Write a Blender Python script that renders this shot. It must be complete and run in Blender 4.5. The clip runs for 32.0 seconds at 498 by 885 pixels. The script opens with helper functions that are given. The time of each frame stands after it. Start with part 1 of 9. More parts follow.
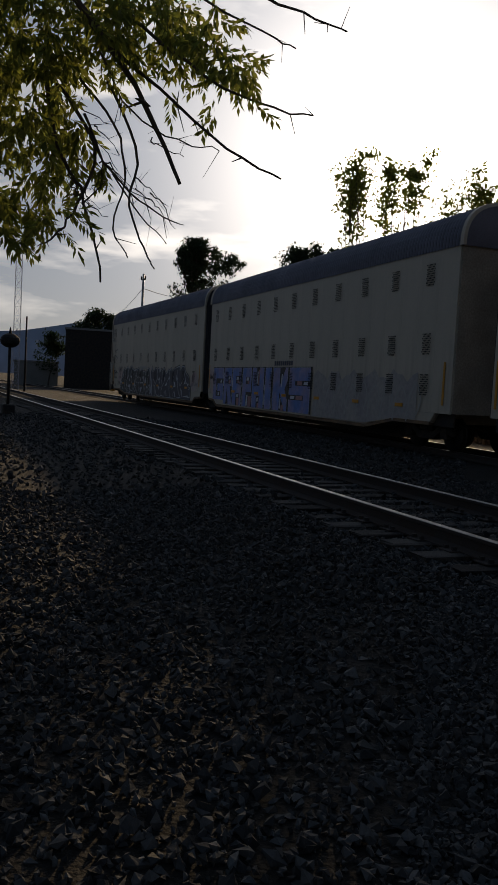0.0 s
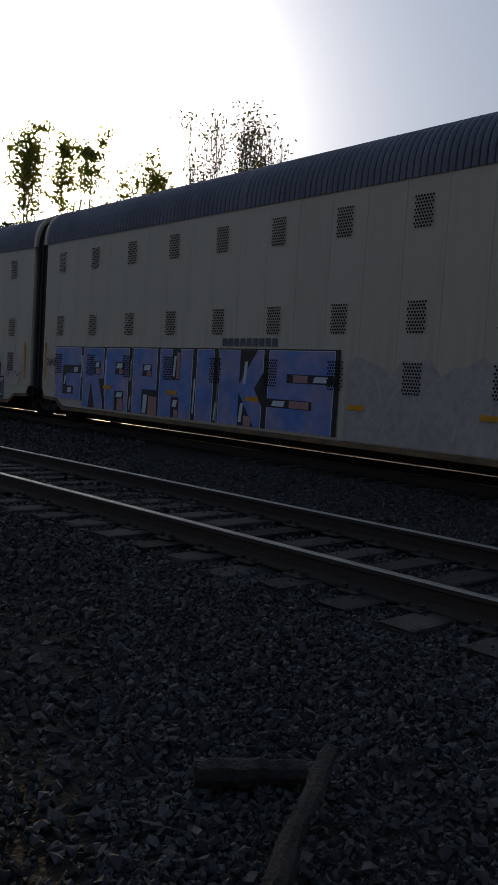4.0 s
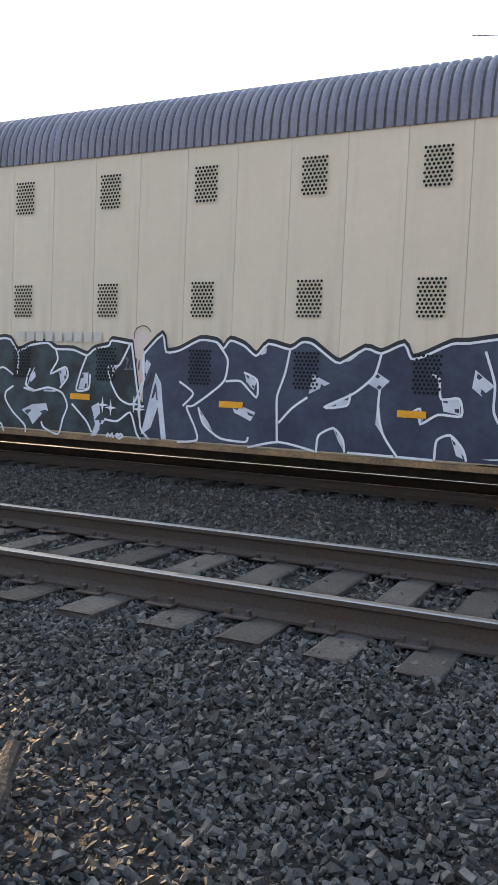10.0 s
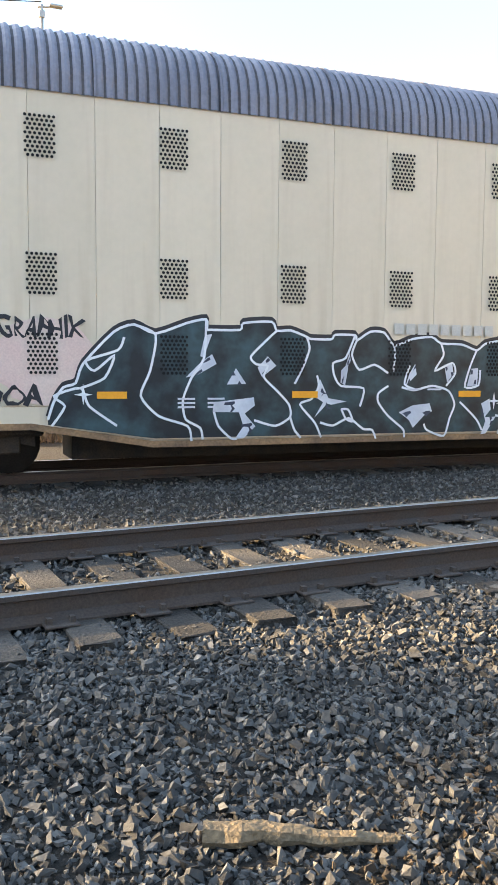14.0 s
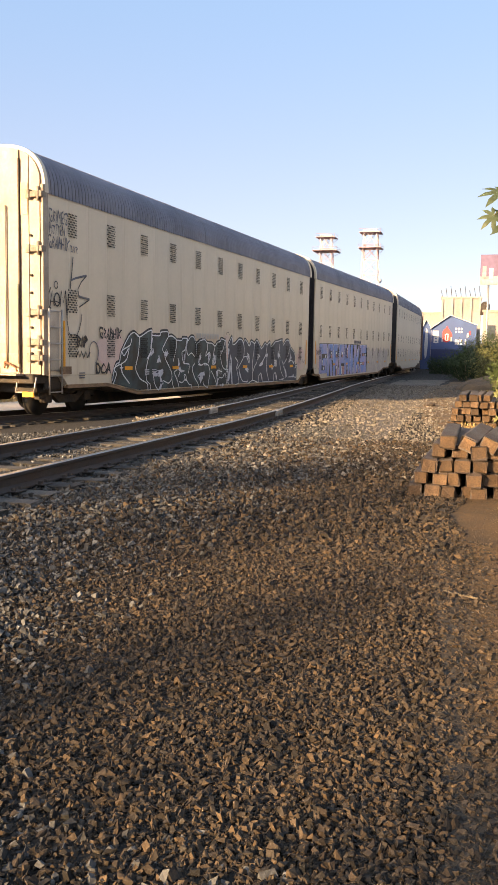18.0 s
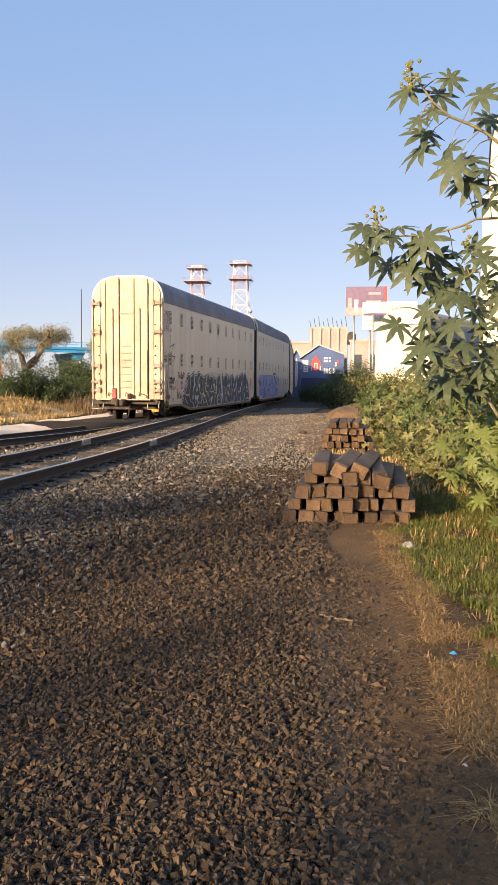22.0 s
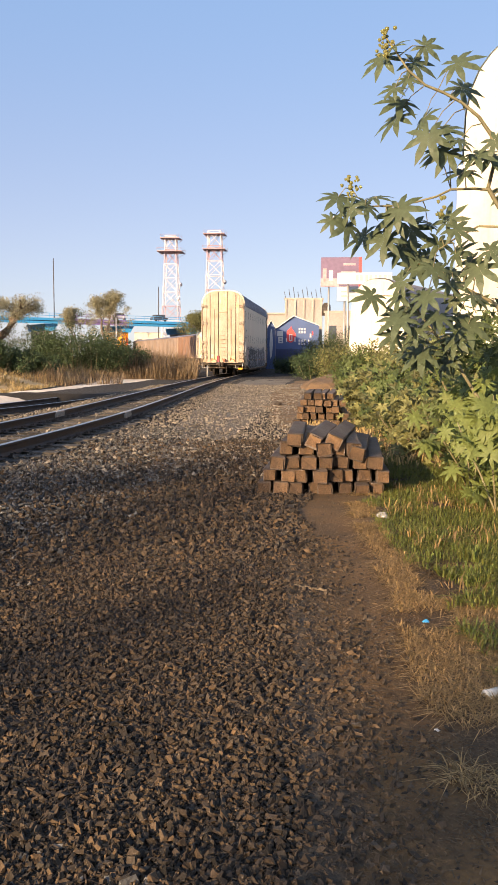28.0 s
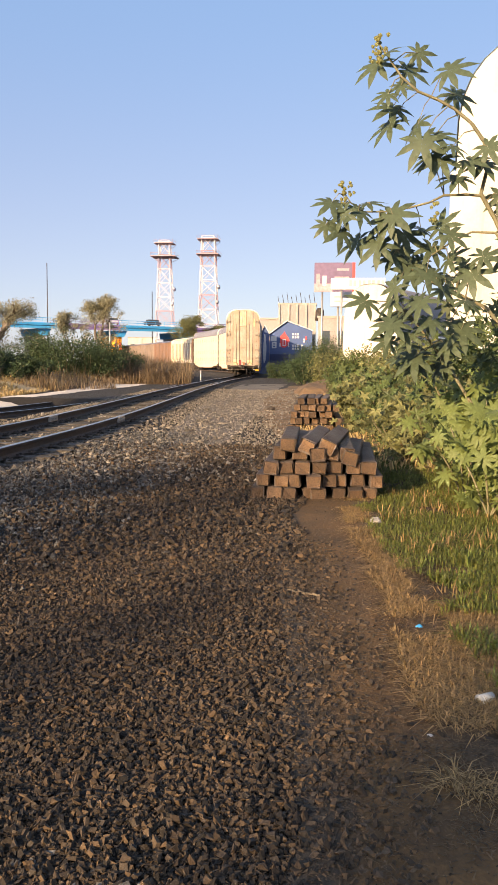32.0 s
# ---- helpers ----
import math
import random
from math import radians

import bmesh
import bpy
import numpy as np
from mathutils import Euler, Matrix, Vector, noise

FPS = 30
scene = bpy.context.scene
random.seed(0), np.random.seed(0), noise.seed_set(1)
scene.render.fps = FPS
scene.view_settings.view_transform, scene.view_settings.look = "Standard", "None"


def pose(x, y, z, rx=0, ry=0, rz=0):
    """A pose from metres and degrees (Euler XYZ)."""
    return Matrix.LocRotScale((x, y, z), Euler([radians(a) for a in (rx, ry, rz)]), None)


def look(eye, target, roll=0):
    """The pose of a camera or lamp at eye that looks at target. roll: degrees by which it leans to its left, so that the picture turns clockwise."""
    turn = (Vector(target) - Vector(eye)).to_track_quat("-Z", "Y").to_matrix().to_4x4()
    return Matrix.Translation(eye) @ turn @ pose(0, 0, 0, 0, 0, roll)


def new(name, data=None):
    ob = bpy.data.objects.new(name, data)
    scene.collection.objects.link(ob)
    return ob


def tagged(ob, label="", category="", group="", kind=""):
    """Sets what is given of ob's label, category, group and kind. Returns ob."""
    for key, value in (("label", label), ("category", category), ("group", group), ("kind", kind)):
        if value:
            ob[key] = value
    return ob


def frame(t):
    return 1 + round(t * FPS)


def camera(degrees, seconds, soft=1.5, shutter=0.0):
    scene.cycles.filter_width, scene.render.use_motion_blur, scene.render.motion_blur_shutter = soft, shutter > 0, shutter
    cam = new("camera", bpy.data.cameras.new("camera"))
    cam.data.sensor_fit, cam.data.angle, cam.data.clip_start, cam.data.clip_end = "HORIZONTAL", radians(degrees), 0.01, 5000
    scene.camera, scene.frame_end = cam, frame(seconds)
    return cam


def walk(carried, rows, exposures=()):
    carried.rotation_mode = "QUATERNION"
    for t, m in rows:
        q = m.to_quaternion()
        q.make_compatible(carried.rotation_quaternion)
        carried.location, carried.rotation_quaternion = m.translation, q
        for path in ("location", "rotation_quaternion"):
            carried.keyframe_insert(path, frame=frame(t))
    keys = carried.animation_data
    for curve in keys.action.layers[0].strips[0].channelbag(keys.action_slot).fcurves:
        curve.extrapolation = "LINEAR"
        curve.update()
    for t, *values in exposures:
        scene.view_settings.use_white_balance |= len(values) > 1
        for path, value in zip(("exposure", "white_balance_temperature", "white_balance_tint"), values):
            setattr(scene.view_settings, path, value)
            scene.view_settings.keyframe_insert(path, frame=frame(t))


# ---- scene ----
EYE = (0.0, 0.0, 1.5)
cam = camera(32.8, 32.0, soft=0.9)
PATH = [
    (0.0, 68.69, -3.88, -3.12),
    (0.5, 68.54, -4.24, -3.74),
    (1.0, 67.94, -4.51, -4.23),
    (1.5, 66.40, -4.57, -4.21),
    (2.0, 61.73, -4.21, -4.17),
    (2.5, 56.80, -4.18, -3.94),
    (3.0, 53.03, -3.98, -3.43),
    (3.5, 49.98, -3.73, -3.13),
    (4.0, 47.26, -3.96, -3.46),
    (4.5, 42.86, -3.61, -4.35),
    (6.5, 29.03, -4.45, -2.67),
    (7.0, 31.44, -4.86, -2.14),
    (7.5, 32.28, -4.71, -2.20),
    (8.0, 32.06, -4.58, -2.26),
    (8.5, 30.77, -3.99, -1.36),
    (9.0, 30.76, -3.93, -0.83),
    (9.5, 28.61, -3.98, -1.47),
    (10.0, 25.05, -3.95, -2.22),
    (10.5, 21.25, -4.19, -1.38),
    (11.0, 16.50, -4.52, -0.24),
    (11.5, 9.37, -3.66, -0.12),
    (12.0, 0.14, -3.56, -1.04),
    (12.5, -6.54, -3.65, -1.32),
    (13.0, -15.48, -4.62, -1.61),
    (13.5, -22.24, -4.74, -0.96),
    (15.5, -34.53, -4.24, -0.24),
    (16.0, -42.17, -2.74, -1.09),
    (16.5, -53.73, -3.06, -1.50),
    (17.0, -63.93, -4.32, -1.41),
    (17.5, -70.30, -5.22, -1.08),
    (18.0, -73.81, -5.92, -0.88),
    (18.5, -76.83, -7.76, 0.51),
    (19.0, -78.78, -6.97, -0.24),
    (19.5, -78.75, -5.83, -0.32),
    (20.0, -82.10, -6.29, -0.21),
    (20.5, -86.44, -6.65, 0.17),
    (21.0, -84.45, -5.57, 0.24),
    (21.5, -83.38, -4.50, -0.15),
    (22.0, -82.35, -3.83, -0.36),
    (22.5, -81.48, -3.58, -0.75),
    (23.0, -81.98, -3.22, -0.99),
    (23.5, -82.46, -4.30, -1.22),
    (24.0, -83.30, -5.03, -1.43),
    (24.5, -83.52, -5.49, -1.64),
    (25.0, -83.79, -5.61, -1.57),
    (25.5, -83.75, -5.66, -1.60),
    (26.0, -84.45, -6.04, -0.97),
    (26.5, -84.31, -6.06, -0.73),
    (28.5, -84.05, -5.71, -0.34),
    (29.0, -84.20, -5.72, -0.30),
    (29.5, -84.83, -5.71, -0.18),
    (30.0, -84.32, -5.89, -0.34),
    (30.5, -84.44, -5.78, -0.53),
    (31.0, -84.39, -5.74, -0.62),
    (31.5, -84.31, -5.57, -0.43),
    (32.0, -84.49, -5.42, -0.46),
]

walk(cam, [(t, pose(*EYE, 90 + p, r, y)) for t, y, p, r in PATH],
     exposures=[
         (0.0, -1.44, 7700, 11), (1.5, -1.36, 7700, 11), (3.0, -1.04, 7800, 12), (4.5, -0.14, 8000, 13), (6.5, 2.26, 10300, 16),
         (9.0, 2.41, 10200, 16), (11.5, 2.69, 8900, 13), (12.5, 2.85, 8700, 12), (13.5, 3.03, 8600, 10), (15.5, 1.85, 9100, 4),
         (16.3, 1.77, 9200, 6), (17.0, 1.71, 9050, 14), (19.5, 1.61, 8450, 14), (22.0, 1.28, 7800, 15), (32.0, 1.28, 7800, 15)])

# world and sun
SUN_AZ, SUN_EL = 60.0, 15.0   # degrees to the left of straight across the tracks, and up
sun_dir = Vector((-math.sin(radians(SUN_AZ)) * math.cos(radians(SUN_EL)),
                  math.cos(radians(SUN_AZ)) * math.cos(radians(SUN_EL)), math.sin(radians(SUN_EL))))
world = bpy.data.worlds.new("sky")
scene.world = world
world.use_nodes = True
wn = world.node_tree
sky = wn.nodes.new("ShaderNodeTexSky")
sky.sky_type, sky.sun_disc = "NISHITA", False
sky.sun_elevation, sky.sun_rotation = radians(SUN_EL), radians(-SUN_AZ)
sky.air_density, sky.dust_density, sky.ozone_density, sky.altitude = 1.0, 2.5, 1.5, 2200
# high thin haze evens the sky out
haze = wn.nodes.new("ShaderNodeMix")
haze.data_type = "RGBA"
haze.inputs[0].default_value = 0.64
wn.links.new(sky.outputs[0], haze.inputs[6])
# warmer and greyer towards the horizon, deeper blue above
tc = wn.nodes.new("ShaderNodeTexCoord")
split = wn.nodes.new("ShaderNodeSeparateXYZ")
wn.links.new(tc.outputs["Generated"], split.inputs[0])
height = wn.nodes.new("ShaderNodeMapRange")
height.interpolation_type = "SMOOTHSTEP"
height.inputs[1].default_value, height.inputs[2].default_value = 0.02, 0.42
wn.links.new(split.outputs["Z"], height.inputs[0])
tint = wn.nodes.new("ShaderNodeMix")
tint.data_type = "RGBA"
tint.inputs[6].default_value = (2.15, 2.6, 4.25, 1)
tint.inputs[7].default_value = (1.35, 2.6, 5.1, 1)
wn.links.new(height.outputs[0], tint.inputs[0])
wn.links.new(tint.outputs[2], haze.inputs[7])
# bright dusty air about the sun
dot = wn.nodes.new("ShaderNodeVectorMath")
dot.operation = "DOT_PRODUCT"
dot.inputs[1].default_value = sun_dir
wn.links.new(tc.outputs["Generated"], dot.inputs[0])
clampd = wn.nodes.new("ShaderNodeMath")
clampd.operation, clampd.inputs[1].default_value = "MAXIMUM", 0.0
wn.links.new(dot.outputs["Value"], clampd.inputs[0])
total = haze.outputs[2]
for power, amount in ((600.0, 260.0), (60.0, 45.0), (8.0, 4.6), (3.0, 4.8)):
    pw = wn.nodes.new("ShaderNodeMath")
    pw.operation, pw.inputs[1].default_value = "POWER", power
    wn.links.new(clampd.outputs[0], pw.inputs[0])
    lobe = wn.nodes.new("ShaderNodeMix")
    lobe.data_type, lobe.blend_type, lobe.clamp_factor = "RGBA", "ADD", False
    lobe.inputs[7].default_value = (amount * (1.0 if power > 20 else 0.84), amount * 0.97, amount * (0.97 if power > 20 else 1.2), 1)
    wn.links.new(pw.outputs[0], lobe.inputs[0])
    wn.links.new(total, lobe.inputs[6])
    total = lobe.outputs[2]
# thin broken cloud low in the sky
cmap = wn.nodes.new("ShaderNodeMapping")
cmap.inputs["Scale"].default_value = (3.2, 3.2, 15.0)
wn.links.new(tc.outputs["Generated"], cmap.inputs["Vector"])
cloud = wn.nodes.new("ShaderNodeTexNoise")
cloud.inputs["Scale"].default_value, cloud.inputs["Detail"].default_value, cloud.inputs["Roughness"].default_value = 1.6, 7, 0.6
wn.links.new(cmap.outputs[0], cloud.inputs["Vector"])
cfac = wn.nodes.new("ShaderNodeMapRange")
cfac.inputs[1].default_value, cfac.inputs[2].default_value, cfac.inputs[4].default_value = 0.50, 0.70, 1.0
wn.links.new(cloud.outputs["Fac"], cfac.inputs[0])
near_sun = wn.nodes.new("ShaderNodeMath")
near_sun.operation, near_sun.inputs[1].default_value = "POWER", 10.0
wn.links.new(clampd.outputs[0], near_sun.inputs[0])
cmul = wn.nodes.new("ShaderNodeMath")
cmul.operation = "MULTIPLY"
bank = wn.nodes.new("ShaderNodeMapRange")
bank.inputs[1].default_value, bank.inputs[2].default_value = 0.46, 0.22
wn.links.new(split.outputs["Y"], bank.inputs[0])
cbank = wn.nodes.new("ShaderNodeMath")
cbank.operation = "MULTIPLY"
wn.links.new(cfac.outputs[0], cbank.inputs[0])
wn.links.new(bank.outputs[0], cbank.inputs[1])
wn.links.new(cbank.outputs[0], cmul.inputs[0])
wn.links.new(near_sun.outputs[0], cmul.inputs[1])
cl = wn.nodes.new("ShaderNodeMix")
cl.data_type, cl.blend_type, cl.clamp_factor = "RGBA", "ADD", False
cl.inputs[7].default_value = (30.0, 28.5, 27.0, 1)
wn.links.new(cmul.outputs[0], cl.inputs[0])
wn.links.new(total, cl.inputs[6])
total = cl.outputs[2]
wn.links.new(total, wn.nodes["Background"].inputs[0])
wn.nodes["Background"].inputs[1].default_value = 0.088
sun = new("sun", bpy.data.lights.new("sun", "SUN"))
sun.data.energy, sun.data.angle, sun.data.color = 5.0, radians(0.6), (1.0, 0.77, 0.49)
sun.matrix_world = look(sun_dir * 200, (0, 0, 0))


# ---------------------------------------------------------------- materials
def material(name, base, rough=0.8, metal=0.0, var=0.25, scale=3.0, fine=40.0, bump=0.2, second=None, rand=0.0, spec=0.4, island=False):
    """A surface with two scales of colour variation and fine relief."""
    m = bpy.data.materials.new(name)
    m.use_nodes = True
    nt = m.node_tree
    N, L = nt.nodes, nt.links
    b = N["Principled BSDF"]
    b.inputs["Roughness"].default_value = rough
    b.inputs["Metallic"].default_value = metal
    b.inputs["Specular IOR Level"].default_value = spec
    co = N.new("ShaderNodeTexCoord")
    n1, n2 = N.new("ShaderNodeTexNoise"), N.new("ShaderNodeTexNoise")
    for n, s, d in ((n1, scale, 5), (n2, fine, 4)):
        n.inputs["Scale"].default_value = s
        n.inputs["Detail"].default_value = d
        L.new(co.outputs["Object"], n.inputs["Vector"])
    mix = N.new("ShaderNodeMix")
    mix.data_type = "RGBA"
    sec = second or [c * (1 - var) for c in base]
    mix.inputs[6].default_value = (*base, 1)
    mix.inputs[7].default_value = (*sec, 1)
    ramp = N.new("ShaderNodeMapRange")
    ramp.inputs[1].default_value, ramp.inputs[2].default_value = 0.38, 0.66
    L.new(n1.outputs["Fac"], ramp.inputs[0])
    L.new(ramp.outputs[0], mix.inputs[0])
    hsv = N.new("ShaderNodeHueSaturation")
    mr = N.new("ShaderNodeMapRange")
    mr.inputs[1].default_value, mr.inputs[2].default_value = 0.25, 0.75
    mr.inputs[3].default_value, mr.inputs[4].default_value = 1 - var * 0.8, 1 + var * 0.8
    L.new(n2.outputs["Fac"], mr.inputs[0])
    val = mr.outputs[0]
    if rand:
        src = N.new("ShaderNodeNewGeometry").outputs["Random Per Island"] if island else N.new("ShaderNodeObjectInfo").outputs["Random"]
        if island:                                     # each stone takes a shade of its own between the two colours
            spin, part_of = N.new("ShaderNodeMath"), N.new("ShaderNodeMath")
            spin.operation, part_of.operation = "MULTIPLY", "FRACT"
            spin.inputs[1].default_value = 17.3
            L.new(src, spin.inputs[0])
            L.new(spin.outputs[0], part_of.inputs[0])
            L.new(part_of.outputs[0], mix.inputs[0])
        m2 = N.new("ShaderNodeMapRange")
        m2.inputs[3].default_value, m2.inputs[4].default_value = 1 - rand, 1 + rand
        L.new(src, m2.inputs[0])
        mul = N.new("ShaderNodeMath")
        mul.operation = "MULTIPLY"
        L.new(val, mul.inputs[0])
        L.new(m2.outputs[0], mul.inputs[1])
        val = mul.outputs[0]
    L.new(val, hsv.inputs["Value"])
    L.new(mix.outputs[2], hsv.inputs["Color"])
    L.new(hsv.outputs[0], b.inputs["Base Color"])
    if bump:
        bp = N.new("ShaderNodeBump")
        bp.inputs["Strength"].default_value = bump
        bp.inputs["Distance"].default_value = 0.02
        L.new(n2.outputs["Fac"], bp.inputs["Height"])
        L.new(bp.outputs[0], b.inputs["Normal"])
    return m


# ---------------------------------------------------------------- mesh helpers
def part(name, bm, mat, parent=None, label=""):
    """Links a bmesh as one mesh object, under a thing or a part where one is given."""
    me = bpy.data.meshes.new(name)
    bm.to_mesh(me)
    bm.free()
    for m in (mat if isinstance(mat, (list, tuple)) else [mat]):
        me.materials.append(m)
    ob = new(name, me)
    if parent is not None:
        ob.parent = parent
    if label:
        ob["label"] = label
    return ob


def empty(name, m, label="", category="", group="", kind=""):
    ob = new(name)
    ob.empty_display_size = 0.1
    ob.matrix_world = m
    return tagged(ob, label, category, group, kind)


def box(bm, x0, x1, y0, y1, z0, z1, bevel=0.0, mat=0, m=None):
    r = bmesh.ops.create_cube(bm, size=1.0)
    vs = r["verts"]
    for v in vs:
        v.co = Vector(((x0 + x1) / 2 + v.co.x * (x1 - x0), (y0 + y1) / 2 + v.co.y * (y1 - y0), (z0 + z1) / 2 + v.co.z * (z1 - z0)))
    fs = {f for v in vs for f in v.link_faces}
    if bevel:
        es = list({e for v in vs for e in v.link_edges})
        g = bmesh.ops.bevel(bm, geom=es, offset=bevel, segments=1, affect="EDGES")
        vs = list({v for f in g["faces"] for v in f.verts} | {v for v in vs if v.is_valid})
        fs = {f for v in vs for f in v.link_faces}
    for f in fs:
        f.material_index = mat
    if m is not None:
        bmesh.ops.transform(bm, matrix=m, verts=[v for v in vs if v.is_valid])
    return vs


def tube(bm, a, b, r0, r1=None, seg=8, mat=0, cap=True):
    """A tapered round bar from a to b."""
    a, b = Vector(a), Vector(b)
    r1 = r0 if r1 is None else r1
    q = (b - a).to_track_quat("Z", "Y")
    rings = []
    for c, r in ((a, r0), (b, r1)):
        rings.append([bm.verts.new(c + q @ Vector((r * math.cos(2 * math.pi * i / seg), r * math.sin(2 * math.pi * i / seg), 0))) for i in range(seg)])
    fs = [bm.faces.new((rings[0][i], rings[0][(i + 1) % seg], rings[1][(i + 1) % seg], rings[1][i])) for i in range(seg)]
    if cap:
        fs += [bm.faces.new(rings[0][::-1]), bm.faces.new(rings[1])]
    for f in fs:
        f.material_index = mat
        f.smooth = seg > 5
    return rings


def sweep(bm, pts, prof, mat=0, closed=False, smooth=False):
    """A profile of (side, up) points carried along a line of points; side is to the left of the way."""
    rows = []
    for i, p in enumerate(pts):
        p = Vector(p)
        d = Vector(pts[min(i + 1, len(pts) - 1)]) - Vector(pts[max(i - 1, 0)])
        s = Vector((-d.y, d.x, 0)).normalized()
        rows.append([bm.verts.new(p + s * a + Vector((0, 0, b))) for a, b in prof])
    n = len(prof)
    for r, q in zip(rows, rows[1:]):
        for k in range(n if closed else n - 1):
            f = bm.faces.new((r[k], r[(k + 1) % n], q[(k + 1) % n], q[k]))
            f.material_index, f.smooth = mat, smooth
    if closed:
        bm.faces.new(rows[0]).material_index = mat
        bm.faces.new(rows[-1][::-1]).material_index = mat
    return rows


def from_data(name, verts, faces, mat, parent=None, label="", smooth=False, mats=None):
    me = bpy.data.meshes.new(name)
    me.from_pydata(verts, [], faces)
    for m in (mat if isinstance(mat, (list, tuple)) else [mat]):
        me.materials.append(m)
    if mats is not None:
        me.polygons.foreach_set("material_index", mats)
    if smooth:
        me.polygons.foreach_set("use_smooth", [True] * len(me.polygons))
    ob = new(name, me)
    if parent is not None:
        ob.parent = parent
    if label:
        ob["label"] = label
    return ob


def polar(az, d, z=0.0):
    """A place d metres off at the azimuth az, degrees to the left of straight across the tracks."""
    return Vector((-math.sin(radians(az)) * d, math.cos(radians(az)) * d, z))


def smoothstep(a, b, x):
    u = min(1, max(0, (x - a) / (b - a)))
    return u * u * (3 - 2 * u)


def curve_y(knots, x):
    """A smooth line through (x, y) knots."""
    if x <= knots[0][0]:
        return knots[0][1]
    for k in range(len(knots) - 1):
        (xa, ya), (xb, yb) = knots[k], knots[k + 1]
        if x <= xb:
            def slope(i):
                i0, i1 = max(i - 1, 0), min(i + 1, len(knots) - 1)
                return (knots[i1][1] - knots[i0][1]) / (knots[i1][0] - knots[i0][0])
            h = xb - xa
            u = (x - xa) / h
            s0 = 0 if k == 0 else slope(k)
            return ((2 * u**3 - 3 * u**2 + 1) * ya + (u**3 - 2 * u**2 + u) * h * s0 + (-2 * u**3 + 3 * u**2) * yb + (u**3 - u**2) * h * slope(k + 1))
    (xa, ya), (xb, yb) = knots[-2], knots[-1]
    return yb + (x - xb) * (yb - ya) / (xb - xa)


# ---------------------------------------------------------------- plan of the tracks
NEAR_KNOTS = [(-4, 5.12), (4, 5.14), (11, 5.21), (18, 5.35), (26, 5.85), (41, 6.95), (64, 8.1), (80, 8.4), (104, 10.3), (125, 15.4), (140, 20.4), (158, 27.0), (174, 33.6), (205, 46.7), (300, 88)]
FAR_KNOTS = [(-40, 14.45), (-28, 14.4), (-19, 14.0), (-12, 13.52), (-5, 13.3), (4, 13.17), (10, 12.57), (20, 11.45), (30, 10.55), (44, 9.5), (56, 8.8), (68, 8.4), (80, 8.4), (104, 10.3), (125, 15.4), (140, 20.4), (158, 27.0), (174, 33.6), (205, 46.7), (300, 88)]
FAR_HEIGHTS = [(-8, 0.05), (-1, 0.03), (4, 0.0), (8, 0.01), (16, 0.0), (21, -0.07), (30, -0.14), (45, -0.05), (60, 0.08), (80, 0.19), (95, 0.2)]


def near_y(x):
    return curve_y(NEAR_KNOTS, x)


def far_y(x):
    return curve_y(FAR_KNOTS, x)


def near_z(x):
    """Height of the near track's rail heads."""
    return 0.35 - 0.05 * smoothstep(4, 16, x) - 0.10 * smoothstep(15, 65, x)


def far_z(x):
    return curve_y(FAR_HEIGHTS, min(x, 95))


def ground_z(x, y):
    """Height of the ground: ballast under the tracks, level beside them."""
    yn, yf = near_y(x), far_y(x)
    a = (near_z(x) - 0.212) * (1 - smoothstep(1.25, 3.3, abs(y - yn))) if y < yn else (near_z(x) - 0.212) * (1 - smoothstep(1.25, 2.6, abs(y - yn)))
    fz = far_z(x) - 0.215
    w = 1 - smoothstep(1.3, 3.2, abs(y - yf))
    base = -0.12 * smoothstep(6.5, 9.5, y) if x < 30 else -0.12 * smoothstep(6.5, 9.5, y) * (1 - smoothstep(30, 60, x))
    if w > 0 and (y > yn + 1.5 or x > 40):
        base = max(base * (1 - w) + fz * w, a) if abs(yf - yn) < 4 else base * (1 - w) + fz * w
    z = max(base, a) if a > 0.001 else base
    if y > yf + 3:                                     # the bank beyond the tracks
        z += (0.6 + 0.35 * noise.noise(Vector((x * 0.16, y * 0.3, 6)))) * smoothstep(yf + 4.5, yf + 9, y) * smoothstep(14, 30, x)
    z += 0.03 * noise.noise(Vector((x * 0.45, y * 0.45, 0))) + 0.012 * noise.noise(Vector((x * 2.1, y * 2.1, 3)))
    return z
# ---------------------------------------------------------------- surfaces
# ground is near black: the shade between loose stones is in its colour
MAT_GROUND = material("gap_shade_ground", (0.0092, 0.0068, 0.0045), 0.95, var=0.45, scale=0.7, fine=30, bump=1.0, second=(0.0125, 0.0088, 0.0052))
MAT_STONE = material("ballast_stone", (0.076, 0.0735, 0.069), 0.85, var=0.25, scale=1.2, fine=60, bump=0.3, second=(0.036, 0.0345, 0.0325), rand=0.7, island=True)
MAT_STONE_BROWN = material("dusty_stone", (0.050, 0.0305, 0.0155), 0.9, var=0.3, scale=1.0, fine=60, bump=0.3, second=(0.020, 0.0162, 0.0125), rand=0.9, island=True)
# far gravel and yard bed: paler colours that carry the sunlight falling there
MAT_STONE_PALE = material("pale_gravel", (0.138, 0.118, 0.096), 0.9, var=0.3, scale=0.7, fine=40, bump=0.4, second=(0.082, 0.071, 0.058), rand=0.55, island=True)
MAT_YARD = material("pale_gravel_bed", (0.118, 0.100, 0.080), 0.95, var=0.4, scale=0.6, fine=18, bump=1.0, second=(0.082, 0.070, 0.057))
MAT_DIRT = material("trodden_dirt", (0.135, 0.079, 0.036), 0.95, var=0.35, scale=1.6, fine=35, bump=0.6, second=(0.075, 0.047, 0.025))
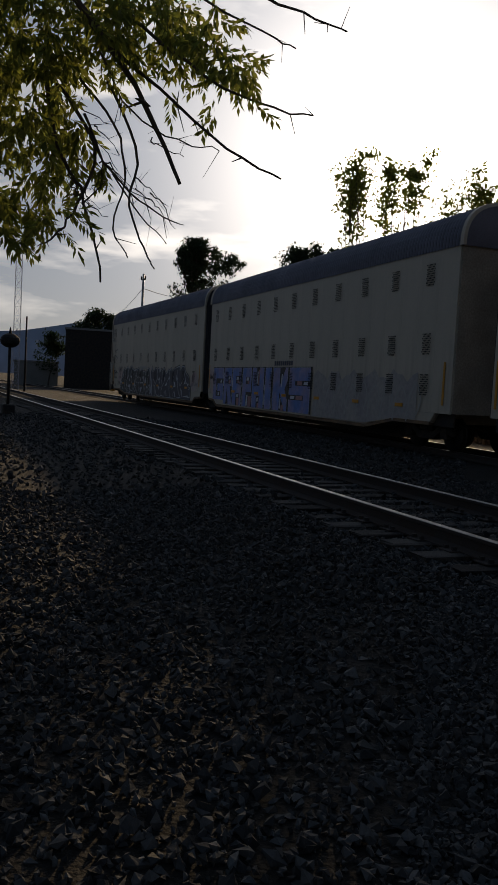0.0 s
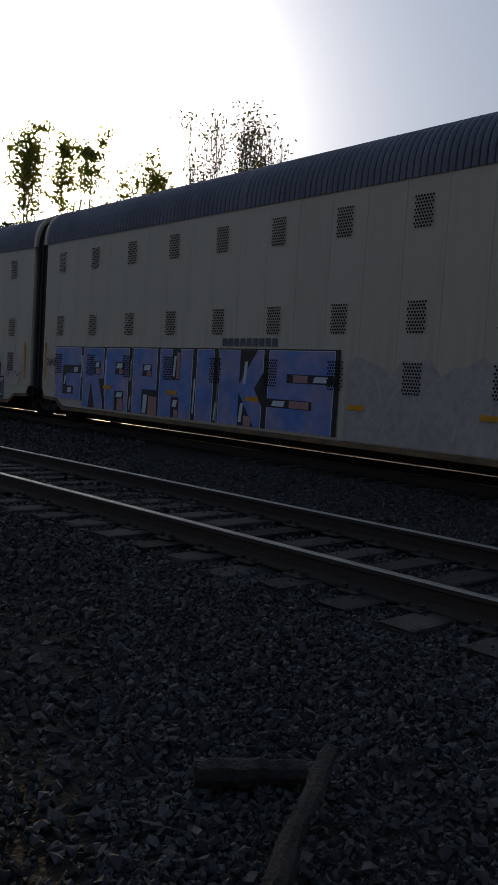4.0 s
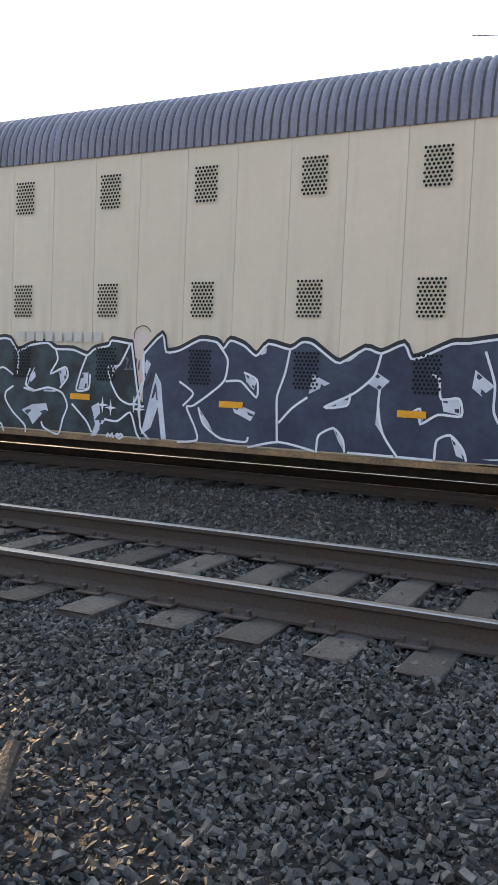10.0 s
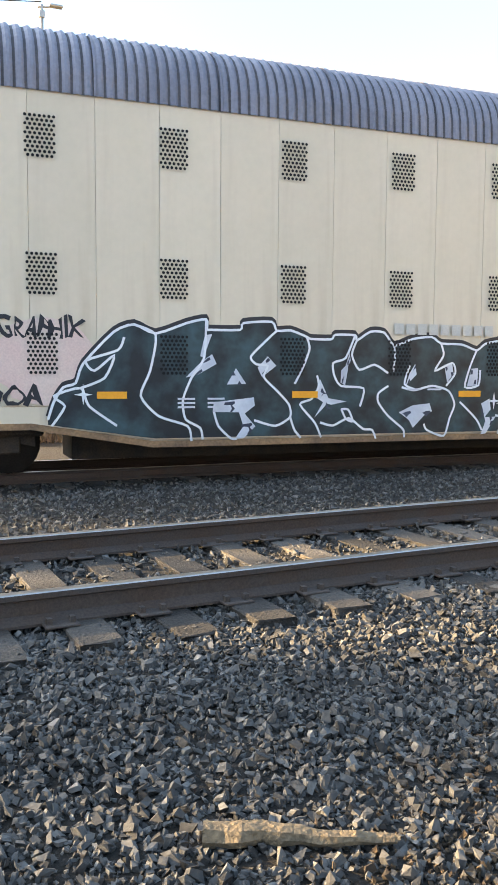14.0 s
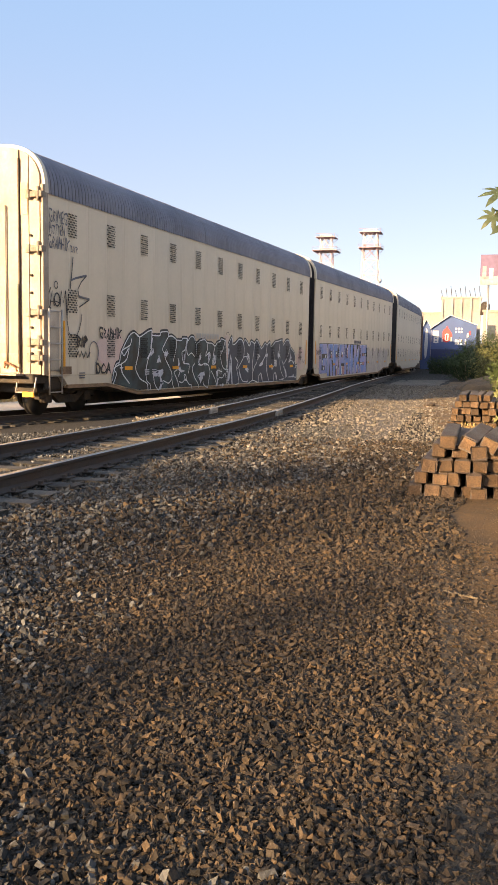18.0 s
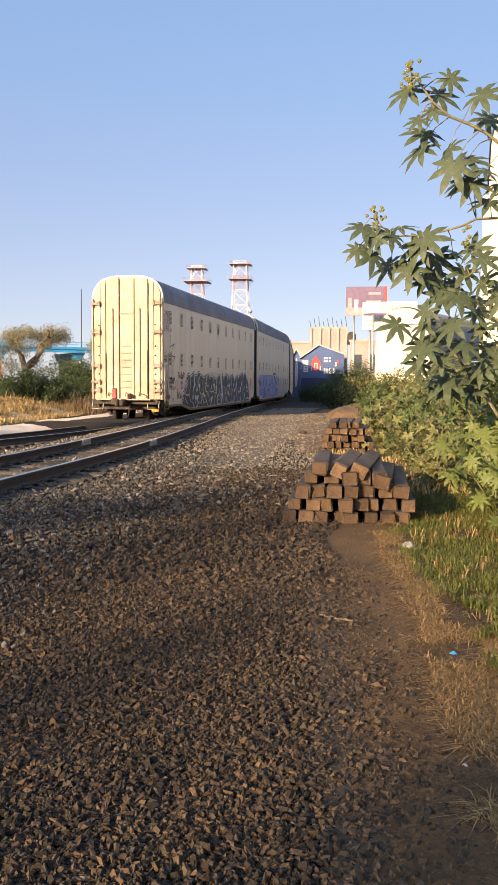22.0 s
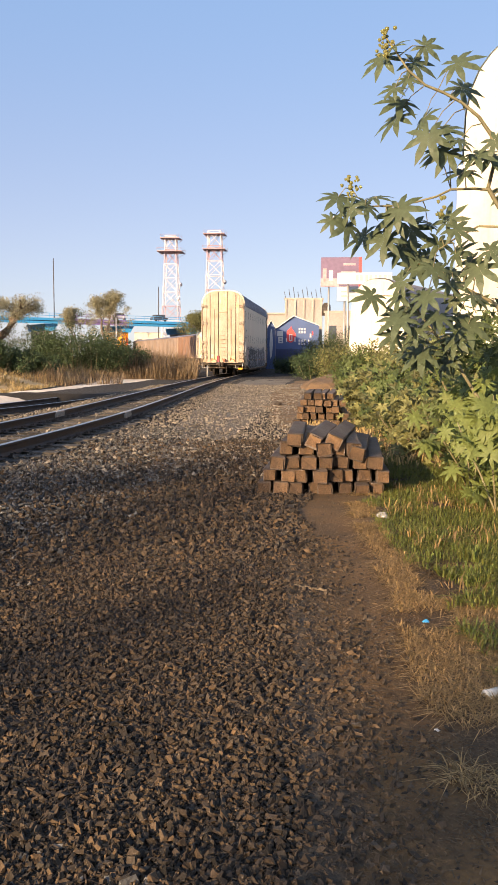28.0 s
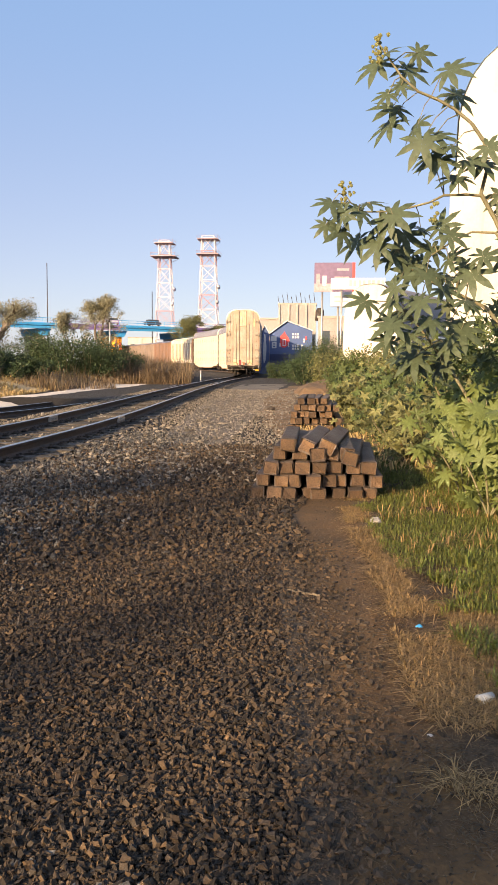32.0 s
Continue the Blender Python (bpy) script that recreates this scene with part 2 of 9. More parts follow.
MAT_SAND = material("pale_dust", (0.56, 0.485, 0.40), 0.95, var=0.25, scale=0.8, fine=25, bump=0.5)
MAT_RAIL = material("rusty_rail", (0.055, 0.036, 0.027), 0.85, 0.1, var=0.4, scale=3, fine=70, second=(0.05, 0.04, 0.035))
MAT_RAILTOP = material("polished_rail", (0.42, 0.39, 0.36), 0.32, 1.0, var=0.12, scale=4, fine=90, bump=0.03)
MAT_STRAP = material("dull_hinge_steel", (0.235, 0.20, 0.165), 0.7, var=0.3, scale=6, fine=40, second=(0.15, 0.115, 0.085))
MAT_JOINT = material("pale_joint_paint", (0.36, 0.32, 0.28), 0.8, var=0.3, scale=5, fine=40, second=(0.27, 0.235, 0.2))
MAT_TIE = material("grey_tie", (0.050, 0.044, 0.038), 0.92, var=0.45, scale=2.5, fine=45, bump=0.7, second=(0.022, 0.0185, 0.015), rand=0.75)
MAT_TIEWOOD = material("creosoted_wood", (0.085, 0.067, 0.052), 0.8, var=0.4, scale=3, fine=45, bump=0.6, second=(0.056, 0.036, 0.0255), rand=0.4)
MAT_TIEEND = material("sawn_tie_end", (0.113, 0.0648, 0.0342), 0.9, var=0.45, scale=6, fine=60, bump=0.7, second=(0.063, 0.0378, 0.0225), rand=0.4)
MAT_OLDWOOD = material("weathered_plank", (0.135, 0.10, 0.062), 0.9, var=0.4, scale=4, fine=50, bump=0.7, second=(0.065, 0.051, 0.034))
MAT_RUBBISH = material("dirty_paper", (0.42, 0.40, 0.36), 0.8, var=0.2, scale=20, fine=90, bump=0.2)
MAT_LOG = material("dark_log", (0.042, 0.032, 0.025), 0.9, var=0.4, scale=4, fine=50, bump=0.7, second=(0.024, 0.019, 0.016))
# verge soil, its colour darkened for the shade it lies in
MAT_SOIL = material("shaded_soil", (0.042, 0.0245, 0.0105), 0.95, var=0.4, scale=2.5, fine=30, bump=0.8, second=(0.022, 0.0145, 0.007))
MAT_BEIGE = material("beige_car_paint", (0.61, 0.515, 0.395), 0.5, var=0.035, scale=0.7, fine=9, bump=0.02, second=(0.565, 0.485, 0.365), rand=0.035)
MAT_ENDPAINT = material("cream_end_paint", (0.315, 0.264, 0.214), 0.5, var=0.2, scale=1.3, fine=14, bump=0.05, second=(0.24, 0.172, 0.126))
MAT_ROOF = material("galvanised_roof", (0.19, 0.19, 0.225), 0.55, 0.3, var=0.15, scale=1.1, fine=20, bump=0.08, second=(0.145, 0.145, 0.175))
# darker groove colour stands in for the shade between the roof's ribs
MAT_GROOVE = material("shaded_roof_groove", (0.075, 0.07, 0.078), 0.7, 0.1, var=0.3, scale=2, fine=20, bump=0.05, second=(0.05, 0.047, 0.052))
MAT_DARK = material("grimy_black_steel", (0.028, 0.025, 0.023), 0.75, 0.2, var=0.5, scale=4, fine=40, second=(0.06, 0.042, 0.03))
MAT_HOLE = material("dark_hole", (0.008, 0.008, 0.009), 0.9, var=0.2, bump=0)
MAT_BODYIN = material("stained_seam_paint", (0.45, 0.37, 0.28), 0.7, var=0.3, scale=1.0, fine=20)
MAT_SEAM = material("rusty_seam", (0.30, 0.22, 0.15), 0.8, var=0.4, scale=1.5, fine=30)
MAT_SILL = material("rusty_sill", (0.26, 0.15, 0.075), 0.75, var=0.4, scale=2.0, fine=25, second=(0.13, 0.08, 0.05))
MAT_STAIN = material("brown_stained_paint", (0.391, 0.281, 0.162), 0.6, var=0.25, scale=2, fine=20, bump=0.05, second=(0.51, 0.408, 0.264))
MAT_WHEEL = material("wheel_steel", (0.035, 0.030, 0.027), 0.65, 0.3, var=0.4)
MAT_BELLOWS = material("black_bellows", (0.03, 0.026, 0.028), 0.8, var=0.3, scale=2)
MAT_ORANGE = material("orange_reflector", (0.80, 0.33, 0.02), 0.5, var=0.1, bump=0.05)
MAT_RED = material("red_marker", (0.18, 0.02, 0.03), 0.5, var=0.15, bump=0.05)
MAT_RUSTRED = material("red_rusted_steel", (0.30, 0.12, 0.065), 0.8, var=0.35, scale=5, fine=40, second=(0.19, 0.085, 0.05))
MAT_GREYMETAL = material("galvanised_steel", (0.42, 0.40, 0.37), 0.5, 0.6, var=0.2)
MAT_TEAL = material("teal_black_spray", (0.006, 0.010, 0.014), 0.5, var=0.3, scale=2.4, fine=9, bump=0.02, second=(0.022, 0.058, 0.068))
MAT_NAVY = material("navy_spray", (0.020, 0.029, 0.055), 0.5, var=0.25, scale=1.6, fine=9, bump=0.02, second=(0.036, 0.052, 0.085))
MAT_WHITESPRAY = material("white_spray", (0.66, 0.69, 0.72), 0.55, var=0.1, scale=2, bump=0.02)
MAT_BLACKSPRAY = material("black_spray", (0.015, 0.016, 0.022), 0.5, var=0.2, bump=0.02)
MAT_PALESTENCIL = material("pale_grey_stencil", (0.50, 0.47, 0.42), 0.6, var=0.1, bump=0.02)
MAT_GREYSPRAY = material("faded_black_spray", (0.11, 0.115, 0.14), 0.55, var=0.3, bump=0.02)
MAT_PINKSPRAY = material("pink_spray", (0.60, 0.41, 0.37), 0.55, var=0.12, bump=0.02, scale=1.2, second=(0.61, 0.50, 0.43))
MAT_BLUESPRAY = material("violet_blue_spray", (0.10, 0.23, 0.57), 0.5, var=0.2, scale=1.3, fine=6, bump=0.02, second=(0.37, 0.30, 0.46))
MAT_FADED = material("faded_violet_spray", (0.50, 0.44, 0.38), 0.6, var=0.2, scale=1.2, fine=8, bump=0.02, second=(0.42, 0.36, 0.34))
MAT_FACET = material("pale_hatched_spray", (0.55, 0.58, 0.63), 0.55, var=0.06, scale=3, fine=20, bump=0.02, second=(0.42, 0.45, 0.51))
MAT_SALMON = material("salmon_spray", (0.50, 0.25, 0.24), 0.55, var=0.15, bump=0.02)


def add_roof_streaks(mat, strength, low=0.52):
    """Long dull streaks down a painted side, as rain leaves them."""
    nt = mat.node_tree
    N, L = nt.nodes, nt.links
    b = N["Principled BSDF"]
    src = b.inputs["Base Color"].links[0].from_socket
    co = N.new("ShaderNodeNewGeometry")
    mp = N.new("ShaderNodeMapping")
    mp.inputs["Scale"].default_value = (2.2, 2.2, 0.14)
    tc = N.new("ShaderNodeTexCoord")
    L.new(tc.outputs["Object"], mp.inputs["Vector"])
    nz = N.new("ShaderNodeTexNoise")
    nz.inputs["Scale"].default_value = 2.0
    nz.inputs["Detail"].default_value = 6
    L.new(mp.outputs[0], nz.inputs["Vector"])
    mr = N.new("ShaderNodeMapRange")
    mr.inputs[1].default_value, mr.inputs[2].default_value = low, low + 0.26
    mr.inputs[4].default_value = strength
    L.new(nz.outputs["Fac"], mr.inputs[0])
    mix = N.new("ShaderNodeMix")
    mix.data_type = "RGBA"
    mix.inputs[7].default_value = (0.30, 0.20, 0.13, 1)
    L.new(mr.outputs[0], mix.inputs[0])
    L.new(src, mix.inputs[6])
    L.new(mix.outputs[2], b.inputs["Base Color"])


add_roof_streaks(MAT_BEIGE, 0.28)
add_roof_streaks(MAT_ENDPAINT, 0.8, 0.46)


# ---------------------------------------------------------------- ground and tracks
def build_ground():
    xs = sorted(set([-1500, -700, -350, -200, -140, -100] + list(range(-80, -16, 4)) + [x * 0.5 for x in range(-32, 80)] + list(range(40, 130, 4)) + [150, 200, 300, 500, 900, 1500]))
    ys = sorted(set([-1500, -700, -300, -120, -60, -30, -20, -15, -12, -10] + [y * 0.5 for y in range(-18, 50)] + [26, 28, 35, 45, 60, 100, 180, 350, 700, 1500]))
    verts = [(x, y, ground_z(x, y)) for y in ys for x in xs]
    n = len(xs)
    faces = [(j * n + i, j * n + i + 1, (j + 1) * n + i + 1, (j + 1) * n + i) for j in range(len(ys) - 1) for i in range(n - 1)]
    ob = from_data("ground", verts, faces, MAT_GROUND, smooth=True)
    tagged(ob, "gravel ground beside the railway tracks, darkened as shade between stones", "ground", kind="structure")


build_ground()


def patch(name, left, right, mat, label, category, lift=0.012, steps=40, across=6):
    """A sheet that lies on the ground between two lines of (x, y) knots."""
    def along(line, u):
        f = u * (len(line) - 1)
        k = min(int(f), len(line) - 2)
        w = f - k
        return line[k][0] * (1 - w) + line[k + 1][0] * w, line[k][1] * (1 - w) + line[k + 1][1] * w
    verts, faces = [], []
    for i in range(steps + 1):
        a, b = along(left, i / steps), along(right, i / steps)
        for j in range(across + 1):
            w = j / across
            edge = 0.12 * noise.noise(Vector((i * 0.7, j * 3.1, 5))) if j in (0, across) else 0
            x, y = a[0] * (1 - w) + b[0] * w, a[1] * (1 - w) + b[1] * w + edge
            verts.append((x, y, ground_z(x, y) + (lift if 0 < j < across else -0.03)))
    n = across + 1
    for i in range(steps):
        for j in range(across):
            faces.append((i * n + j, i * n + j + 1, (i + 1) * n + j + 1, (i + 1) * n + j))
    ob = from_data(name, verts, faces, mat, smooth=True)
    return tagged(ob, label, category, kind="structure")


PATH_LEFT = [(-2.6, -0.24), (1.2, -0.20), (2.3, -0.19), (3.4, -0.15), (4.5, -0.05), (5.6, 0.06), (6.7, 0.14), (7.8, 0.19), (8.9, 0.23), (9.6, 0.24)]
PATH_RIGHT = [(-2.6, -0.8), (1.2, -0.62), (2.3, -0.50), (3.4, -0.44), (4.5, -0.41), (5.6, -0.37), (6.7, -0.30), (7.8, -0.19), (8.9, -0.16), (9.6, -0.3)]


def path_side(line, x):
    return float(np.interp(x, [p[0] for p in line], [p[1] for p in line]))


MAT_PATH = material("worn_path", (0.102, 0.053, 0.0172), 0.95, var=0.35, scale=1.6, fine=35, bump=0.6, second=(0.050, 0.0275, 0.0100))


def soften_path(mat):
    """Lets the trodden dirt give way to gravel on one side and soil on the other, by the sheet's own wear."""
    nt = mat.node_tree
    N, L = nt.nodes, nt.links
    b = N["Principled BSDF"]
    src = b.inputs["Base Color"].links[0].from_socket
    wear, verge = N.new("ShaderNodeAttribute"), N.new("ShaderNodeAttribute")
    wear.attribute_name, verge.attribute_name = "wear", "verge"
    tc = N.new("ShaderNodeTexCoord")
    nz = N.new("ShaderNodeTexNoise")
    nz.inputs["Scale"].default_value, nz.inputs["Detail"].default_value = 7.0, 8
    L.new(tc.outputs["Object"], nz.inputs["Vector"])
    add = N.new("ShaderNodeMath")
    add.operation, add.inputs[2].default_value = "MULTIPLY_ADD", -0.45
    add.inputs[1].default_value = 0.9
    L.new(nz.outputs["Fac"], add.inputs[0])
    tot = N.new("ShaderNodeMath")
    L.new(add.outputs[0], tot.inputs[0])
    L.new(wear.outputs["Fac"], tot.inputs[1])
    ramp = N.new("ShaderNodeMapRange")
    ramp.interpolation_type = "SMOOTHSTEP"
    ramp.inputs[1].default_value, ramp.inputs[2].default_value = 0.25, 0.85
    L.new(tot.outputs[0], ramp.inputs[0])
    outer, mix = N.new("ShaderNodeMix"), N.new("ShaderNodeMix")
    outer.data_type = mix.data_type = "RGBA"
    outer.inputs[6].default_value, outer.inputs[7].default_value = (0.036, 0.027, 0.018, 1), (0.064, 0.041, 0.023, 1)
    L.new(verge.outputs["Fac"], outer.inputs[0])
    L.new(ramp.outputs[0], mix.inputs[0])
    L.new(outer.outputs[2], mix.inputs[6])
    L.new(src, mix.inputs[7])
    L.new(mix.outputs[2], b.inputs["Base Color"])


soften_path(MAT_PATH)


def worn_path(steps=90, across=16, spill=0.34):
    """The path's sheet: most trodden along its middle, fading out past both edges."""
    verts, faces, wear, verge = [], [], [], []
    for i in range(steps + 1):
        x = -2.6 + 12.2 * i / steps
        a, b = path_side(PATH_LEFT, x), path_side(PATH_RIGHT, x)
        sway = 0.07 * noise.noise(Vector((x * 1.3, 2.0, 5)))
        for j in range(across + 1):
            w = j / across
            y = (a + spill) * (1 - w) + (b - spill) * w + sway
            inside = min(a + sway + 0.10 - y, y - (b + sway - 0.10))
            verts.append((x, y, ground_z(x, y) + (0.012 if 0 < j < across else -0.01)))
            wear.append(smoothstep(-0.22, 0.16, inside))
            verge.append(smoothstep(0.35, 0.65, w))
    n = across + 1
    for i in range(steps):
        for j in range(across):
            faces.append((i * n + j, (i + 1) * n + j, (i + 1) * n + j + 1, i * n + j + 1))
    ob = from_data("dirt_path", verts, faces, MAT_PATH, smooth=True)
    for nm, vals in (("wear", wear), ("verge", verge)):
        ob.data.attributes.new(nm, "FLOAT", "POINT").data.foreach_set("value", vals)
    tagged(ob, "trodden tan dirt path along the gravel", "path", kind="structure")


worn_path()
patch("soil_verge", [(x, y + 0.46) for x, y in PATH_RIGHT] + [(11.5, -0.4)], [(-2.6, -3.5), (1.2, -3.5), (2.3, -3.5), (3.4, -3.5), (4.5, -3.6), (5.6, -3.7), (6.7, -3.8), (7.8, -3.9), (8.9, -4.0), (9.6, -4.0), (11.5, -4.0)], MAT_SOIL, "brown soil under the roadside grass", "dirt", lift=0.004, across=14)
patch("dirt_verge", [(11.5, 0.4), (15, 1.2), (22, 2.2), (34, 3.2), (55, 3.0)],
      [(11.5, -2.5), (15, -3.0), (22, -2.0), (34, -0.5), (55, -1.0)], MAT_DIRT, "dry dirt verge with worn grass", "dirt", lift=0.02)
patch("gravel_yard", [(9.5, 2.3), (17, 3.4), (28, 4.5), (44, 5.6), (58, 6.3)], [(9.5, 2.2), (17, 1.8), (28, 2.0), (44, 2.8), (58, 2.6)], MAT_YARD, "pale gravel yard beside the far stretch of track", "gravel", lift=0.012, across=10)
patch("service_road", [(11, 17.2), (14, 17.0), (24, 15.2), (34, 13.9), (50, 14.6), (64, 15.6), (80, 16.6)],
      [(11, 15.0), (14, 14.6), (24, 12.9), (34, 11.9), (50, 11.6), (64, 12.0), (80, 12.6)], MAT_SAND, "pale dusty service track beside the rails", "road", lift=0.02)

RAIL_FOOT = [(-0.07, -0.17), (0.07, -0.17), (0.07, -0.155), (0.012, -0.12), (0.012, -0.045), (0.037, -0.034), (0.037, -0.006), (-0.037, -0.006), (-0.037, -0.034), (-0.012, -0.045), (-0.012, -0.12), (-0.07, -0.155)]
RAIL_HEAD = [(-0.036, -0.007), (0.036, -0.007), (0.030, 0.0), (-0.030, 0.0)]


def build_track(yf, zf, name, label, x0, x1):
    e = tagged(new(name), label, "railway track", "parallel railway tracks", "structure")
    xs = [x0 + i * 2.0 for i in range(int((x1 - x0) / 2) + 1)]
    for side in (0.7525, -0.7525):
        pts = [(x, yf(x) + side, zf(x)) for x in xs]
        bm = bmesh.new()
        sweep(bm, pts, RAIL_FOOT, closed=True)
        r = part("rail", bm, MAT_RAIL, e, "rust-brown steel rail")
        bm = bmesh.new()
        sweep(bm, pts, RAIL_HEAD, closed=True)
        part("running_surface", bm, MAT_RAILTOP, r, "polished bright running surface")
    return e


near_track = build_track(near_y, near_z, "track_1", "railway track with weathered ties in grey ballast", -160, 66)
far_track = build_track(far_y, far_z, "track_2", "railway track that carries the autorack train", -160, 240)


def tie_mesh(name, L, W, H, seed):
    rnd = random.Random(seed)
    bm = bmesh.new()
    box(bm, -W / 2, W / 2, -L / 2, L / 2, -H, 0, bevel=0.012)
    for v in bm.verts:
        v.co += Vector((rnd.uniform(-.012, .012), rnd.uniform(-.02, .02), rnd.uniform(-.006, .006)))
    me = bpy.data.meshes.new(name)
    bm.to_mesh(me)
    bm.free()
    me.materials.append(MAT_TIE)
    return me


TIE_MESHES = [tie_mesh("tie", 2.55, 0.23, 0.16, k) for k in range(5)]


def lay_ties(e, yf, zf, x0, x1, seed):
    rnd = random.Random(seed)
    x = x0
    while x < x1:
        ob = new("tie", TIE_MESHES[rnd.randrange(5)])
        ob.parent = e
        head = math.degrees(math.atan((yf(x + 0.5) - yf(x - 0.5))))
        ob.matrix_world = pose(x, yf(x) + rnd.uniform(-.06, .06), zf(x) - 0.165 + rnd.uniform(-.012, .004), 0, 0, head + rnd.uniform(-1.5, 1.5))
        x += 0.5 + rnd.uniform(-.03, .03)


PLATE = bmesh.new()
box(PLATE, -0.09, 0.09, -0.17, 0.17, 0, 0.014, bevel=0.004)
for sx in (-0.06, 0.06):
    for sy in (-0.11, 0.11):
        box(PLATE, sx - 0.014, sx + 0.014, sy - 0.02, sy + 0.02, 0.012, 0.045)
plate_me = bpy.data.meshes.new("tie_plate")
PLATE.to_mesh(plate_me)
PLATE.free()
plate_me.materials.append(MAT_RAIL)


def lay_plates(e, yf, zf, x0, x1):
    x = x0
    while x < x1:
        for side in (0.7525, -0.7525):
            ob = new("tie_plate", plate_me)
            ob.parent = e
            ob.matrix_world = pose(x, yf(x) + side, zf(x) - 0.165, 0, 0, math.degrees(math.atan(yf(x + 0.5) - yf(x - 0.5))))
        x += 0.5


# white insulated joints on the two rails of the near track
def joint_box(x, side):
    bm = bmesh.new()
    box(bm, -0.30, 0.30, -0.062, 0.062, -0.135, -0.012, bevel=0.004)
    for k in (-0.2, -0.07, 0.07, 0.2):
        box(bm, k - 0.018, k + 0.018, -0.085, 0.085, -0.092, -0.056)
    ob = part("rail_joint", bm, MAT_JOINT, near_track, "pale grey insulated rail joint")
    ob.matrix_world = pose(x, near_y(x) + side, near_z(x) + 0.01, 0, 0, 3)


joint_box(18.1, 0.7525)
joint_box(18.2, -0.7525)
# ---------------------------------------------------------------- the train
UNIT, BODY = 21.65, 21.0
SIDE = -1.55                    # the side that faces the camera, in the car's own space
COLS = [1.22 + 1.84 * k for k in range(11)]
ROWS = [1.71, 2.78, 4.58]


def flat_text(body, size, offset=0.0, shear=0.0, space=1.0):
    """Verts and faces of a flat lettering in the built-in font, in x and y."""
    cu = bpy.data.curves.new("lettering", "FONT")
    cu.body, cu.size, cu.offset, cu.shear, cu.space_character = body, size, offset, shear, space
    cu.resolution_u = 3
    ob = bpy.data.objects.new("lettering", cu)
    scene.collection.objects.link(ob)
    dg = bpy.context.evaluated_depsgraph_get()
    me = bpy.data.meshes.new_from_object(ob.evaluated_get(dg))
    vs = [tuple(v.co) for v in me.vertices]
    fs = [tuple(p.vertices) for p in me.polygons]
    bpy.data.objects.remove(ob)
    bpy.data.curves.remove(cu)
    bpy.data.meshes.remove(me)
    return vs, fs


def on_side(vs, x0, x1, z0, z1, wave, out, bounds):
    """Stretches flat lettering over a stretch of the car's side, with a swing of its own."""
    ax, bx, az, bz = bounds
    res = []
    for x, y, _ in vs:
        u, w = (x - ax) / (bx - ax), (y - az) / (bz - az)
        px = x0 + u * (x1 - x0) + wave * 0.10 * math.sin(w * 5 + u * 9)
        pz = z0 + w * (z1 - z0) + wave * (0.13 * math.sin(u * 17) * w + 0.05 * math.sin(u * 41))
        res.append((px, SIDE - out, max(pz, z0 - 0.02)))
    return res


def spray(parent, name, body, x0, x1, z0, z1, mat, offset, out, wave, label, bounds=None, shear=0.0, space=0.86):
    vs, fs = flat_text(body, 1.0, offset, shear, space)
    if bounds is None:
        xs, ys = [v[0] for v in vs], [v[1] for v in vs]
        bounds = (min(xs), max(xs), min(ys), max(ys))
    ob = from_data(name, on_side(vs, x0, x1, z0, z1, wave, out, bounds), fs, mat, parent, label)
    return ob, bounds


def stroke_line(parent, name, pts, w, mat, out, label="", closed=False):
    """A sprayed line through (x, z) points."""
    vs, fs = [], []
    P = [Vector((a, b)) for a, b in pts]
    for i, p in enumerate(P):
        d = (P[min(i + 1, len(P) - 1)] - P[max(i - 1, 0)])
        if d.length < 1e-6:
            d = Vector((1, 0))
        d.normalize()
        vs += [(p.x - d.y * w, SIDE - out, p.y + d.x * w), (p.x + d.y * w, SIDE - out, p.y - d.x * w)]
    fs = [(2 * i, 2 * i + 1, 2 * i + 3, 2 * i + 2) for i in range(len(P) - 1)]
    return from_data(name, vs, fs, mat, parent, label)


def grille_mesh():
    bm = bmesh.new()
    for r in range(10):
        n = 7 if r % 2 else 6
        for c in range(n):
            x = (c - (n - 1) / 2) * 0.0625
            z = (r - 4.5) * 0.0575
            vs = [bm.verts.new((x + 0.022 * math.cos(a * math.pi / 4), 0, z + 0.022 * math.sin(a * math.pi / 4))) for a in range(8)]
            bm.faces.new(vs)
    me = bpy.data.meshes.new("vent_grille")
    bm.to_mesh(me)
    bm.free()
    me.materials.append(MAT_HOLE)
    return me


def side_panel_mesh(w, z0, z1):
    bm = bmesh.new()
    box(bm, 0.002, w - 0.002, -0.016, 0.03, z0, z1, bevel=0.0035)
    me = bpy.data.meshes.new("side_panel")
    bm.to_mesh(me)
    bm.free()
    me.materials.append(MAT_BEIGE)
    return me


def roof_profile(k=18, grow=0.0):
    pts = []
    for i in range(k + 1):
        a = math.pi * i / k
        c, s = math.cos(a), math.sin(a)
        pts.append(((1.575 + grow) * math.copysign(abs(c) ** 0.62, c), 5.17 + (1.12 + grow) * s ** 0.80))
    return pts


GRILLE = grille_mesh()
PANEL_W = (BODY - 0.30) / 23
PANEL = side_panel_mesh(PANEL_W, 0.99, 5.20)


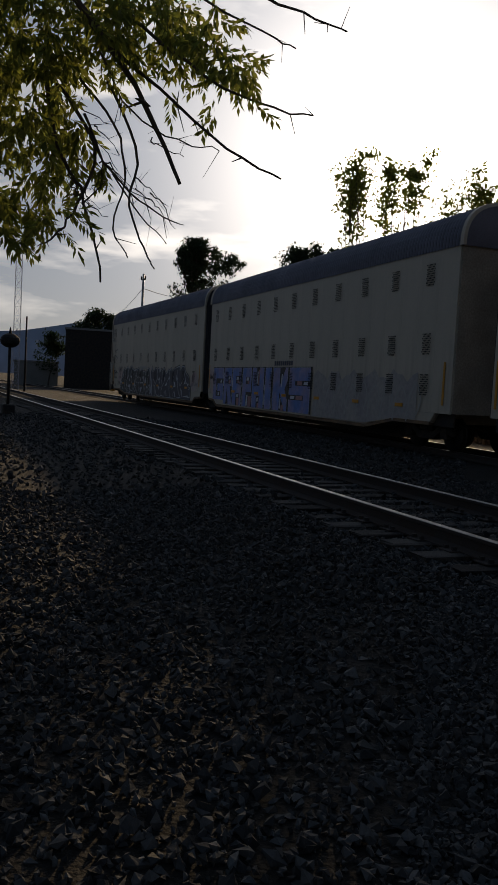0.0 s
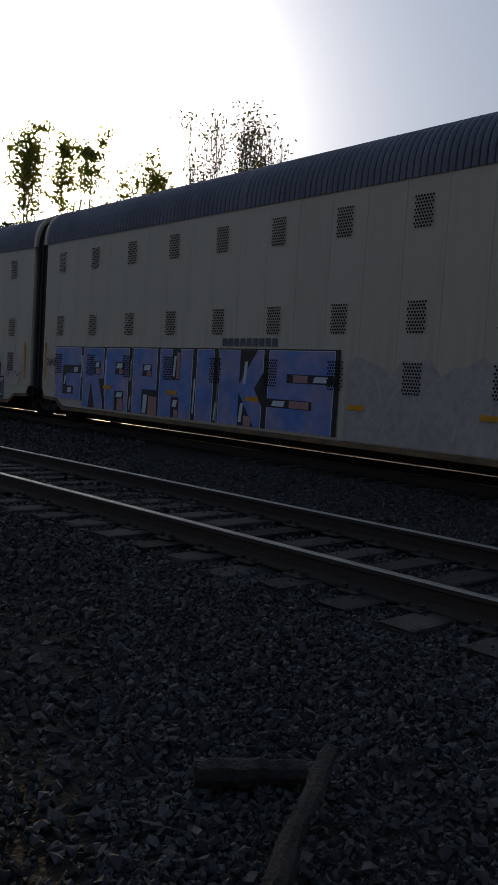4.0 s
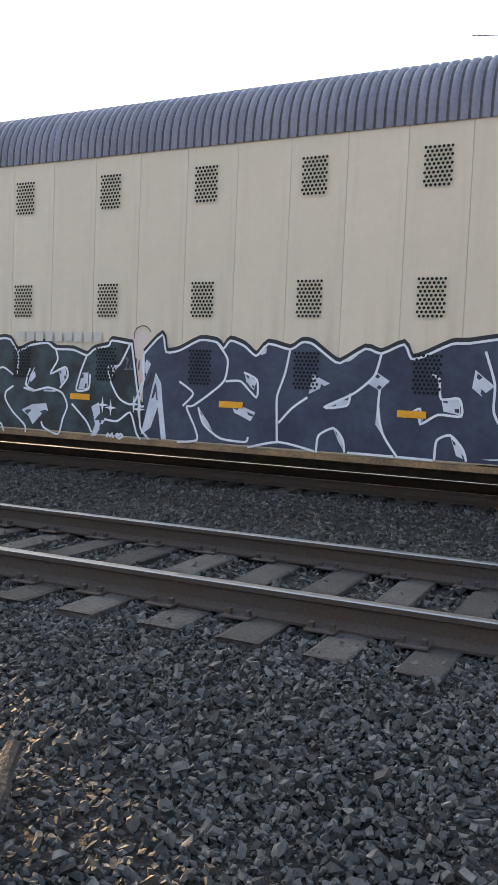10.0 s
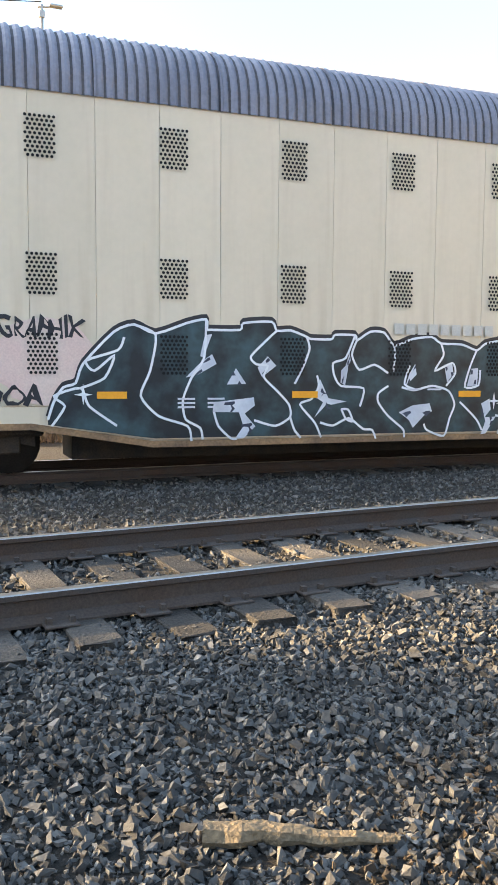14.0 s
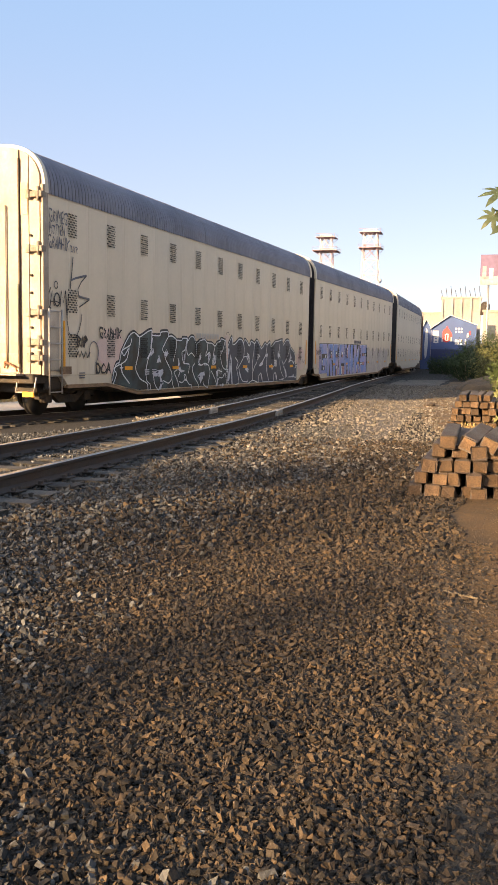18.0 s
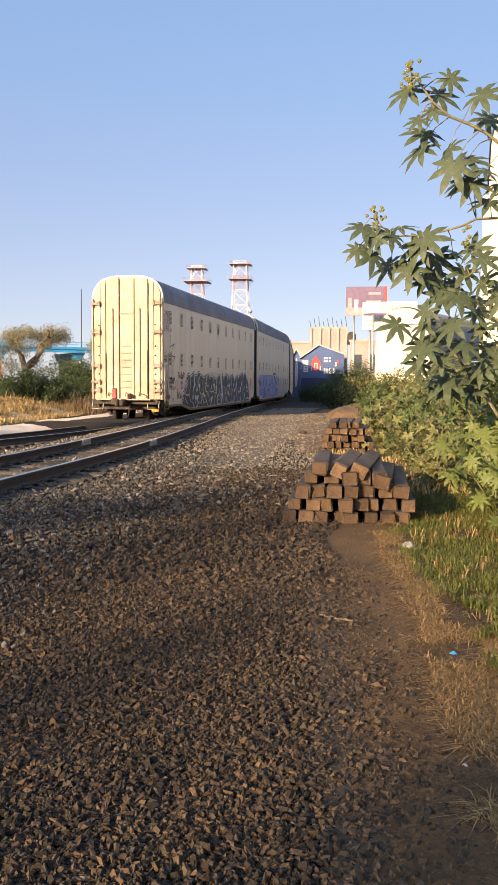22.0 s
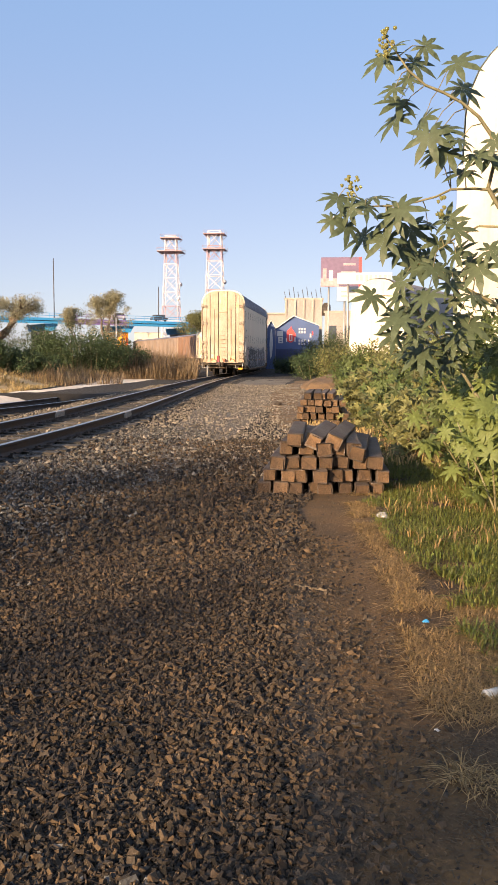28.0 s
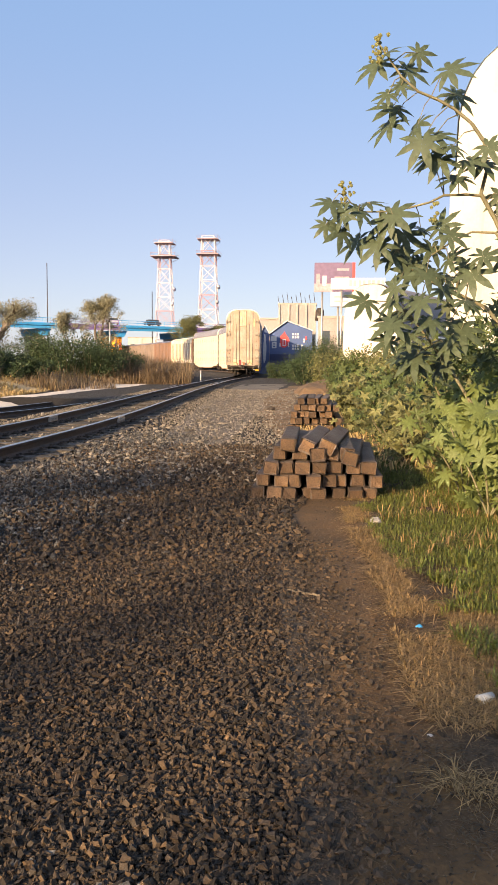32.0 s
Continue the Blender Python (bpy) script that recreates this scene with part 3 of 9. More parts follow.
def truck(parent, x, name="truck"):
    """A two-axle truck with side frames, springs and four wheels."""
    bm = bmesh.new()
    for y in (-1.02, 1.02):
        pts = [(x - 1.25, y, 0.50), (x - 0.75, y, 0.62), (x - 0.35, y, 0.38), (x + 0.35, y, 0.38), (x + 0.75, y, 0.62), (x + 1.25, y, 0.50)]
        sweep(bm, pts, [(-0.07, -0.1), (0.07, -0.1), (0.07, 0.1), (-0.07, 0.1)], closed=True)
        box(bm, x - 0.3, x + 0.3, y - 0.09, y + 0.09, 0.5, 0.78, bevel=0.03)
        for d in (-0.89, 0.89):
            box(bm, x + d - 0.16, x + d + 0.16, y - 0.1, y + 0.1, 0.3, 0.62, bevel=0.03)
        for d in (-0.14, 0.0, 0.14):
            tube(bm, (x + d, y - 0.02, 0.40), (x + d, y - 0.02, 0.72), 0.055, seg=7)
    box(bm, x - 0.25, x + 0.25, -1.0, 1.0, 0.55, 0.8, bevel=0.04)
    t = part(name, bm, MAT_DARK, parent, "grimy cast steel truck frame")
    for d in (-0.89, 0.89):
        for y in (-0.76, 0.76):
            bm = bmesh.new()
            s = 1 if y > 0 else -1
            tube(bm, (x + d, y - 0.06, 0.44), (x + d, y + 0.06, 0.44), 0.44, seg=24)
            tube(bm, (x + d, y - s * 0.08, 0.44), (x + d, y - s * 0.05, 0.44), 0.475, seg=24)
            tube(bm, (x + d, y + s * 0.06, 0.44), (x + d, y + s * 0.20, 0.44), 0.09, seg=10)
            part("wheel", bm, MAT_WHEEL, t, "worn steel wheel")
    return t


def ladder(parent, x, z0, z1, w, y, name="ladder"):
    bm = bmesh.new()
    for dx in (-w / 2, w / 2):
        tube(bm, (x + dx, y, z0), (x + dx, y, z1), 0.02, seg=6)
    n = int((z1 - z0) / 0.38)
    for i in range(n + 1):
        z = z0 + 0.05 + i * (z1 - z0 - 0.1) / n
        tube(bm, (x - w / 2, y, z), (x + w / 2, y, z), 0.014, seg=6)
    part(name, bm, MAT_GREYMETAL, parent, "welded steel ladder")


def build_unit(label, rear_end, front_bellows, rear_truck, low_rear=False, low_front=False):
    e = empty("autorack_car", Matrix(), label, "train car", "cars of the train")
    # core of the body, with its bottom line cut up over the trucks
    out = [(0.15, 1.0), (0.76, 1.0), (1.0, 0.72), (2.9, 0.72), (4.6, 0.44), (BODY - 4.6, 0.44), (BODY - 2.9, 0.72), (BODY - 1.0, 0.72), (BODY - 0.76, 1.0), (BODY - 0.05, 1.0), (BODY - 0.05, 5.19), (0.15, 5.19)]
    bm = bmesh.new()
    a = [bm.verts.new((x, -1.52, z)) for x, z in out]
    b = [bm.verts.new((x, 1.52, z)) for x, z in out]
    bm.faces.new(a)
    bm.faces.new(b[::-1])
    for i in range(len(out)):
        j = (i + 1) % len(out)
        bm.faces.new((a[j], a[i], b[i], b[j]))
    body = part("body", bm, MAT_BODYIN, e, "stained inner body")
    for s in (-1, 1):
        for k in range(23):
            ob = new("side_panel", PANEL)
            ob.parent = e
            ob.matrix_world = pose(0.2 + k * PANEL_W if s < 0 else 0.2 + (k + 1) * PANEL_W, s * 1.535, 0, 0, 0, 0 if s < 0 else 180)
        # lower skirt, which follows the cut-outs
        bm = bmesh.new()
        y0, y1 = s * 1.522, s * 1.549
        high, low = [(0.8, 0.985), (1.02, 0.75), (2.92, 0.75), (4.62, 0.50)], [(0.2, 0.985), (0.34, 0.74), (1.12, 0.71), (1.55, 0.50)]
        skirt = (low if low_rear else high) + [(BODY - x, z) for x, z in (low if low_front else high)[::-1]]
        va = [bm.verts.new((x, y1, z)) for x, z in skirt]
        vb = [bm.verts.new((x, y0, z)) for x, z in skirt]
        bm.faces.new(va if s < 0 else va[::-1])
        for i in range(8):
            j = (i + 1) % 8
            bm.faces.new((va[i], va[j], vb[j], vb[i]))
        part("skirt_panel", bm, MAT_BEIGE, e)
        high, low = [(1.0, 0.69), (2.9, 0.69), (4.6, 0.41)], [(0.3, 0.68), (1.1, 0.65), (1.5, 0.41)]
        run = (low if low_rear else high) + [(BODY - x, z) for x, z in (low if low_front else high)[::-1]]
        for (xa, za), (xb, zb) in zip(run, run[1:]):
            if xa != xb:
                bm = bmesh.new()
                v = [bm.verts.new(p) for p in ((xa, s * 1.565, za - 0.02), (xb, s * 1.565, zb - 0.02), (xb, s * 1.565, zb + 0.07), (xa, s * 1.565, za + 0.07),
                                               (xa, s * 1.45, za - 0.02), (xb, s * 1.45, zb - 0.02), (xb, s * 1.45, zb + 0.07), (xa, s * 1.45, za + 0.07))]
                for q in ((0, 1, 2, 3), (7, 6, 5, 4), (0, 4, 5, 1), (3, 2, 6, 7), (0, 3, 7, 4), (1, 5, 6, 2)):
                    bm.faces.new([v[i] for i in q])
                part("side_sill", bm, MAT_SILL, e, "rusty orange bottom sill")
        for xa, xb in ((0.25, 1.3), (BODY - 1.3, BODY - 0.1)):
            bm = bmesh.new()
            box(bm, xa, xb, s * 1.40 - 0.02, s * 1.40 + 0.02, 0.66, 1.02)
            part("underframe_edge", bm, MAT_DARK, e)
        for k, x in enumerate(COLS):
            for z in ROWS:
                ob = new("vent_grille", GRILLE)
                ob.parent = e
                ob.matrix_world = pose(x, s * 1.5805, z)
    bm = bmesh.new()
    box(bm, 0.2 if low_rear else 3.6, BODY - (0.2 if low_front else 3.6), -0.5, 0.5, 0.14, 0.62)
    part("centre_sill", bm, MAT_DARK, e, "grimy black centre sill")
    # corrugated roof with a seam at every other panel
    bm = bmesh.new()
    rings = []
    n = 4 * int(BODY / 0.15)
    for i in range(n + 1):
        x = 0.12 + (BODY - 0.12) * i / n
        g = 0.014 if i % 4 < 2 else -0.014
        rings.append([bm.verts.new((x, y, z)) for y, z in roof_profile(16, g)])
    for i, (r, q) in enumerate(zip(rings, rings[1:])):
        for k in range(16):
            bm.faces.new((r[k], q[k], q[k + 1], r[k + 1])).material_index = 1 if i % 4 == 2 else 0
    bm.faces.new(rings[0])
    bm.faces.new(rings[-1][::-1])
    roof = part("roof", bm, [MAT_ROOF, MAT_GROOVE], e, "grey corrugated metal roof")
    for k in range(1, 12):
        bm = bmesh.new()
        x = 0.2 + k * PANEL_W * 2
        ra = [bm.verts.new((x - 0.014, y, z)) for y, z in roof_profile(16, 0.018)]
        rb = [bm.verts.new((x + 0.014, y, z)) for y, z in roof_profile(16, 0.018)]
        for i in range(16):
            bm.faces.new((ra[i], rb[i], rb[i + 1], ra[i + 1]))
        part("roof_seam", bm, MAT_ROOF, roof)
    # yellow-orange reflector bars along the side
    for x in (4.0, 6.95, 9.9, 12.85, 15.75, 18.4):
        for s in (-1, 1):
            bm = bmesh.new()
            box(bm, x - 0.21, x + 0.21, s * 1.583 - 0.004, s * 1.583 + 0.004, 1.09, 1.19)
            part("reflector", bm, MAT_ORANGE, e, "orange reflector strip")
    for x in (0.86 if rear_end else 0.36, BODY - 0.45):
        bm = bmesh.new()
        box(bm, x - 0.04, x + 0.04, SIDE - 0.024, SIDE - 0.012, 1.2, 2.3)
        part("marker_stripe", bm, MAT_ORANGE, e, "upright orange marker stripe")
    if front_bellows:
        gang = None
        for i in range(7):
            bm = bmesh.new()
            x = BODY + 0.02 + i * (UNIT - BODY + 0.1) / 7
            out_y = 1.42 if i % 2 else 1.50
            prof = [(out_y, 0.95), (out_y, 5.3), (out_y * 0.86, 5.92), (0.6, 6.18), (-0.6, 6.18), (-out_y * 0.86, 5.92), (-out_y, 5.3), (-out_y, 0.95), (-1.1, 0.6), (1.1, 0.6)]
            ra = [bm.verts.new((x, y, z)) for y, z in prof]
            rb = [bm.verts.new((x + 0.088, y * 0.985, z)) for y, z in prof]
            for k in range(len(prof)):
                j = (k + 1) % len(prof)
                bm.faces.new((ra[k], ra[j], rb[j], rb[k]))
            bm.faces.new(ra[::-1])
            bm.faces.new(rb)
            if gang is None:
                gang = part("bellows", bm, MAT_BELLOWS, e, "black pleated gangway bellows between car bodies")
            else:
                part("pleat", bm, MAT_BELLOWS, gang)
        truck(e, BODY + 0.33)
    # pale rims at the ends of the roof
    for x in ((0.06, 0.20), (BODY - 0.08, BODY + 0.06)):
        bm = bmesh.new()
        pa, pb = roof_profile(20, 0.03), roof_profile(20, -0.06)
        for xx in (0,):
            va = [bm.verts.new((x[0], y, z)) for y, z in pa]
            vb = [bm.verts.new((x[1], y, z)) for y, z in pa]
            vc = [bm.verts.new((x[0], y, z)) for y, z in pb]
            vd = [bm.verts.new((x[1], y, z)) for y, z in pb]
            for k in range(20):
                bm.faces.new((va[k], vb[k], vb[k + 1], va[k + 1]))
                bm.faces.new((va[k + 1], vc[k + 1], vc[k], va[k]))
                bm.faces.new((vb[k], vd[k], vd[k + 1], vb[k + 1]))
        part("roof_rim", bm, MAT_BEIGE, e, "pale rim at the roof's end")
    if rear_truck:
        truck(e, 1.75)
    if rear_end:
        build_end(e)
    else:
        bm = bmesh.new()
        box(bm, 0.1, 0.16, -1.5, 1.5, 1.0, 5.8)
        part("end_wall", bm, MAT_BELLOWS, e, "dark end wall")
    return e


def build_end(e):
    """The tail end: folding doors, hinge brackets, ladders, coupler and hoses."""
    # arched door leaves, each a slab that follows the roof's curve
    def top(y):
        pts = sorted(roof_profile(40, -0.05))
        return float(np.interp(y, [p[0] for p in pts], [p[1] for p in pts]))
    cuts = [-1.5, -1.2, -0.95, -0.34, 0.34, 0.95, 1.2, 1.5]
    for ya, yb in zip(cuts, cuts[1:]):
        bm = bmesh.new()
        n = 5
        deep = 0.03 if abs(ya + yb) < 0.1 else (0.055 if abs(ya + yb) < 1.5 else 0.02)
        f = [(ya + 0.012, 1.02)] + [(yb - 0.012, 1.02)] + [(yb - 0.012 - (yb - ya - 0.024) * i / n, top(yb - 0.012 - (yb - ya - 0.024) * i / n)) for i in range(n + 1)]
        va = [bm.verts.new((0.02 - deep, y, z)) for y, z in f]
        vb = [bm.verts.new((0.14, y, z)) for y, z in f]
        bm.faces.new(va[::-1])
        for k in range(len(f)):
            j = (k + 1) % len(f)
            bm.faces.new((va[k], va[j], vb[j], vb[k]))
        part("door_panel", bm, MAT_ENDPAINT, e, "rust-streaked cream folding door panel")
    for y in (-0.95, -0.34, 0.34, 0.95):
        bm = bmesh.new()
        box(bm, -0.058, 0.0, y - 0.016, y + 0.016, 1.06, 5.95 if abs(y) > 0.5 else 6.15)
        part("door_seam", bm, MAT_TIEWOOD, e, "dark upright door seam")
    for y, za, zb in ((-0.93, 1.25, 3.1), (0.95, 1.25, 3.0)):
        bm = bmesh.new()
        box(bm, -0.08, -0.05, y - 0.03, y + 0.012, za, zb, bevel=0.006)
        part("lock_bar", bm, MAT_DARK, e, "dark upright door lock bar")
    bm = bmesh.new()
    box(bm, -0.05, -0.012, -0.33, 0.33, 4.66, 4.72)
    part("panel_rail", bm, MAT_SEAM, e, "rusty rail under the upper panel")
    for z in (1.55, 1.8, 2.1, 2.4, 2.7, 3.0, 3.3):
        bm = bmesh.new()
        tube(bm, (-0.05, -0.2, z), (-0.05, 0.28, z - (0.04 if z < 2 else 0)), 0.008, seg=6)
        part("rung", bm, MAT_SEAM, e, "rusty grab rung")
    for y in (-0.6, 0.62):
        bm = bmesh.new()
        tube(bm, (-0.08, y, 1.2), (-0.08, y, 4.9), 0.02, seg=6)
        part("lock_rod", bm, MAT_ENDPAINT, e, "upright door lock rod")
    for s in (-1, 1):
        for z in (1.4, 1.76, 2.45, 3.9, 5.12):
            bm = bmesh.new()
            box(bm, -0.09, 0.10, s * 1.40 - 0.20, s * 1.40 + 0.20, z - 0.07, z + 0.07, bevel=0.012)
            box(bm, -0.12, -0.05, s * 1.23 - 0.05, s * 1.23 + 0.05, z - 0.1, z + 0.1, bevel=0.012)
            tube(bm, (-0.08, s * 1.50, z - 0.16), (-0.08, s * 1.50, z + 0.16), 0.035, seg=8)
            part("hinge_bracket", bm, MAT_STRAP, e, "dull steel hinge strap")
        for z in (1.5, 2.1, 2.9, 3.3, 4.2, 5.2):
            bm = bmesh.new()
            tube(bm, (-0.055, s * 1.27, z), (0.0, s * 1.27, z), 0.03, seg=8)
            part("bolt", bm, MAT_DARK, e)
        bm = bmesh.new()
        box(bm, -0.02, 0.2, s * 1.56 - 0.035, s * 1.56 + 0.035, 1.0, 5.35, bevel=0.01)
        part("corner_post", bm, MAT_ENDPAINT, e, "cream corner post")
    # side ladder with its backing plate
    bm = bmesh.new()
    box(bm, 0.12, 0.60, SIDE - 0.05, SIDE - 0.025, 1.1, 2.5, bevel=0.01)
    part("ladder_plate", bm, MAT_GREYMETAL, e, "grey metal plate behind the ladder")
    ladder(e, 0.36, 0.55, 2.55, 0.52, SIDE - 0.11, "side_ladder")
    bm = bmesh.new()
    box(bm, 0.66, 1.14, SIDE - 0.04, SIDE - 0.025, 1.02, 1.2)
    part("placard_frame", bm, MAT_SILL, e, "orange-brown placard frame")
    bm = bmesh.new()
    box(bm, 0.15, 3.1, -1.25, 1.25, 0.56, 0.98, bevel=0.03)
    box(bm, 0.9, 1.6, -1.44, -1.2, 0.7, 0.98, bevel=0.05)
    part("underframe", bm, MAT_DARK, e, "grimy black underframe over the truck")
    bm = bmesh.new()
    box(bm, -0.25, 0.25, -1.45, 1.45, 0.80, 1.02, bevel=0.02)
    part("end_sill", bm, MAT_DARK, e, "black end sill")
    bm = bmesh.new()
    box(bm, -0.55, 0.1, -1.2, 1.2, 0.99, 1.03)
    part("end_platform", bm, MAT_ENDPAINT, e)
    bm = bmesh.new()
    box(bm, -0.75, 0.0, -0.12, 0.12, 0.74, 0.98, bevel=0.03)
    box(bm, -1.05, -0.7, -0.17, 0.19, 0.72, 1.0, bevel=0.06)
    box(bm, -1.18, -1.0, 0.02, 0.17, 0.73, 0.99, bevel=0.05)
    part("coupler", bm, MAT_DARK, e, "rusty black knuckle coupler")
    bm = bmesh.new()
    pts = [(-0.7, -0.35, 0.75), (-0.85, -0.38, 0.5), (-1.05, -0.4, 0.3), (-1.35, -0.42, 0.22), (-1.55, -0.42, 0.24)]
    for p, q in zip(pts, pts[1:]):
        tube(bm, p, q, 0.035, seg=8)
    part("air_hose", bm, MAT_DARK, e, "black brake hose that hangs to the rail")
    bm = bmesh.new()
    box(bm, -1.1, -0.95, 0.1, 0.3, 1.05, 1.5, bevel=0.03)
    m = part("tail_marker", bm, MAT_RED, e, "red end-of-train marker box")
    bm = bmesh.new()
    box(bm, -1.12, -0.93, 0.04, 0.36, 0.80, 1.06, bevel=0.03)
    part("marker_base", bm, MAT_DARK, m)
    for y in (-1.25, 1.25):
        bm = bmesh.new()
        pts = [(-0.2, y - 0.25, 0.95), (-0.3, y - 0.25, 0.6), (-0.3, y + 0.25, 0.6), (-0.2, y + 0.25, 0.95)]
        for p, q in zip(pts, pts[1:]):
            tube(bm, p, q, 0.02, seg=6)
        part("sill_step", bm, MAT_GREYMETAL, e, "bent bar step")
    bm = bmesh.new()
    box(bm, -0.32, -0.28, -1.5, -1.2, 0.50, 0.62)
    part("step_plate", bm, MAT_ORANGE, e)
    for y in (-0.9, -0.3, 0.5):
        bm = bmesh.new()
        pts = [(-0.1, y, 1.08), (-0.16, y, 1.18), (-0.16, y + 0.3, 1.3), (-0.1, y + 0.35, 1.15)]
        for p, q in zip(pts, pts[1:]):
            tube(bm, p, q, 0.025, seg=6)
        part("brake_rod", bm, MAT_RUSTRED, e, "rusty red brake linkage rod")
    bm = bmesh.new()
    box(bm, -0.2, -0.05, -0.22, -0.04, 1.02, 1.28, bevel=0.03)
    part("brake_box", bm, MAT_RUSTRED, e, "rusty red hand brake box")
    # rust wash over the doors' lower edge and a brown patch high on the right leaf
    for ya, yb, za, zb in ((-1.18, -0.97, 4.68, 5.4), (-0.28, -0.16, 4.78, 6.05), (-0.08, 0.02, 4.9, 6.1), (0.1, 0.28, 4.76, 6.0), (-0.92, -0.4, 1.06, 1.5), (0.42, 0.9, 1.06, 1.6)):
        bm = bmesh.new()
        box(bm, -0.042 if za < 2 else -0.016, -0.0305 if za < 2 else -0.008, ya + 0.01, yb - 0.01, za, zb)
        part("rust_patch", bm, MAT_STAIN, e, "brown rust-stained panel")


tail = build_unit("beige autorack car with dark graffiti and cream tail doors", True, True, True, low_front=True)
lead = build_unit("beige autorack car with blue and violet graffiti block letters", False, False, False, low_rear=True)
third = build_unit("beige autorack car with clean sides and a grey roof", False, True, True)
truck(lead, BODY - 1.9)


def bars(parent, x0, x1, z, h, n, mat, out, label):
    """Plain bars in place of a car's number."""
    w = (x1 - x0) / n
    for i in range(n):
        bm = bmesh.new()
        box(bm, x0 + i * w + w * 0.12, x0 + (i + 1) * w - w * 0.12, SIDE - out - 0.003, SIDE - out, z, z + h)
        part("number_bar", bm, mat, parent, label)


def smooth_line(pts, n=4):
    """A line that swings through its points."""
    P = [Vector(p) for p in pts]
    out = []
    for i in range(len(P) - 1):
        a, b, c, d = P[max(i - 1, 0)], P[i], P[i + 1], P[min(i + 2, len(P) - 1)]
        for k in range(n):
            u = k / n
            out.append(b + (c - a) * 0.35 * (u - 2 * u * u + u**3) + (c - b) * (3 * u * u - 2 * u**3) + (d - b) * 0.35 * (u**3 - u * u))
    return [(p.x, p.y) for p in out] + [tuple(P[-1])]


def skirt_bottom(x, car):
    """The lower edge of a car's side: low up to the shared truck, cut out at the other end."""
    x = x if car is tail else BODY - x
    if BODY - x < 1.55:
        return min(0.73, 0.52 + 0.49 * (1.55 - (BODY - x)))
    return 0.52 if x > 4.6 else (0.77 if x < 2.9 else 0.77 - 0.25 * (x - 2.9) / 1.7)


def dark_ground(parent, contour, mat, label):
    """The sprayed field under a contour, down to the car's bottom edge."""
    pts = [contour[0]]
    for p in contour[1:]:
        if p[0] > pts[-1][0] + 0.012:
            pts.append(p)
    bm = bmesh.new()
    va = [bm.verts.new((x, SIDE - 0.0175, skirt_bottom(x, parent))) for x, z in pts]
    vb = [bm.verts.new((x, SIDE - 0.0175, z)) for x, z in pts]
    for i in range(len(pts) - 1):
        bm.faces.new((va[i], va[i + 1], vb[i + 1], vb[i]))
    return part("letter_ground", bm, mat, parent, label)


LAYER = [0]


def shifted(p):
    """The piece's own coordinates, set down on the car's side."""
    x, z = p
    return (x, z - 0.05) if x < 11.2 else (x - 0.08 * (1 - smoothstep(15, 18, x)), z - 0.11 + 0.06 * smoothstep(14, 18, x))


def white_line(*pts):
    """A thin white sprayed line inside the piece, each a hair above the last."""
    LAYER[0] += 1
    return stroke_line(tail, "letter_line", smooth_line([shifted(p) for p in pts]), 0.0175, MAT_WHITESPRAY, 0.0225 + 0.0004 * (LAYER[0] % 10), "white sprayed letter line")


def white_patch(*pts):
    """A pale facet with a dark core, as hatched highlights are sprayed."""
    P = [Vector(p) for p in map(shifted, pts)]
    c = sum(P, Vector((0, 0))) / len(P)
    bm = bmesh.new()
    bm.faces.new([bm.verts.new((p.x, SIDE - 0.0212, p.y)) for p in P])
    ob = part("letter_facet", bm, MAT_FACET, tail, "pale hatched letter facet")
    for u, k in ((0.30, 0.26), (-0.30, 0.26)):
        bm = bmesh.new()
        d = (P[0] - P[len(P) // 2]) * u
        bm.faces.new([bm.verts.new((c.x + d.x + (p.x - c.x) * k, SIDE - 0.0217, c.y + d.y + (p.y - c.y) * k)) for p in P])
        part("facet_core", bm, MAT_NAVY, ob)
    return ob


def flat_rect(parent, name, x0, x1, z0, z1, mat, out, label="", skew=0.0):
    bm = bmesh.new()
    vs = [bm.verts.new((x, SIDE - out, z)) for x, z in ((x0, z0), (x1, z0), (x1 + skew, z1), (x0 + skew, z1))]
    bm.faces.new(vs)
    return part(name, bm, mat, parent, label)


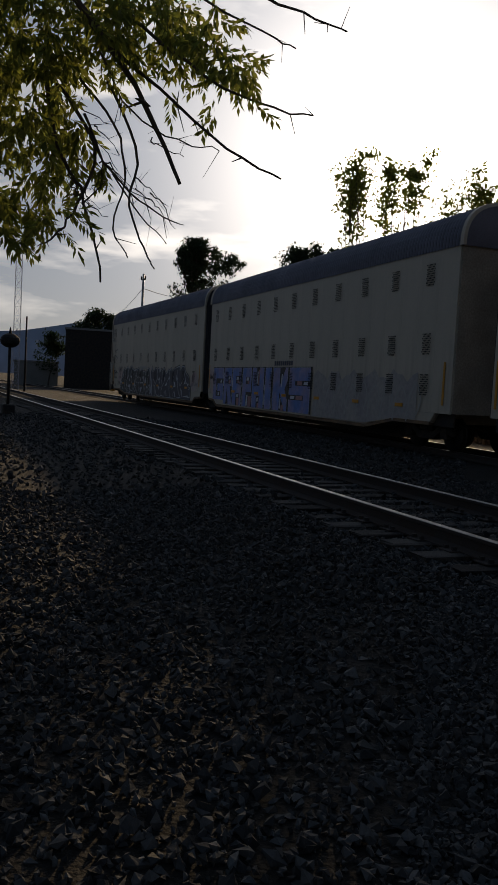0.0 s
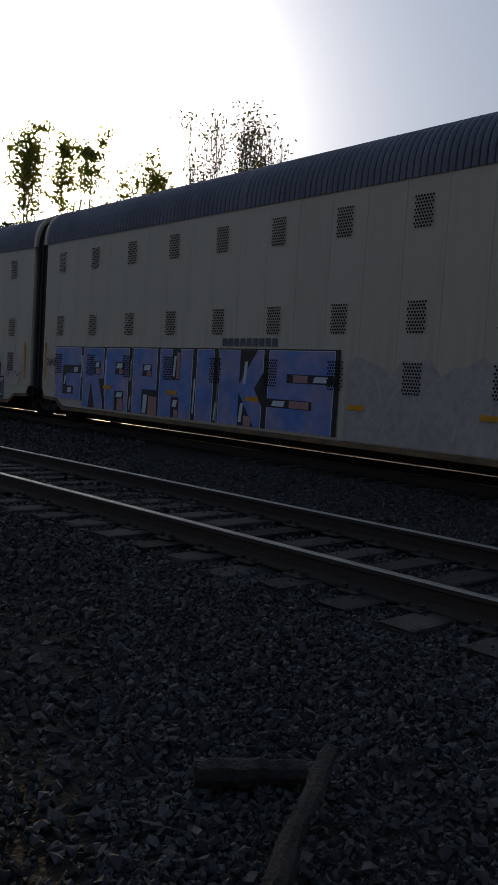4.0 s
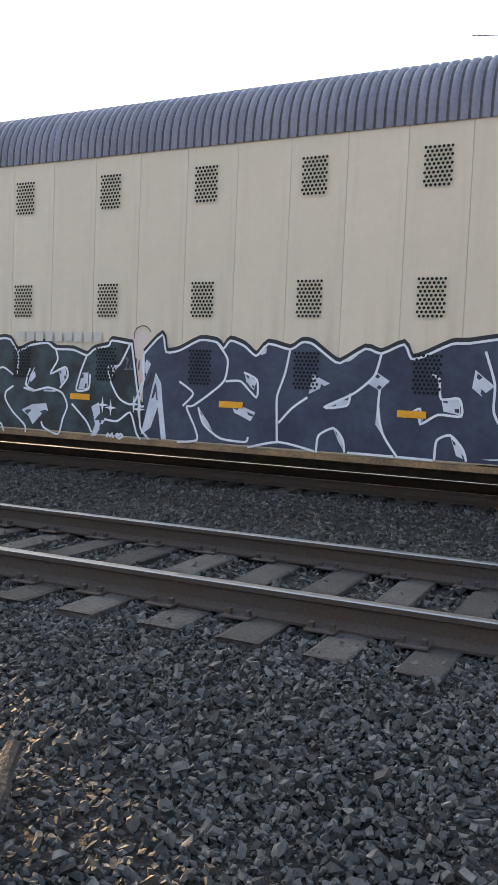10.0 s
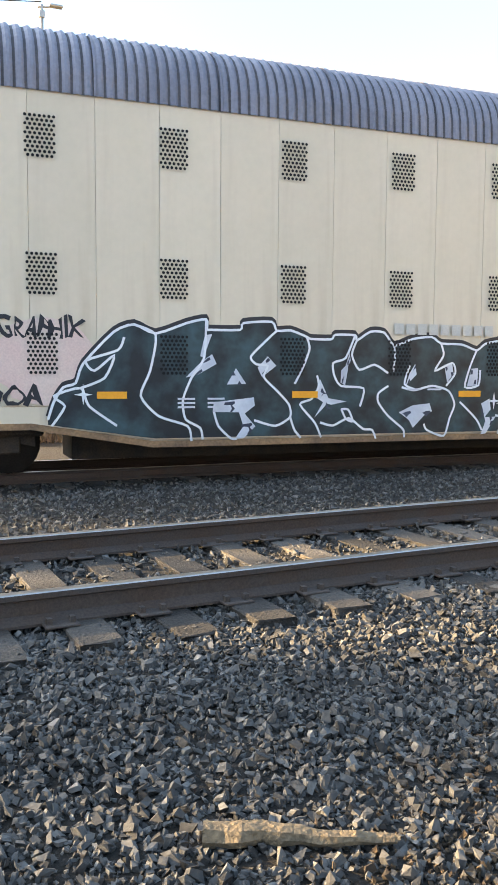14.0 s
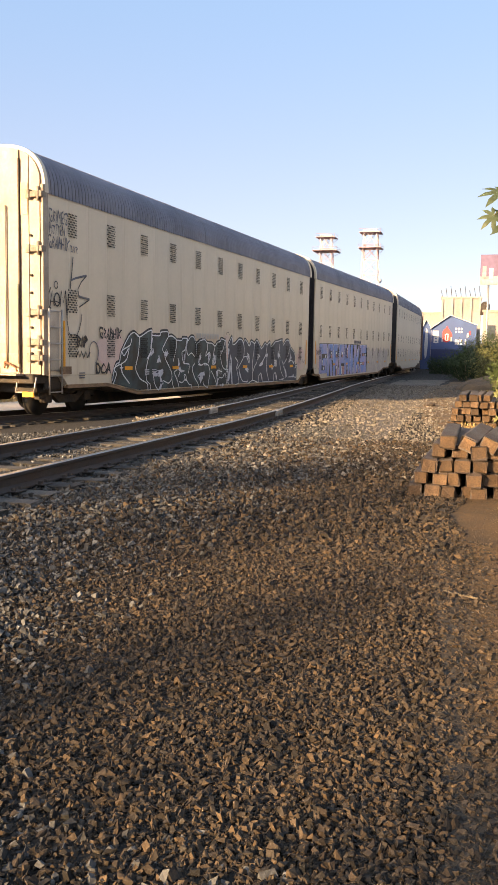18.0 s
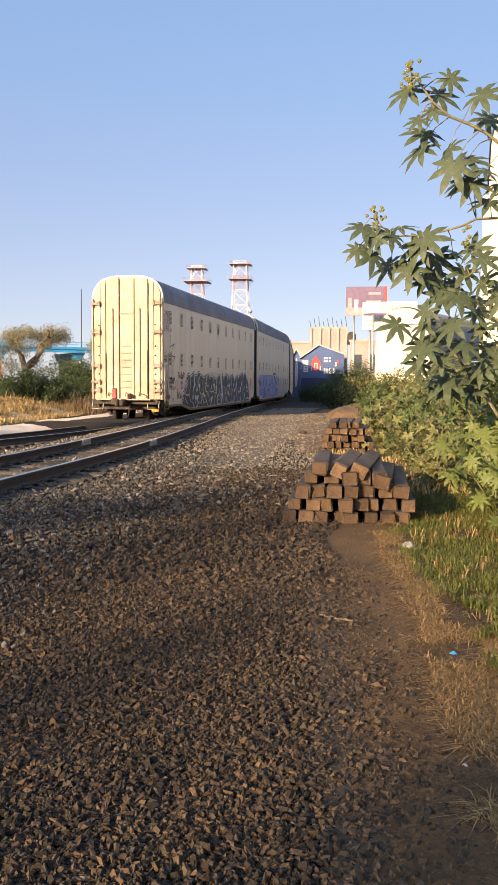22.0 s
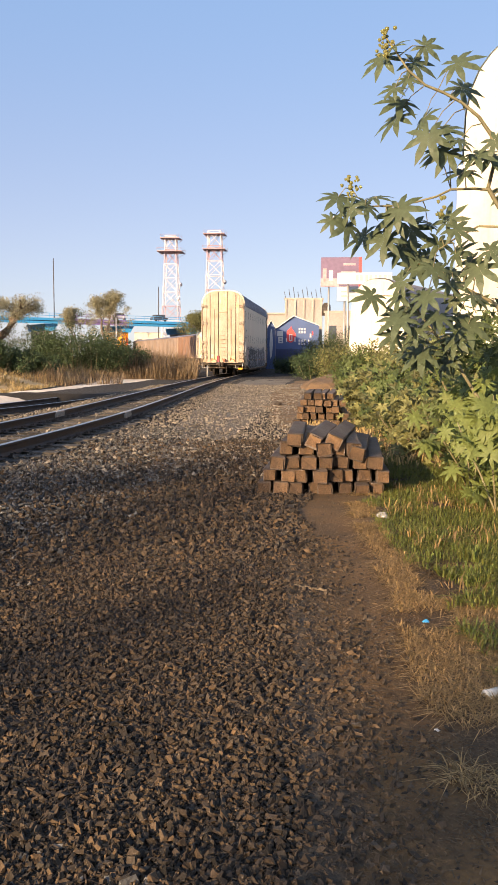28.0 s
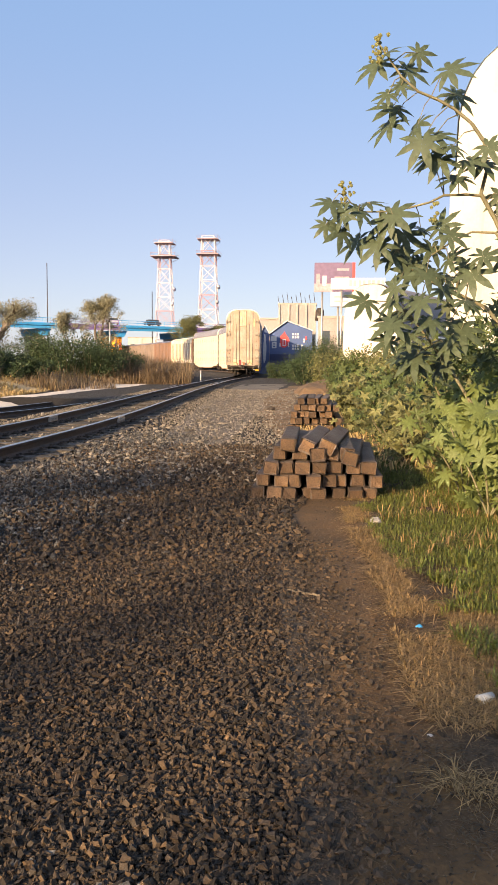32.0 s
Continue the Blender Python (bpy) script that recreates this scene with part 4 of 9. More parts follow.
def block_letter(x0, x1, grooves, whites, salmons, wedges=()):
    """A square sprayed letter: black edge, blue face, black grooves with pale and salmon insides."""
    w, z0, z1 = x1 - x0, 0.55, 2.17
    cell = lambda u: x0 + u * w
    up = lambda v: z0 + v * (z1 - z0)
    lift = max(0.0, skirt_bottom(x0, lead) - z0 - 0.02)
    flat_rect(lead, "letter_outline", x0 - 0.03, x1 + 0.13, z0 + lift, z1 + 0.03, MAT_BLACKSPRAY, 0.0185, "black edge of a block letter")
    flat_rect(lead, "letter_line", x0 - 0.002, x1 + 0.002, z0 + lift + 0.005, z1 + 0.002, MAT_WHITESPRAY, 0.0200, "thin white letter line")
    flat_rect(lead, "letter_fill", x0 + 0.022, x1 - 0.018, z0 + lift + 0.012, z1 - 0.012, MAT_BLUESPRAY, 0.0215, "blue and violet graffiti block letter")
    for a, b, c, d in grooves:
        flat_rect(lead, "letter_groove", cell(a), cell(b), max(up(c), z0 + lift + 0.01), up(d), MAT_BLACKSPRAY, 0.0235, "black groove of a block letter")
    for a, b, c, d in salmons:
        flat_rect(lead, "letter_shade", cell(a), cell(b), max(up(c), z0 + lift + 0.01), up(d), MAT_SALMON, 0.0250, "salmon shade in a letter")
    for a, b, c, d in whites:
        flat_rect(lead, "letter_facet", cell(a), cell(b) - 0.05, max(up(c), z0 + lift + 0.01), up(d), MAT_WHITESPRAY, 0.0262, "pale slanted highlight", skew=0.05)
    for tri in wedges:
        bm = bmesh.new()
        bm.faces.new([bm.verts.new((cell(a), SIDE - 0.0242, max(up(c), z0 + lift + 0.01))) for a, c in tri])
        part("letter_groove", bm, MAT_BLACKSPRAY, lead, "black wedge of a block letter")


def graffiti():
    # first dark piece on the tail car
    top = [(3.12, 0.86), (3.2, 1.1), (3.33, 1.3), (3.5, 1.36), (3.6, 1.62), (4.03, 2.07), (4.32, 2.18), (4.63, 2.06), (5.09, 2.22), (5.38, 2.28), (5.39, 2.14), (5.45, 2.13), (5.9, 2.14), (5.95, 2.24), (6.4, 2.27), (6.48, 2.14), (6.71, 2.15), (6.97, 2.06), (7.04, 2.03), (7.38, 2.03), (7.45, 2.1), (7.79, 2.1), (7.82, 2.02), (8.05, 2.16), (8.3, 2.15), (8.48, 1.95), (8.8, 2.06), (9.16, 2.1), (9.34, 2), (9.73, 1.99), (10.02, 1.9), (10.18, 2.01), (10.47, 2.07), (10.54, 2.16), (10.91, 2.11), (10.95, 2.06), (11.2, 1.2), (11.3, 1.15)]
    top = [shifted(p) for p in top]
    dark_ground(tail, top, MAT_TEAL, "dark teal sprayed letters with bright glows")
    stroke_line(tail, "letter_outline", [(x, z + 0.045) for x, z in smooth_line(top, 3)], 0.03, MAT_BLACKSPRAY, 0.0195, "black outer edge of the letters")
    stroke_line(tail, "letter_line", smooth_line(top, 3), 0.018, MAT_WHITESPRAY, 0.0275, "white top line of the letters")
    white_line((5.38, 2.28), (5.35, 1.73), (5.16, 1.44), (5.03, 1.12), (5.07, 0.84), (5.29, 0.71), (5.33, 0.54))
    white_line((6.48, 2.14), (6.29, 1.97), (6.07, 1.75), (6.16, 1.64), (6.34, 1.62), (6.28, 1.45), (6.49, 1.25), (6.69, 1.04), (6.71, 0.85), (6.47, 0.72), (6.13, 0.81))
    white_line((5.5, 0.94), (5.57, 0.73), (5.76, 0.55), (5.86, 0.54))
    white_line((6.71, 0.85), (6.78, 0.66), (6.89, 0.53))
    white_line((6.97, 2.06), (7.02, 1.88), (6.91, 1.59), (6.78, 1.35))
    white_line((7.15, 1.48), (7.18, 1.31), (7.06, 1.12), (6.87, 1.04), (7.12, 0.76), (7.23, 0.53))
    white_line((7.21, 0.76), (7.43, 0.71), (7.7, 0.82), (7.95, 0.65), (8.11, 0.63), (8.18, 0.49))
    white_line((7.57, 0.96), (7.69, 0.95), (7.77, 0.77), (7.65, 0.81), (7.57, 0.96))
    white_line((7.79, 2.1), (7.63, 1.75), (7.42, 1.67), (7.44, 1.48), (7.56, 1.32), (7.95, 1.28), (7.89, 1))
    white_line((7.82, 2.02), (7.74, 1.8), (7.87, 1.57), (8.14, 1.65), (8.38, 1.52))
    white_line((8.48, 1.95), (8.5, 1.78), (8.47, 1.54))
    white_line((8.39, 1.32), (8.22, 1.21), (8.21, 1.07), (8.39, 0.85), (8.67, 0.63), (8.69, 0.5))
    white_line((8.63, 1.3), (8.86, 1.25), (9.19, 1.32), (9.5, 1.24), (9.62, 1.02), (9.53, 0.79), (9.43, 0.51), (9.11, 0.61), (9.05, 0.71))
    white_line((8.77, 1.64), (8.68, 1.35), (8.91, 1.25))
    white_line((9.34, 2), (9.39, 1.81), (9.23, 1.56), (9.56, 1.69), (9.62, 1.52), (9.45, 1.32))
    white_line((10.02, 1.9), (9.9, 1.63), (9.81, 1.3), (10.07, 1.33), (10.1, 1.58))
    white_line((10.91, 2.11), (10.7, 1.75), (10.48, 1.72), (10.53, 1.47), (10.72, 1.19), (11, 1.11), (11.25, 1.54))
    white_line((9.72, 1.06), (10.04, 0.78), (10.16, 0.59))
    white_line((10.42, 0.83), (10.69, 0.81), (10.95, 0.97), (11.08, 0.64), (11.17, 0.53))
    white_line((10.48, 0.52), (10.5, 0.59), (10.55, 0.54), (10.59, 0.6), (10.61, 0.52))
    white_line((10.73, 0.51), (10.67, 0.57), (10.7, 0.6), (10.73, 0.57), (10.77, 0.6), (10.81, 0.56), (10.73, 0.51))
    white_line((3.57, 1.29), (3.9, 1.43), (4.04, 1.75), (3.76, 1.53), (3.65, 1.67), (4.09, 1.82), (4.18, 2))
    white_line((3.17, 0.77), (3.35, 1.04), (3.2, 1.18), (3.57, 1.29), (3.68, 1.04), (4.07, 0.76))
    white_line((4.32, 2.18), (4.63, 2.04), (4.55, 1.54), (4.41, 1.18), (4.67, 0.89), (5.1, 0.74), (5.16, 0.52))
    white_patch((5.36, 2.05), (5.47, 2.07), (5.34, 1.73), (5.29, 1.75))
    white_patch((5.47, 1.78), (5.54, 1.64), (5.27, 1.49), (5.07, 1.44), (5.32, 1.68))
    white_patch((5.84, 1.58), (6, 1.35), (5.7, 1.34))
    white_patch((5.5, 1.08), (6.12, 1.15), (6.14, 1.03), (5.98, 0.91), (6.15, 0.72), (5.96, 0.54), (5.83, 0.54), (5.96, 0.72), (5.89, 0.93), (5.48, 0.94))
    white_patch((6.34, 1.76), (6.48, 1.62), (6.25, 1.45), (6.18, 1.59))
    white_patch((7.2, 1.43), (7.35, 1.13), (7.66, 1.08), (7.4, 1.03), (7.33, 1.05), (7.11, 0.83), (7.26, 1.07), (7.11, 1.16))
    white_patch((7.7, 1.83), (7.72, 1.71), (7.56, 1.56), (7.55, 1.37), (7.63, 1.33), (7.67, 1.54))
    white_patch((8.59, 0.9), (8.84, 1.01), (9.15, 1.04), (9.2, 0.91), (9.07, 0.86), (8.85, 0.65), (8.77, 0.78))
    white_patch((8.87, 1.67), (8.9, 1.5), (8.7, 1.32), (8.77, 1.52))
    white_patch((9.41, 1.66), (9.56, 1.67), (9.59, 1.52), (9.47, 1.37))
    white_patch((9.93, 1.6), (10.06, 1.61), (10.05, 1.33), (9.85, 1.31))
    white_patch((10.14, 1.03), (10.3, 1.11), (10.33, 0.93), (10.21, 0.8), (10.43, 0.81), (10.24, 0.53), (10.14, 0.52), (10.23, 0.73))
    white_patch((10.56, 1.72), (10.75, 1.78), (10.62, 1.67), (10.55, 1.54))
    # second piece, navy
    top = [(11.27, 2.01), (11.62, 2.33), (11.7, 2.05), (11.96, 2.08), (12.33, 2.25), (12.64, 2.22), (12.76, 2.12), (12.88, 2.25), (13.13, 2.17), (13.34, 2.02), (13.54, 2.21), (13.91, 2.13), (14.1, 2.24), (14.27, 2.22), (14.52, 2.04), (14.72, 1.94), (15.1, 2.15), (15.34, 2.08), (15.66, 2.21), (15.77, 2.01), (15.94, 2.04), (16.31, 2.21), (16.55, 2.22), (17.16, 2.29), (17.26, 2.07), (17.62, 2.26), (17.97, 2.28), (18.31, 1.96), (18.7, 1.8), (18.9, 1.63), (18.93, 1.42), (18.95, 1.2), (19.2, 1.22)]
    top = [shifted(p) for p in top]
    dark_ground(tail, top, MAT_NAVY, "navy sprayed letters")
    stroke_line(tail, "letter_outline", [(x, z + 0.045) for x, z in smooth_line(top, 3)], 0.035, MAT_BLACKSPRAY, 0.0195, "black outer edge of the letters")
    stroke_line(tail, "letter_line", smooth_line(top, 3), 0.018, MAT_WHITESPRAY, 0.0275, "white top line of the letters")
    white_line((11.27, 2.01), (11.17, 1.76), (11.28, 1.59), (11.13, 1.18), (11.24, 0.79), (11.42, 0.6))
    white_line((12.64, 2.22), (12.84, 1.96), (12.8, 1.63), (12.55, 1.41), (12.24, 1.2), (12.12, 1.17), (12.29, 0.85), (12.33, 0.65), (11.96, 0.6))
    white_line((12.82, 1.61), (13.09, 1.62), (13.37, 1.38), (13.37, 1.65), (13.14, 1.76))
    white_line((12.34, 1.18), (12.45, 0.91), (12.76, 0.71), (13.2, 0.68), (13.25, 0.76))
    white_line((13.91, 2.13), (13.84, 1.77), (13.73, 1.45), (13.72, 1.29), (13.75, 0.72))
    white_line((14.22, 1.42), (13.98, 1.25), (13.76, 1.01))
    white_line((15.34, 2.08), (15.25, 1.76), (14.95, 1.5), (14.49, 1.28), (14.85, 1.32), (14.9, 1.5))
    white_line((15.34, 1.56), (15.33, 1.26), (15.42, 0.92), (15.63, 0.62))
    white_line((14.4, 0.6), (14.43, 0.86), (14.66, 0.98), (14.81, 0.83), (14.85, 0.63))
    white_line((14.89, 0.63), (15.26, 0.62), (15.59, 0.61))
    white_line((13.25, 0.6), (13.78, 0.72), (14.37, 0.62))
    white_line((15.71, 1.18), (15.93, 1.31), (15.94, 1.09), (16.18, 1.23), (16.49, 1.22), (16.45, 1.46), (16.21, 1.45), (16.17, 1.73), (16.07, 1.78))
    white_line((16.16, 0.6), (16.18, 0.87), (16.36, 0.95), (16.53, 0.77), (16.59, 0.6))
    white_line((15.62, 0.61), (16.14, 0.59))
    white_line((11.97, 1.58), (12.24, 1.4), (12.05, 1.19))
    white_line((16.76, 2.11), (16.9, 1.67), (16.91, 1.28), (17.1, 0.95), (17.38, 0.73))
    white_line((17.14, 1.45), (17.34, 1.28), (17.61, 1.4), (18.01, 1.72), (18.09, 1.99))
    white_line((18.77, 1.27), (18.44, 1.44), (18.02, 1.35))
    white_line((18.03, 0.72), (18.57, 0.72), (19.12, 0.69))
    white_line((19.1, 1.21), (19.13, 0.69))
    white_line((18.88, 1.09), (18.99, 1.12), (19.1, 1.21))
    white_line((17.34, 1.21), (17.56, 0.97), (17.68, 0.68))
    white_line((18.51, 0.79), (18.6, 0.75), (18.68, 0.81), (18.79, 0.74))
    white_patch((11.27, 1.96), (11.41, 1.85), (11.28, 1.53), (11.17, 1.76))
    white_patch((11.51, 1.71), (11.62, 1.54), (11.66, 1.21), (11.75, 0.62), (11.65, 0.63), (11.57, 1.15), (11.44, 0.8), (11.25, 0.67))
    white_patch((12.92, 1.3), (13.17, 1.22), (13.36, 1.15), (13.28, 1.01), (12.99, 1.13))
    white_patch((12.34, 1.18), (12.44, 0.94), (12.64, 0.76), (12.54, 0.94))
    white_patch((13.15, 1.75), (13.36, 1.64), (13.32, 1.49), (13.18, 1.62))
    white_patch((14.29, 1.77), (14.57, 1.64), (14.24, 1.47))
    white_patch((15.29, 1.81), (15.48, 1.69), (15.34, 1.55), (15.15, 1.65))
    white_patch((15.32, 1.51), (15.39, 1.02), (15.53, 0.75), (15.3, 1.06))
    white_patch((14.66, 0.97), (14.81, 0.83), (14.85, 0.63), (14.75, 0.78))
    white_patch((14.53, 1.29), (14.85, 1.47), (14.88, 1.32))
    white_patch((15.93, 1.3), (16.01, 1.22), (15.95, 1.1), (15.86, 1.21))
    white_patch((16.21, 1.45), (16.45, 1.47), (16.48, 1.23), (16.25, 1.28))
    white_patch((16.36, 0.94), (16.53, 0.77), (16.59, 0.61), (16.45, 0.67))
    white_patch((13.34, 2.01), (13.53, 2.21), (13.5, 2.06))
    white_patch((14.74, 1.94), (15.1, 2.14), (14.87, 1.97))
    white_patch((18.09, 1.96), (18.29, 1.67), (18.44, 1.55), (18.33, 1.47), (18.02, 1.36), (18.27, 1.62))
    white_patch((17.37, 1.21), (17.67, 1.03), (17.9, 0.7), (17.77, 0.72), (17.56, 1))
    white_patch((16.64, 1.86), (16.9, 1.64), (16.74, 1.5), (16.61, 1.61))
    white_patch((18.44, 1.47), (18.72, 1.38), (18.9, 1.42), (18.75, 1.28))
    white_patch((16.79, 0.64), (17.59, 0.7), (17.29, 0.6))
    # pink fade between the pieces and behind the small tags
    for x, z, rx, rz in ((11.1, 1.78, 0.33, 0.5), (3.1, 1.6, 0.7, 0.6), (19.75, 1.45, 0.6, 0.5)):
        bm = bmesh.new()
        vs = [bm.verts.new((x + rx * math.cos(a * 0.3142) * (1 + 0.12 * math.sin(a * 3)), SIDE - 0.0165, z + rz * math.sin(a * 0.3142))) for a in range(20)]
        bm.faces.new(vs)
        part("paint_fade", bm, MAT_PINKSPRAY, tail, "faint pink spray fade")
    bars(tail, 8.45, 10.35, 2.08, 0.17, 9, MAT_PALESTENCIL, 0.0285, "faded pale car number")
    # tags near the tail
    for txt, x0, x1, z0, z1 in (("GRIMEG", 0.25, 1.02, 4.55, 4.85), ("ROTTEN", 0.27, 0.9, 4.28, 4.52), ("GRAPHIX", 0.22, 1.1, 3.95, 4.25), ("2018", 1.15, 1.45, 3.95, 4.1), ("2018", 10.78, 11.3, 1.62, 1.82)):
        spray(tail, "tag", txt, x0, x1, z0, z1, MAT_GREYSPRAY, 0.0, 0.019, 0.25, "thin black marker tag", shear=0.1, space=1.0)
    for txt, x0, x1, z0, z1 in (("GRAPHIX", 2.47, 3.62, 1.92, 2.2), ("DOA", 2.3, 3.05, 1.0, 1.27), ("RIP", 1.42, 1.9, 1.68, 1.94)):
        spray(tail, "tag", txt, x0, x1, z0, z1, MAT_BLACKSPRAY, 0.02, 0.021, 0.3, "fat black spray tag", shear=0.1, space=0.95)
    arc = lambda cx, cz, rx, rz, a0, a1, n=22: [(cx + rx * math.cos(a0 + (a1 - a0) * i / n), cz + rz * math.sin(a0 + (a1 - a0) * i / n)) for i in range(n + 1)]
    for pts, w, m in (([(1.06, 2.95), (1.0, 2.6), (0.98, 2.3), (1.06, 2.02), (1.2, 1.9), (1.36, 1.92), (1.5, 2.08), (1.6, 2.3), (1.64, 2.5)], 0.014, MAT_BLACKSPRAY), ([(1.12, 3.08), (1.2, 3.5), (1.25, 3.85)], 0.018, MAT_BLACKSPRAY),
                      ([(1.14, 3.28), (1.4, 3.36), (1.86, 3.46)], 0.026, MAT_GREYSPRAY), ([(1.86, 3.46), (1.62, 3.28), (1.46, 3.1), (1.5, 2.92)], 0.016, MAT_BLACKSPRAY),
                      ([(1.5, 2.92), (1.75, 2.9), (2.0, 2.88)], 0.028, MAT_GREYSPRAY), ([(2.0, 2.88), (1.75, 2.76), (1.52, 2.66)], 0.016, MAT_BLACKSPRAY),
                      ([(0.05, 3.0), (0.1, 2.72), (0.12, 2.6)], 0.02, MAT_BLACKSPRAY), ([(0.02, 2.78), (0.14, 2.62), (0.32, 2.56)], 0.018, MAT_BLACKSPRAY), ([(0.1, 2.78), (0.22, 2.9), (0.3, 3.05)], 0.018, MAT_BLACKSPRAY),
                      ([(0.26, 2.6), (0.36, 2.98), (0.44, 2.62)], 0.02, MAT_BLACKSPRAY), (arc(0.56, 2.78, 0.11, 0.15, 0, 6.3, 16), 0.02, MAT_BLACKSPRAY),
                      ([(0.68, 2.62), (0.74, 3.0), (0.82, 2.72), (0.92, 3.02), (0.98, 2.36)], 0.02, MAT_BLACKSPRAY), ([(0.3, 2.72), (0.5, 2.74), (0.7, 2.7)], 0.012, MAT_BLACKSPRAY),
                      (arc(0.52, 3.12, 0.075, 0.08, 0, 6.3, 14), 0.013, MAT_BLACKSPRAY), (arc(2.2, 1.55, 0.22, 0.28, -1.2, 3.6), 0.012, MAT_GREYSPRAY),
                      ([(1.38, 1.42), (1.46, 1.58), (1.54, 1.42), (1.62, 1.57), (1.72, 1.41), (1.82, 1.57), (1.9, 1.42), (2.02, 1.56)], 0.026, MAT_BLACKSPRAY),
                      (arc(11.15, 2.2, 0.17, 0.16, 0.4, 3.5), 0.008, MAT_BLACKSPRAY), (arc(11.1, 1.62, 0.24, 0.3, 3.2, 6.2), 0.012, MAT_BLACKSPRAY),
                      ([(19.35, 1.2), (19.45, 1.6), (19.55, 1.25), (19.7, 1.5), (19.8, 1.2), (19.95, 1.45), (20.1, 1.25), (20.3, 1.4)], 0.022, MAT_GREYSPRAY)):
        stroke_line(tail, "tag_stroke", pts, w, m, 0.0225, "sprayed line")
    for x, z in ((10.38, 1.02), (10.55, 0.98), (11.02, 1.06), (11.12, 0.98), (3.6, 1.15)):
        bm = bmesh.new()
        vs = [bm.verts.new((x + (0.13 if i % 2 == 0 else 0.03) * math.cos(i * math.pi / 4), SIDE - 0.032, z + (0.15 if i % 2 == 0 else 0.03) * math.sin(i * math.pi / 4))) for i in range(8)]
        bm.faces.new(vs)
        part("star", bm, MAT_WHITESPRAY, tail, "small white spray star")
    # blue block letters on the next car
    block_letter(1.08, 2.55, ((0.3, 1.0, 0.56, 0.70), (0.3, 0.44, 0.2, 0.6), (0.3, 0.72, 0.2, 0.34)), ((0.72, 0.9, 0.585, 0.67), (0.34, 0.43, 0.36, 0.52), (0.48, 0.66, 0.22, 0.31)), ())
    block_letter(2.66, 3.76, ((0.55, 0.86, 0.56, 0.78),), ((0.6, 0.8, 0.68, 0.76),), ((0.64, 0.85, 0.575, 0.66),), (((0.42, 0.45), (0.62, 0.0), (0.3, 0.0)), ((0.78, 0.5), (1.06, 0.5), (1.06, 0.02))))
    block_letter(3.87, 5.0, ((0.43, 0.82, 0.58, 0.78), (0.43, 0.82, 0.0, 0.32)), ((0.47, 0.76, 0.68, 0.76), (0.5, 0.78, 0.22, 0.3)), ((0.6, 0.8, 0.59, 0.67), (0.56, 0.8, 0.01, 0.2)))
    block_letter(5.19, 6.28, ((0.42, 0.8, 0.58, 0.76), (0.42, 1.05, 0.0, 0.38)), ((0.46, 0.76, 0.67, 0.75), (0.46, 0.66, 0.02, 0.30)), ((0.6, 0.78, 0.59, 0.66), (0.70, 1.04, 0.0, 0.28)))
    block_letter(6.39, 7.72, ((0.40, 0.64, 0.55, 1.01), (0.40, 0.64, 0.0, 0.3)), ((0.42, 0.52, 0.6, 0.9), (0.44, 0.6, 0.16, 0.26)), ((0.53, 0.63, 0.57, 0.95), (0.5, 0.62, 0.0, 0.12)))
    block_letter(7.88, 8.52, (), (), ())
    block_letter(8.73, 10.2, (), ((0.56, 0.66, 0.55, 0.85), (0.5, 0.6, 0.05, 0.3)), ((0.62, 0.78, 0.0, 0.14),), (((0.48, 0.55), (0.48, 1.0), (0.86, 1.0)), ((0.48, 0.44), (0.84, 0.0), (0.48, 0.0)), ((1.03, 0.75), (0.82, 0.5), (1.03, 0.25))))
    block_letter(10.36, 12.25, ((0.3, 1.0, 0.60, 0.71), (0.0, 0.70, 0.28, 0.39)), ((0.70, 0.92, 0.62, 0.69), (0.08, 0.3, 0.30, 0.37)), ((0.4, 0.62, 0.61, 0.70), (0.36, 0.66, 0.29, 0.38)))
    for x, z0, z1 in ((2.56, 1.35, 1.95), (3.8, 0.9, 1.9), (5.05, 0.62, 0.95), (5.05, 1.35, 1.9), (7.77, 0.7, 1.5), (8.58, 0.6, 1.0)):
        flat_rect(lead, "letter_facet", x, x + 0.055, z0, z1, MAT_WHITESPRAY, 0.0205, "pale highlight beside a letter", skew=0.03)
    for x, z, rx, rz in ((0.95, 1.25, 0.28, 0.32), (0.75, 1.8, 0.45, 0.35)):
        bm = bmesh.new()
        bm.faces.new([bm.verts.new((x + rx * math.cos(a * 0.3142), SIDE - 0.0165 - 0.0005 * (x > 0.9), z + rz * math.sin(a * 0.3142))) for a in range(20)])
        part("paint_fade", bm, MAT_PINKSPRAY, lead, "faint pink spray fade")
    spray(lead, "tag", "GRAPHIX", 0.46, 1.04, 1.62, 1.84, MAT_BLACKSPRAY, 0.012, 0.021, 0.25, "black spray tag", space=1.0)
    bars(lead, 8.75, 10.6, 2.25, 0.17, 9, MAT_GREYSPRAY, 0.0165, "dark stencilled car number")
    # old faded piece further on
    top = [(12.55 + 0.27 * i, 1.95 + 0.13 * math.sin(i * 1.3) + 0.08 * math.sin(i * 2.9)) for i in range(26)]
    dark_ground(lead, top, MAT_FADED, "faded violet-grey old graffiti")
    for k in range(9):
        x = 12.75 + 0.76 * k
        stroke_line(lead, "letter_line", smooth_line([(x, 0.7), (x + 0.12, 1.2 + 0.1 * (k % 3)), (x + 0.45, 1.75 - 0.1 * (k % 2)), (x + 0.7, 1.3), (x + 0.5, 0.9)]), 0.03, MAT_PALESTENCIL, 0.021 + 0.0004 * k, "faded letter line")
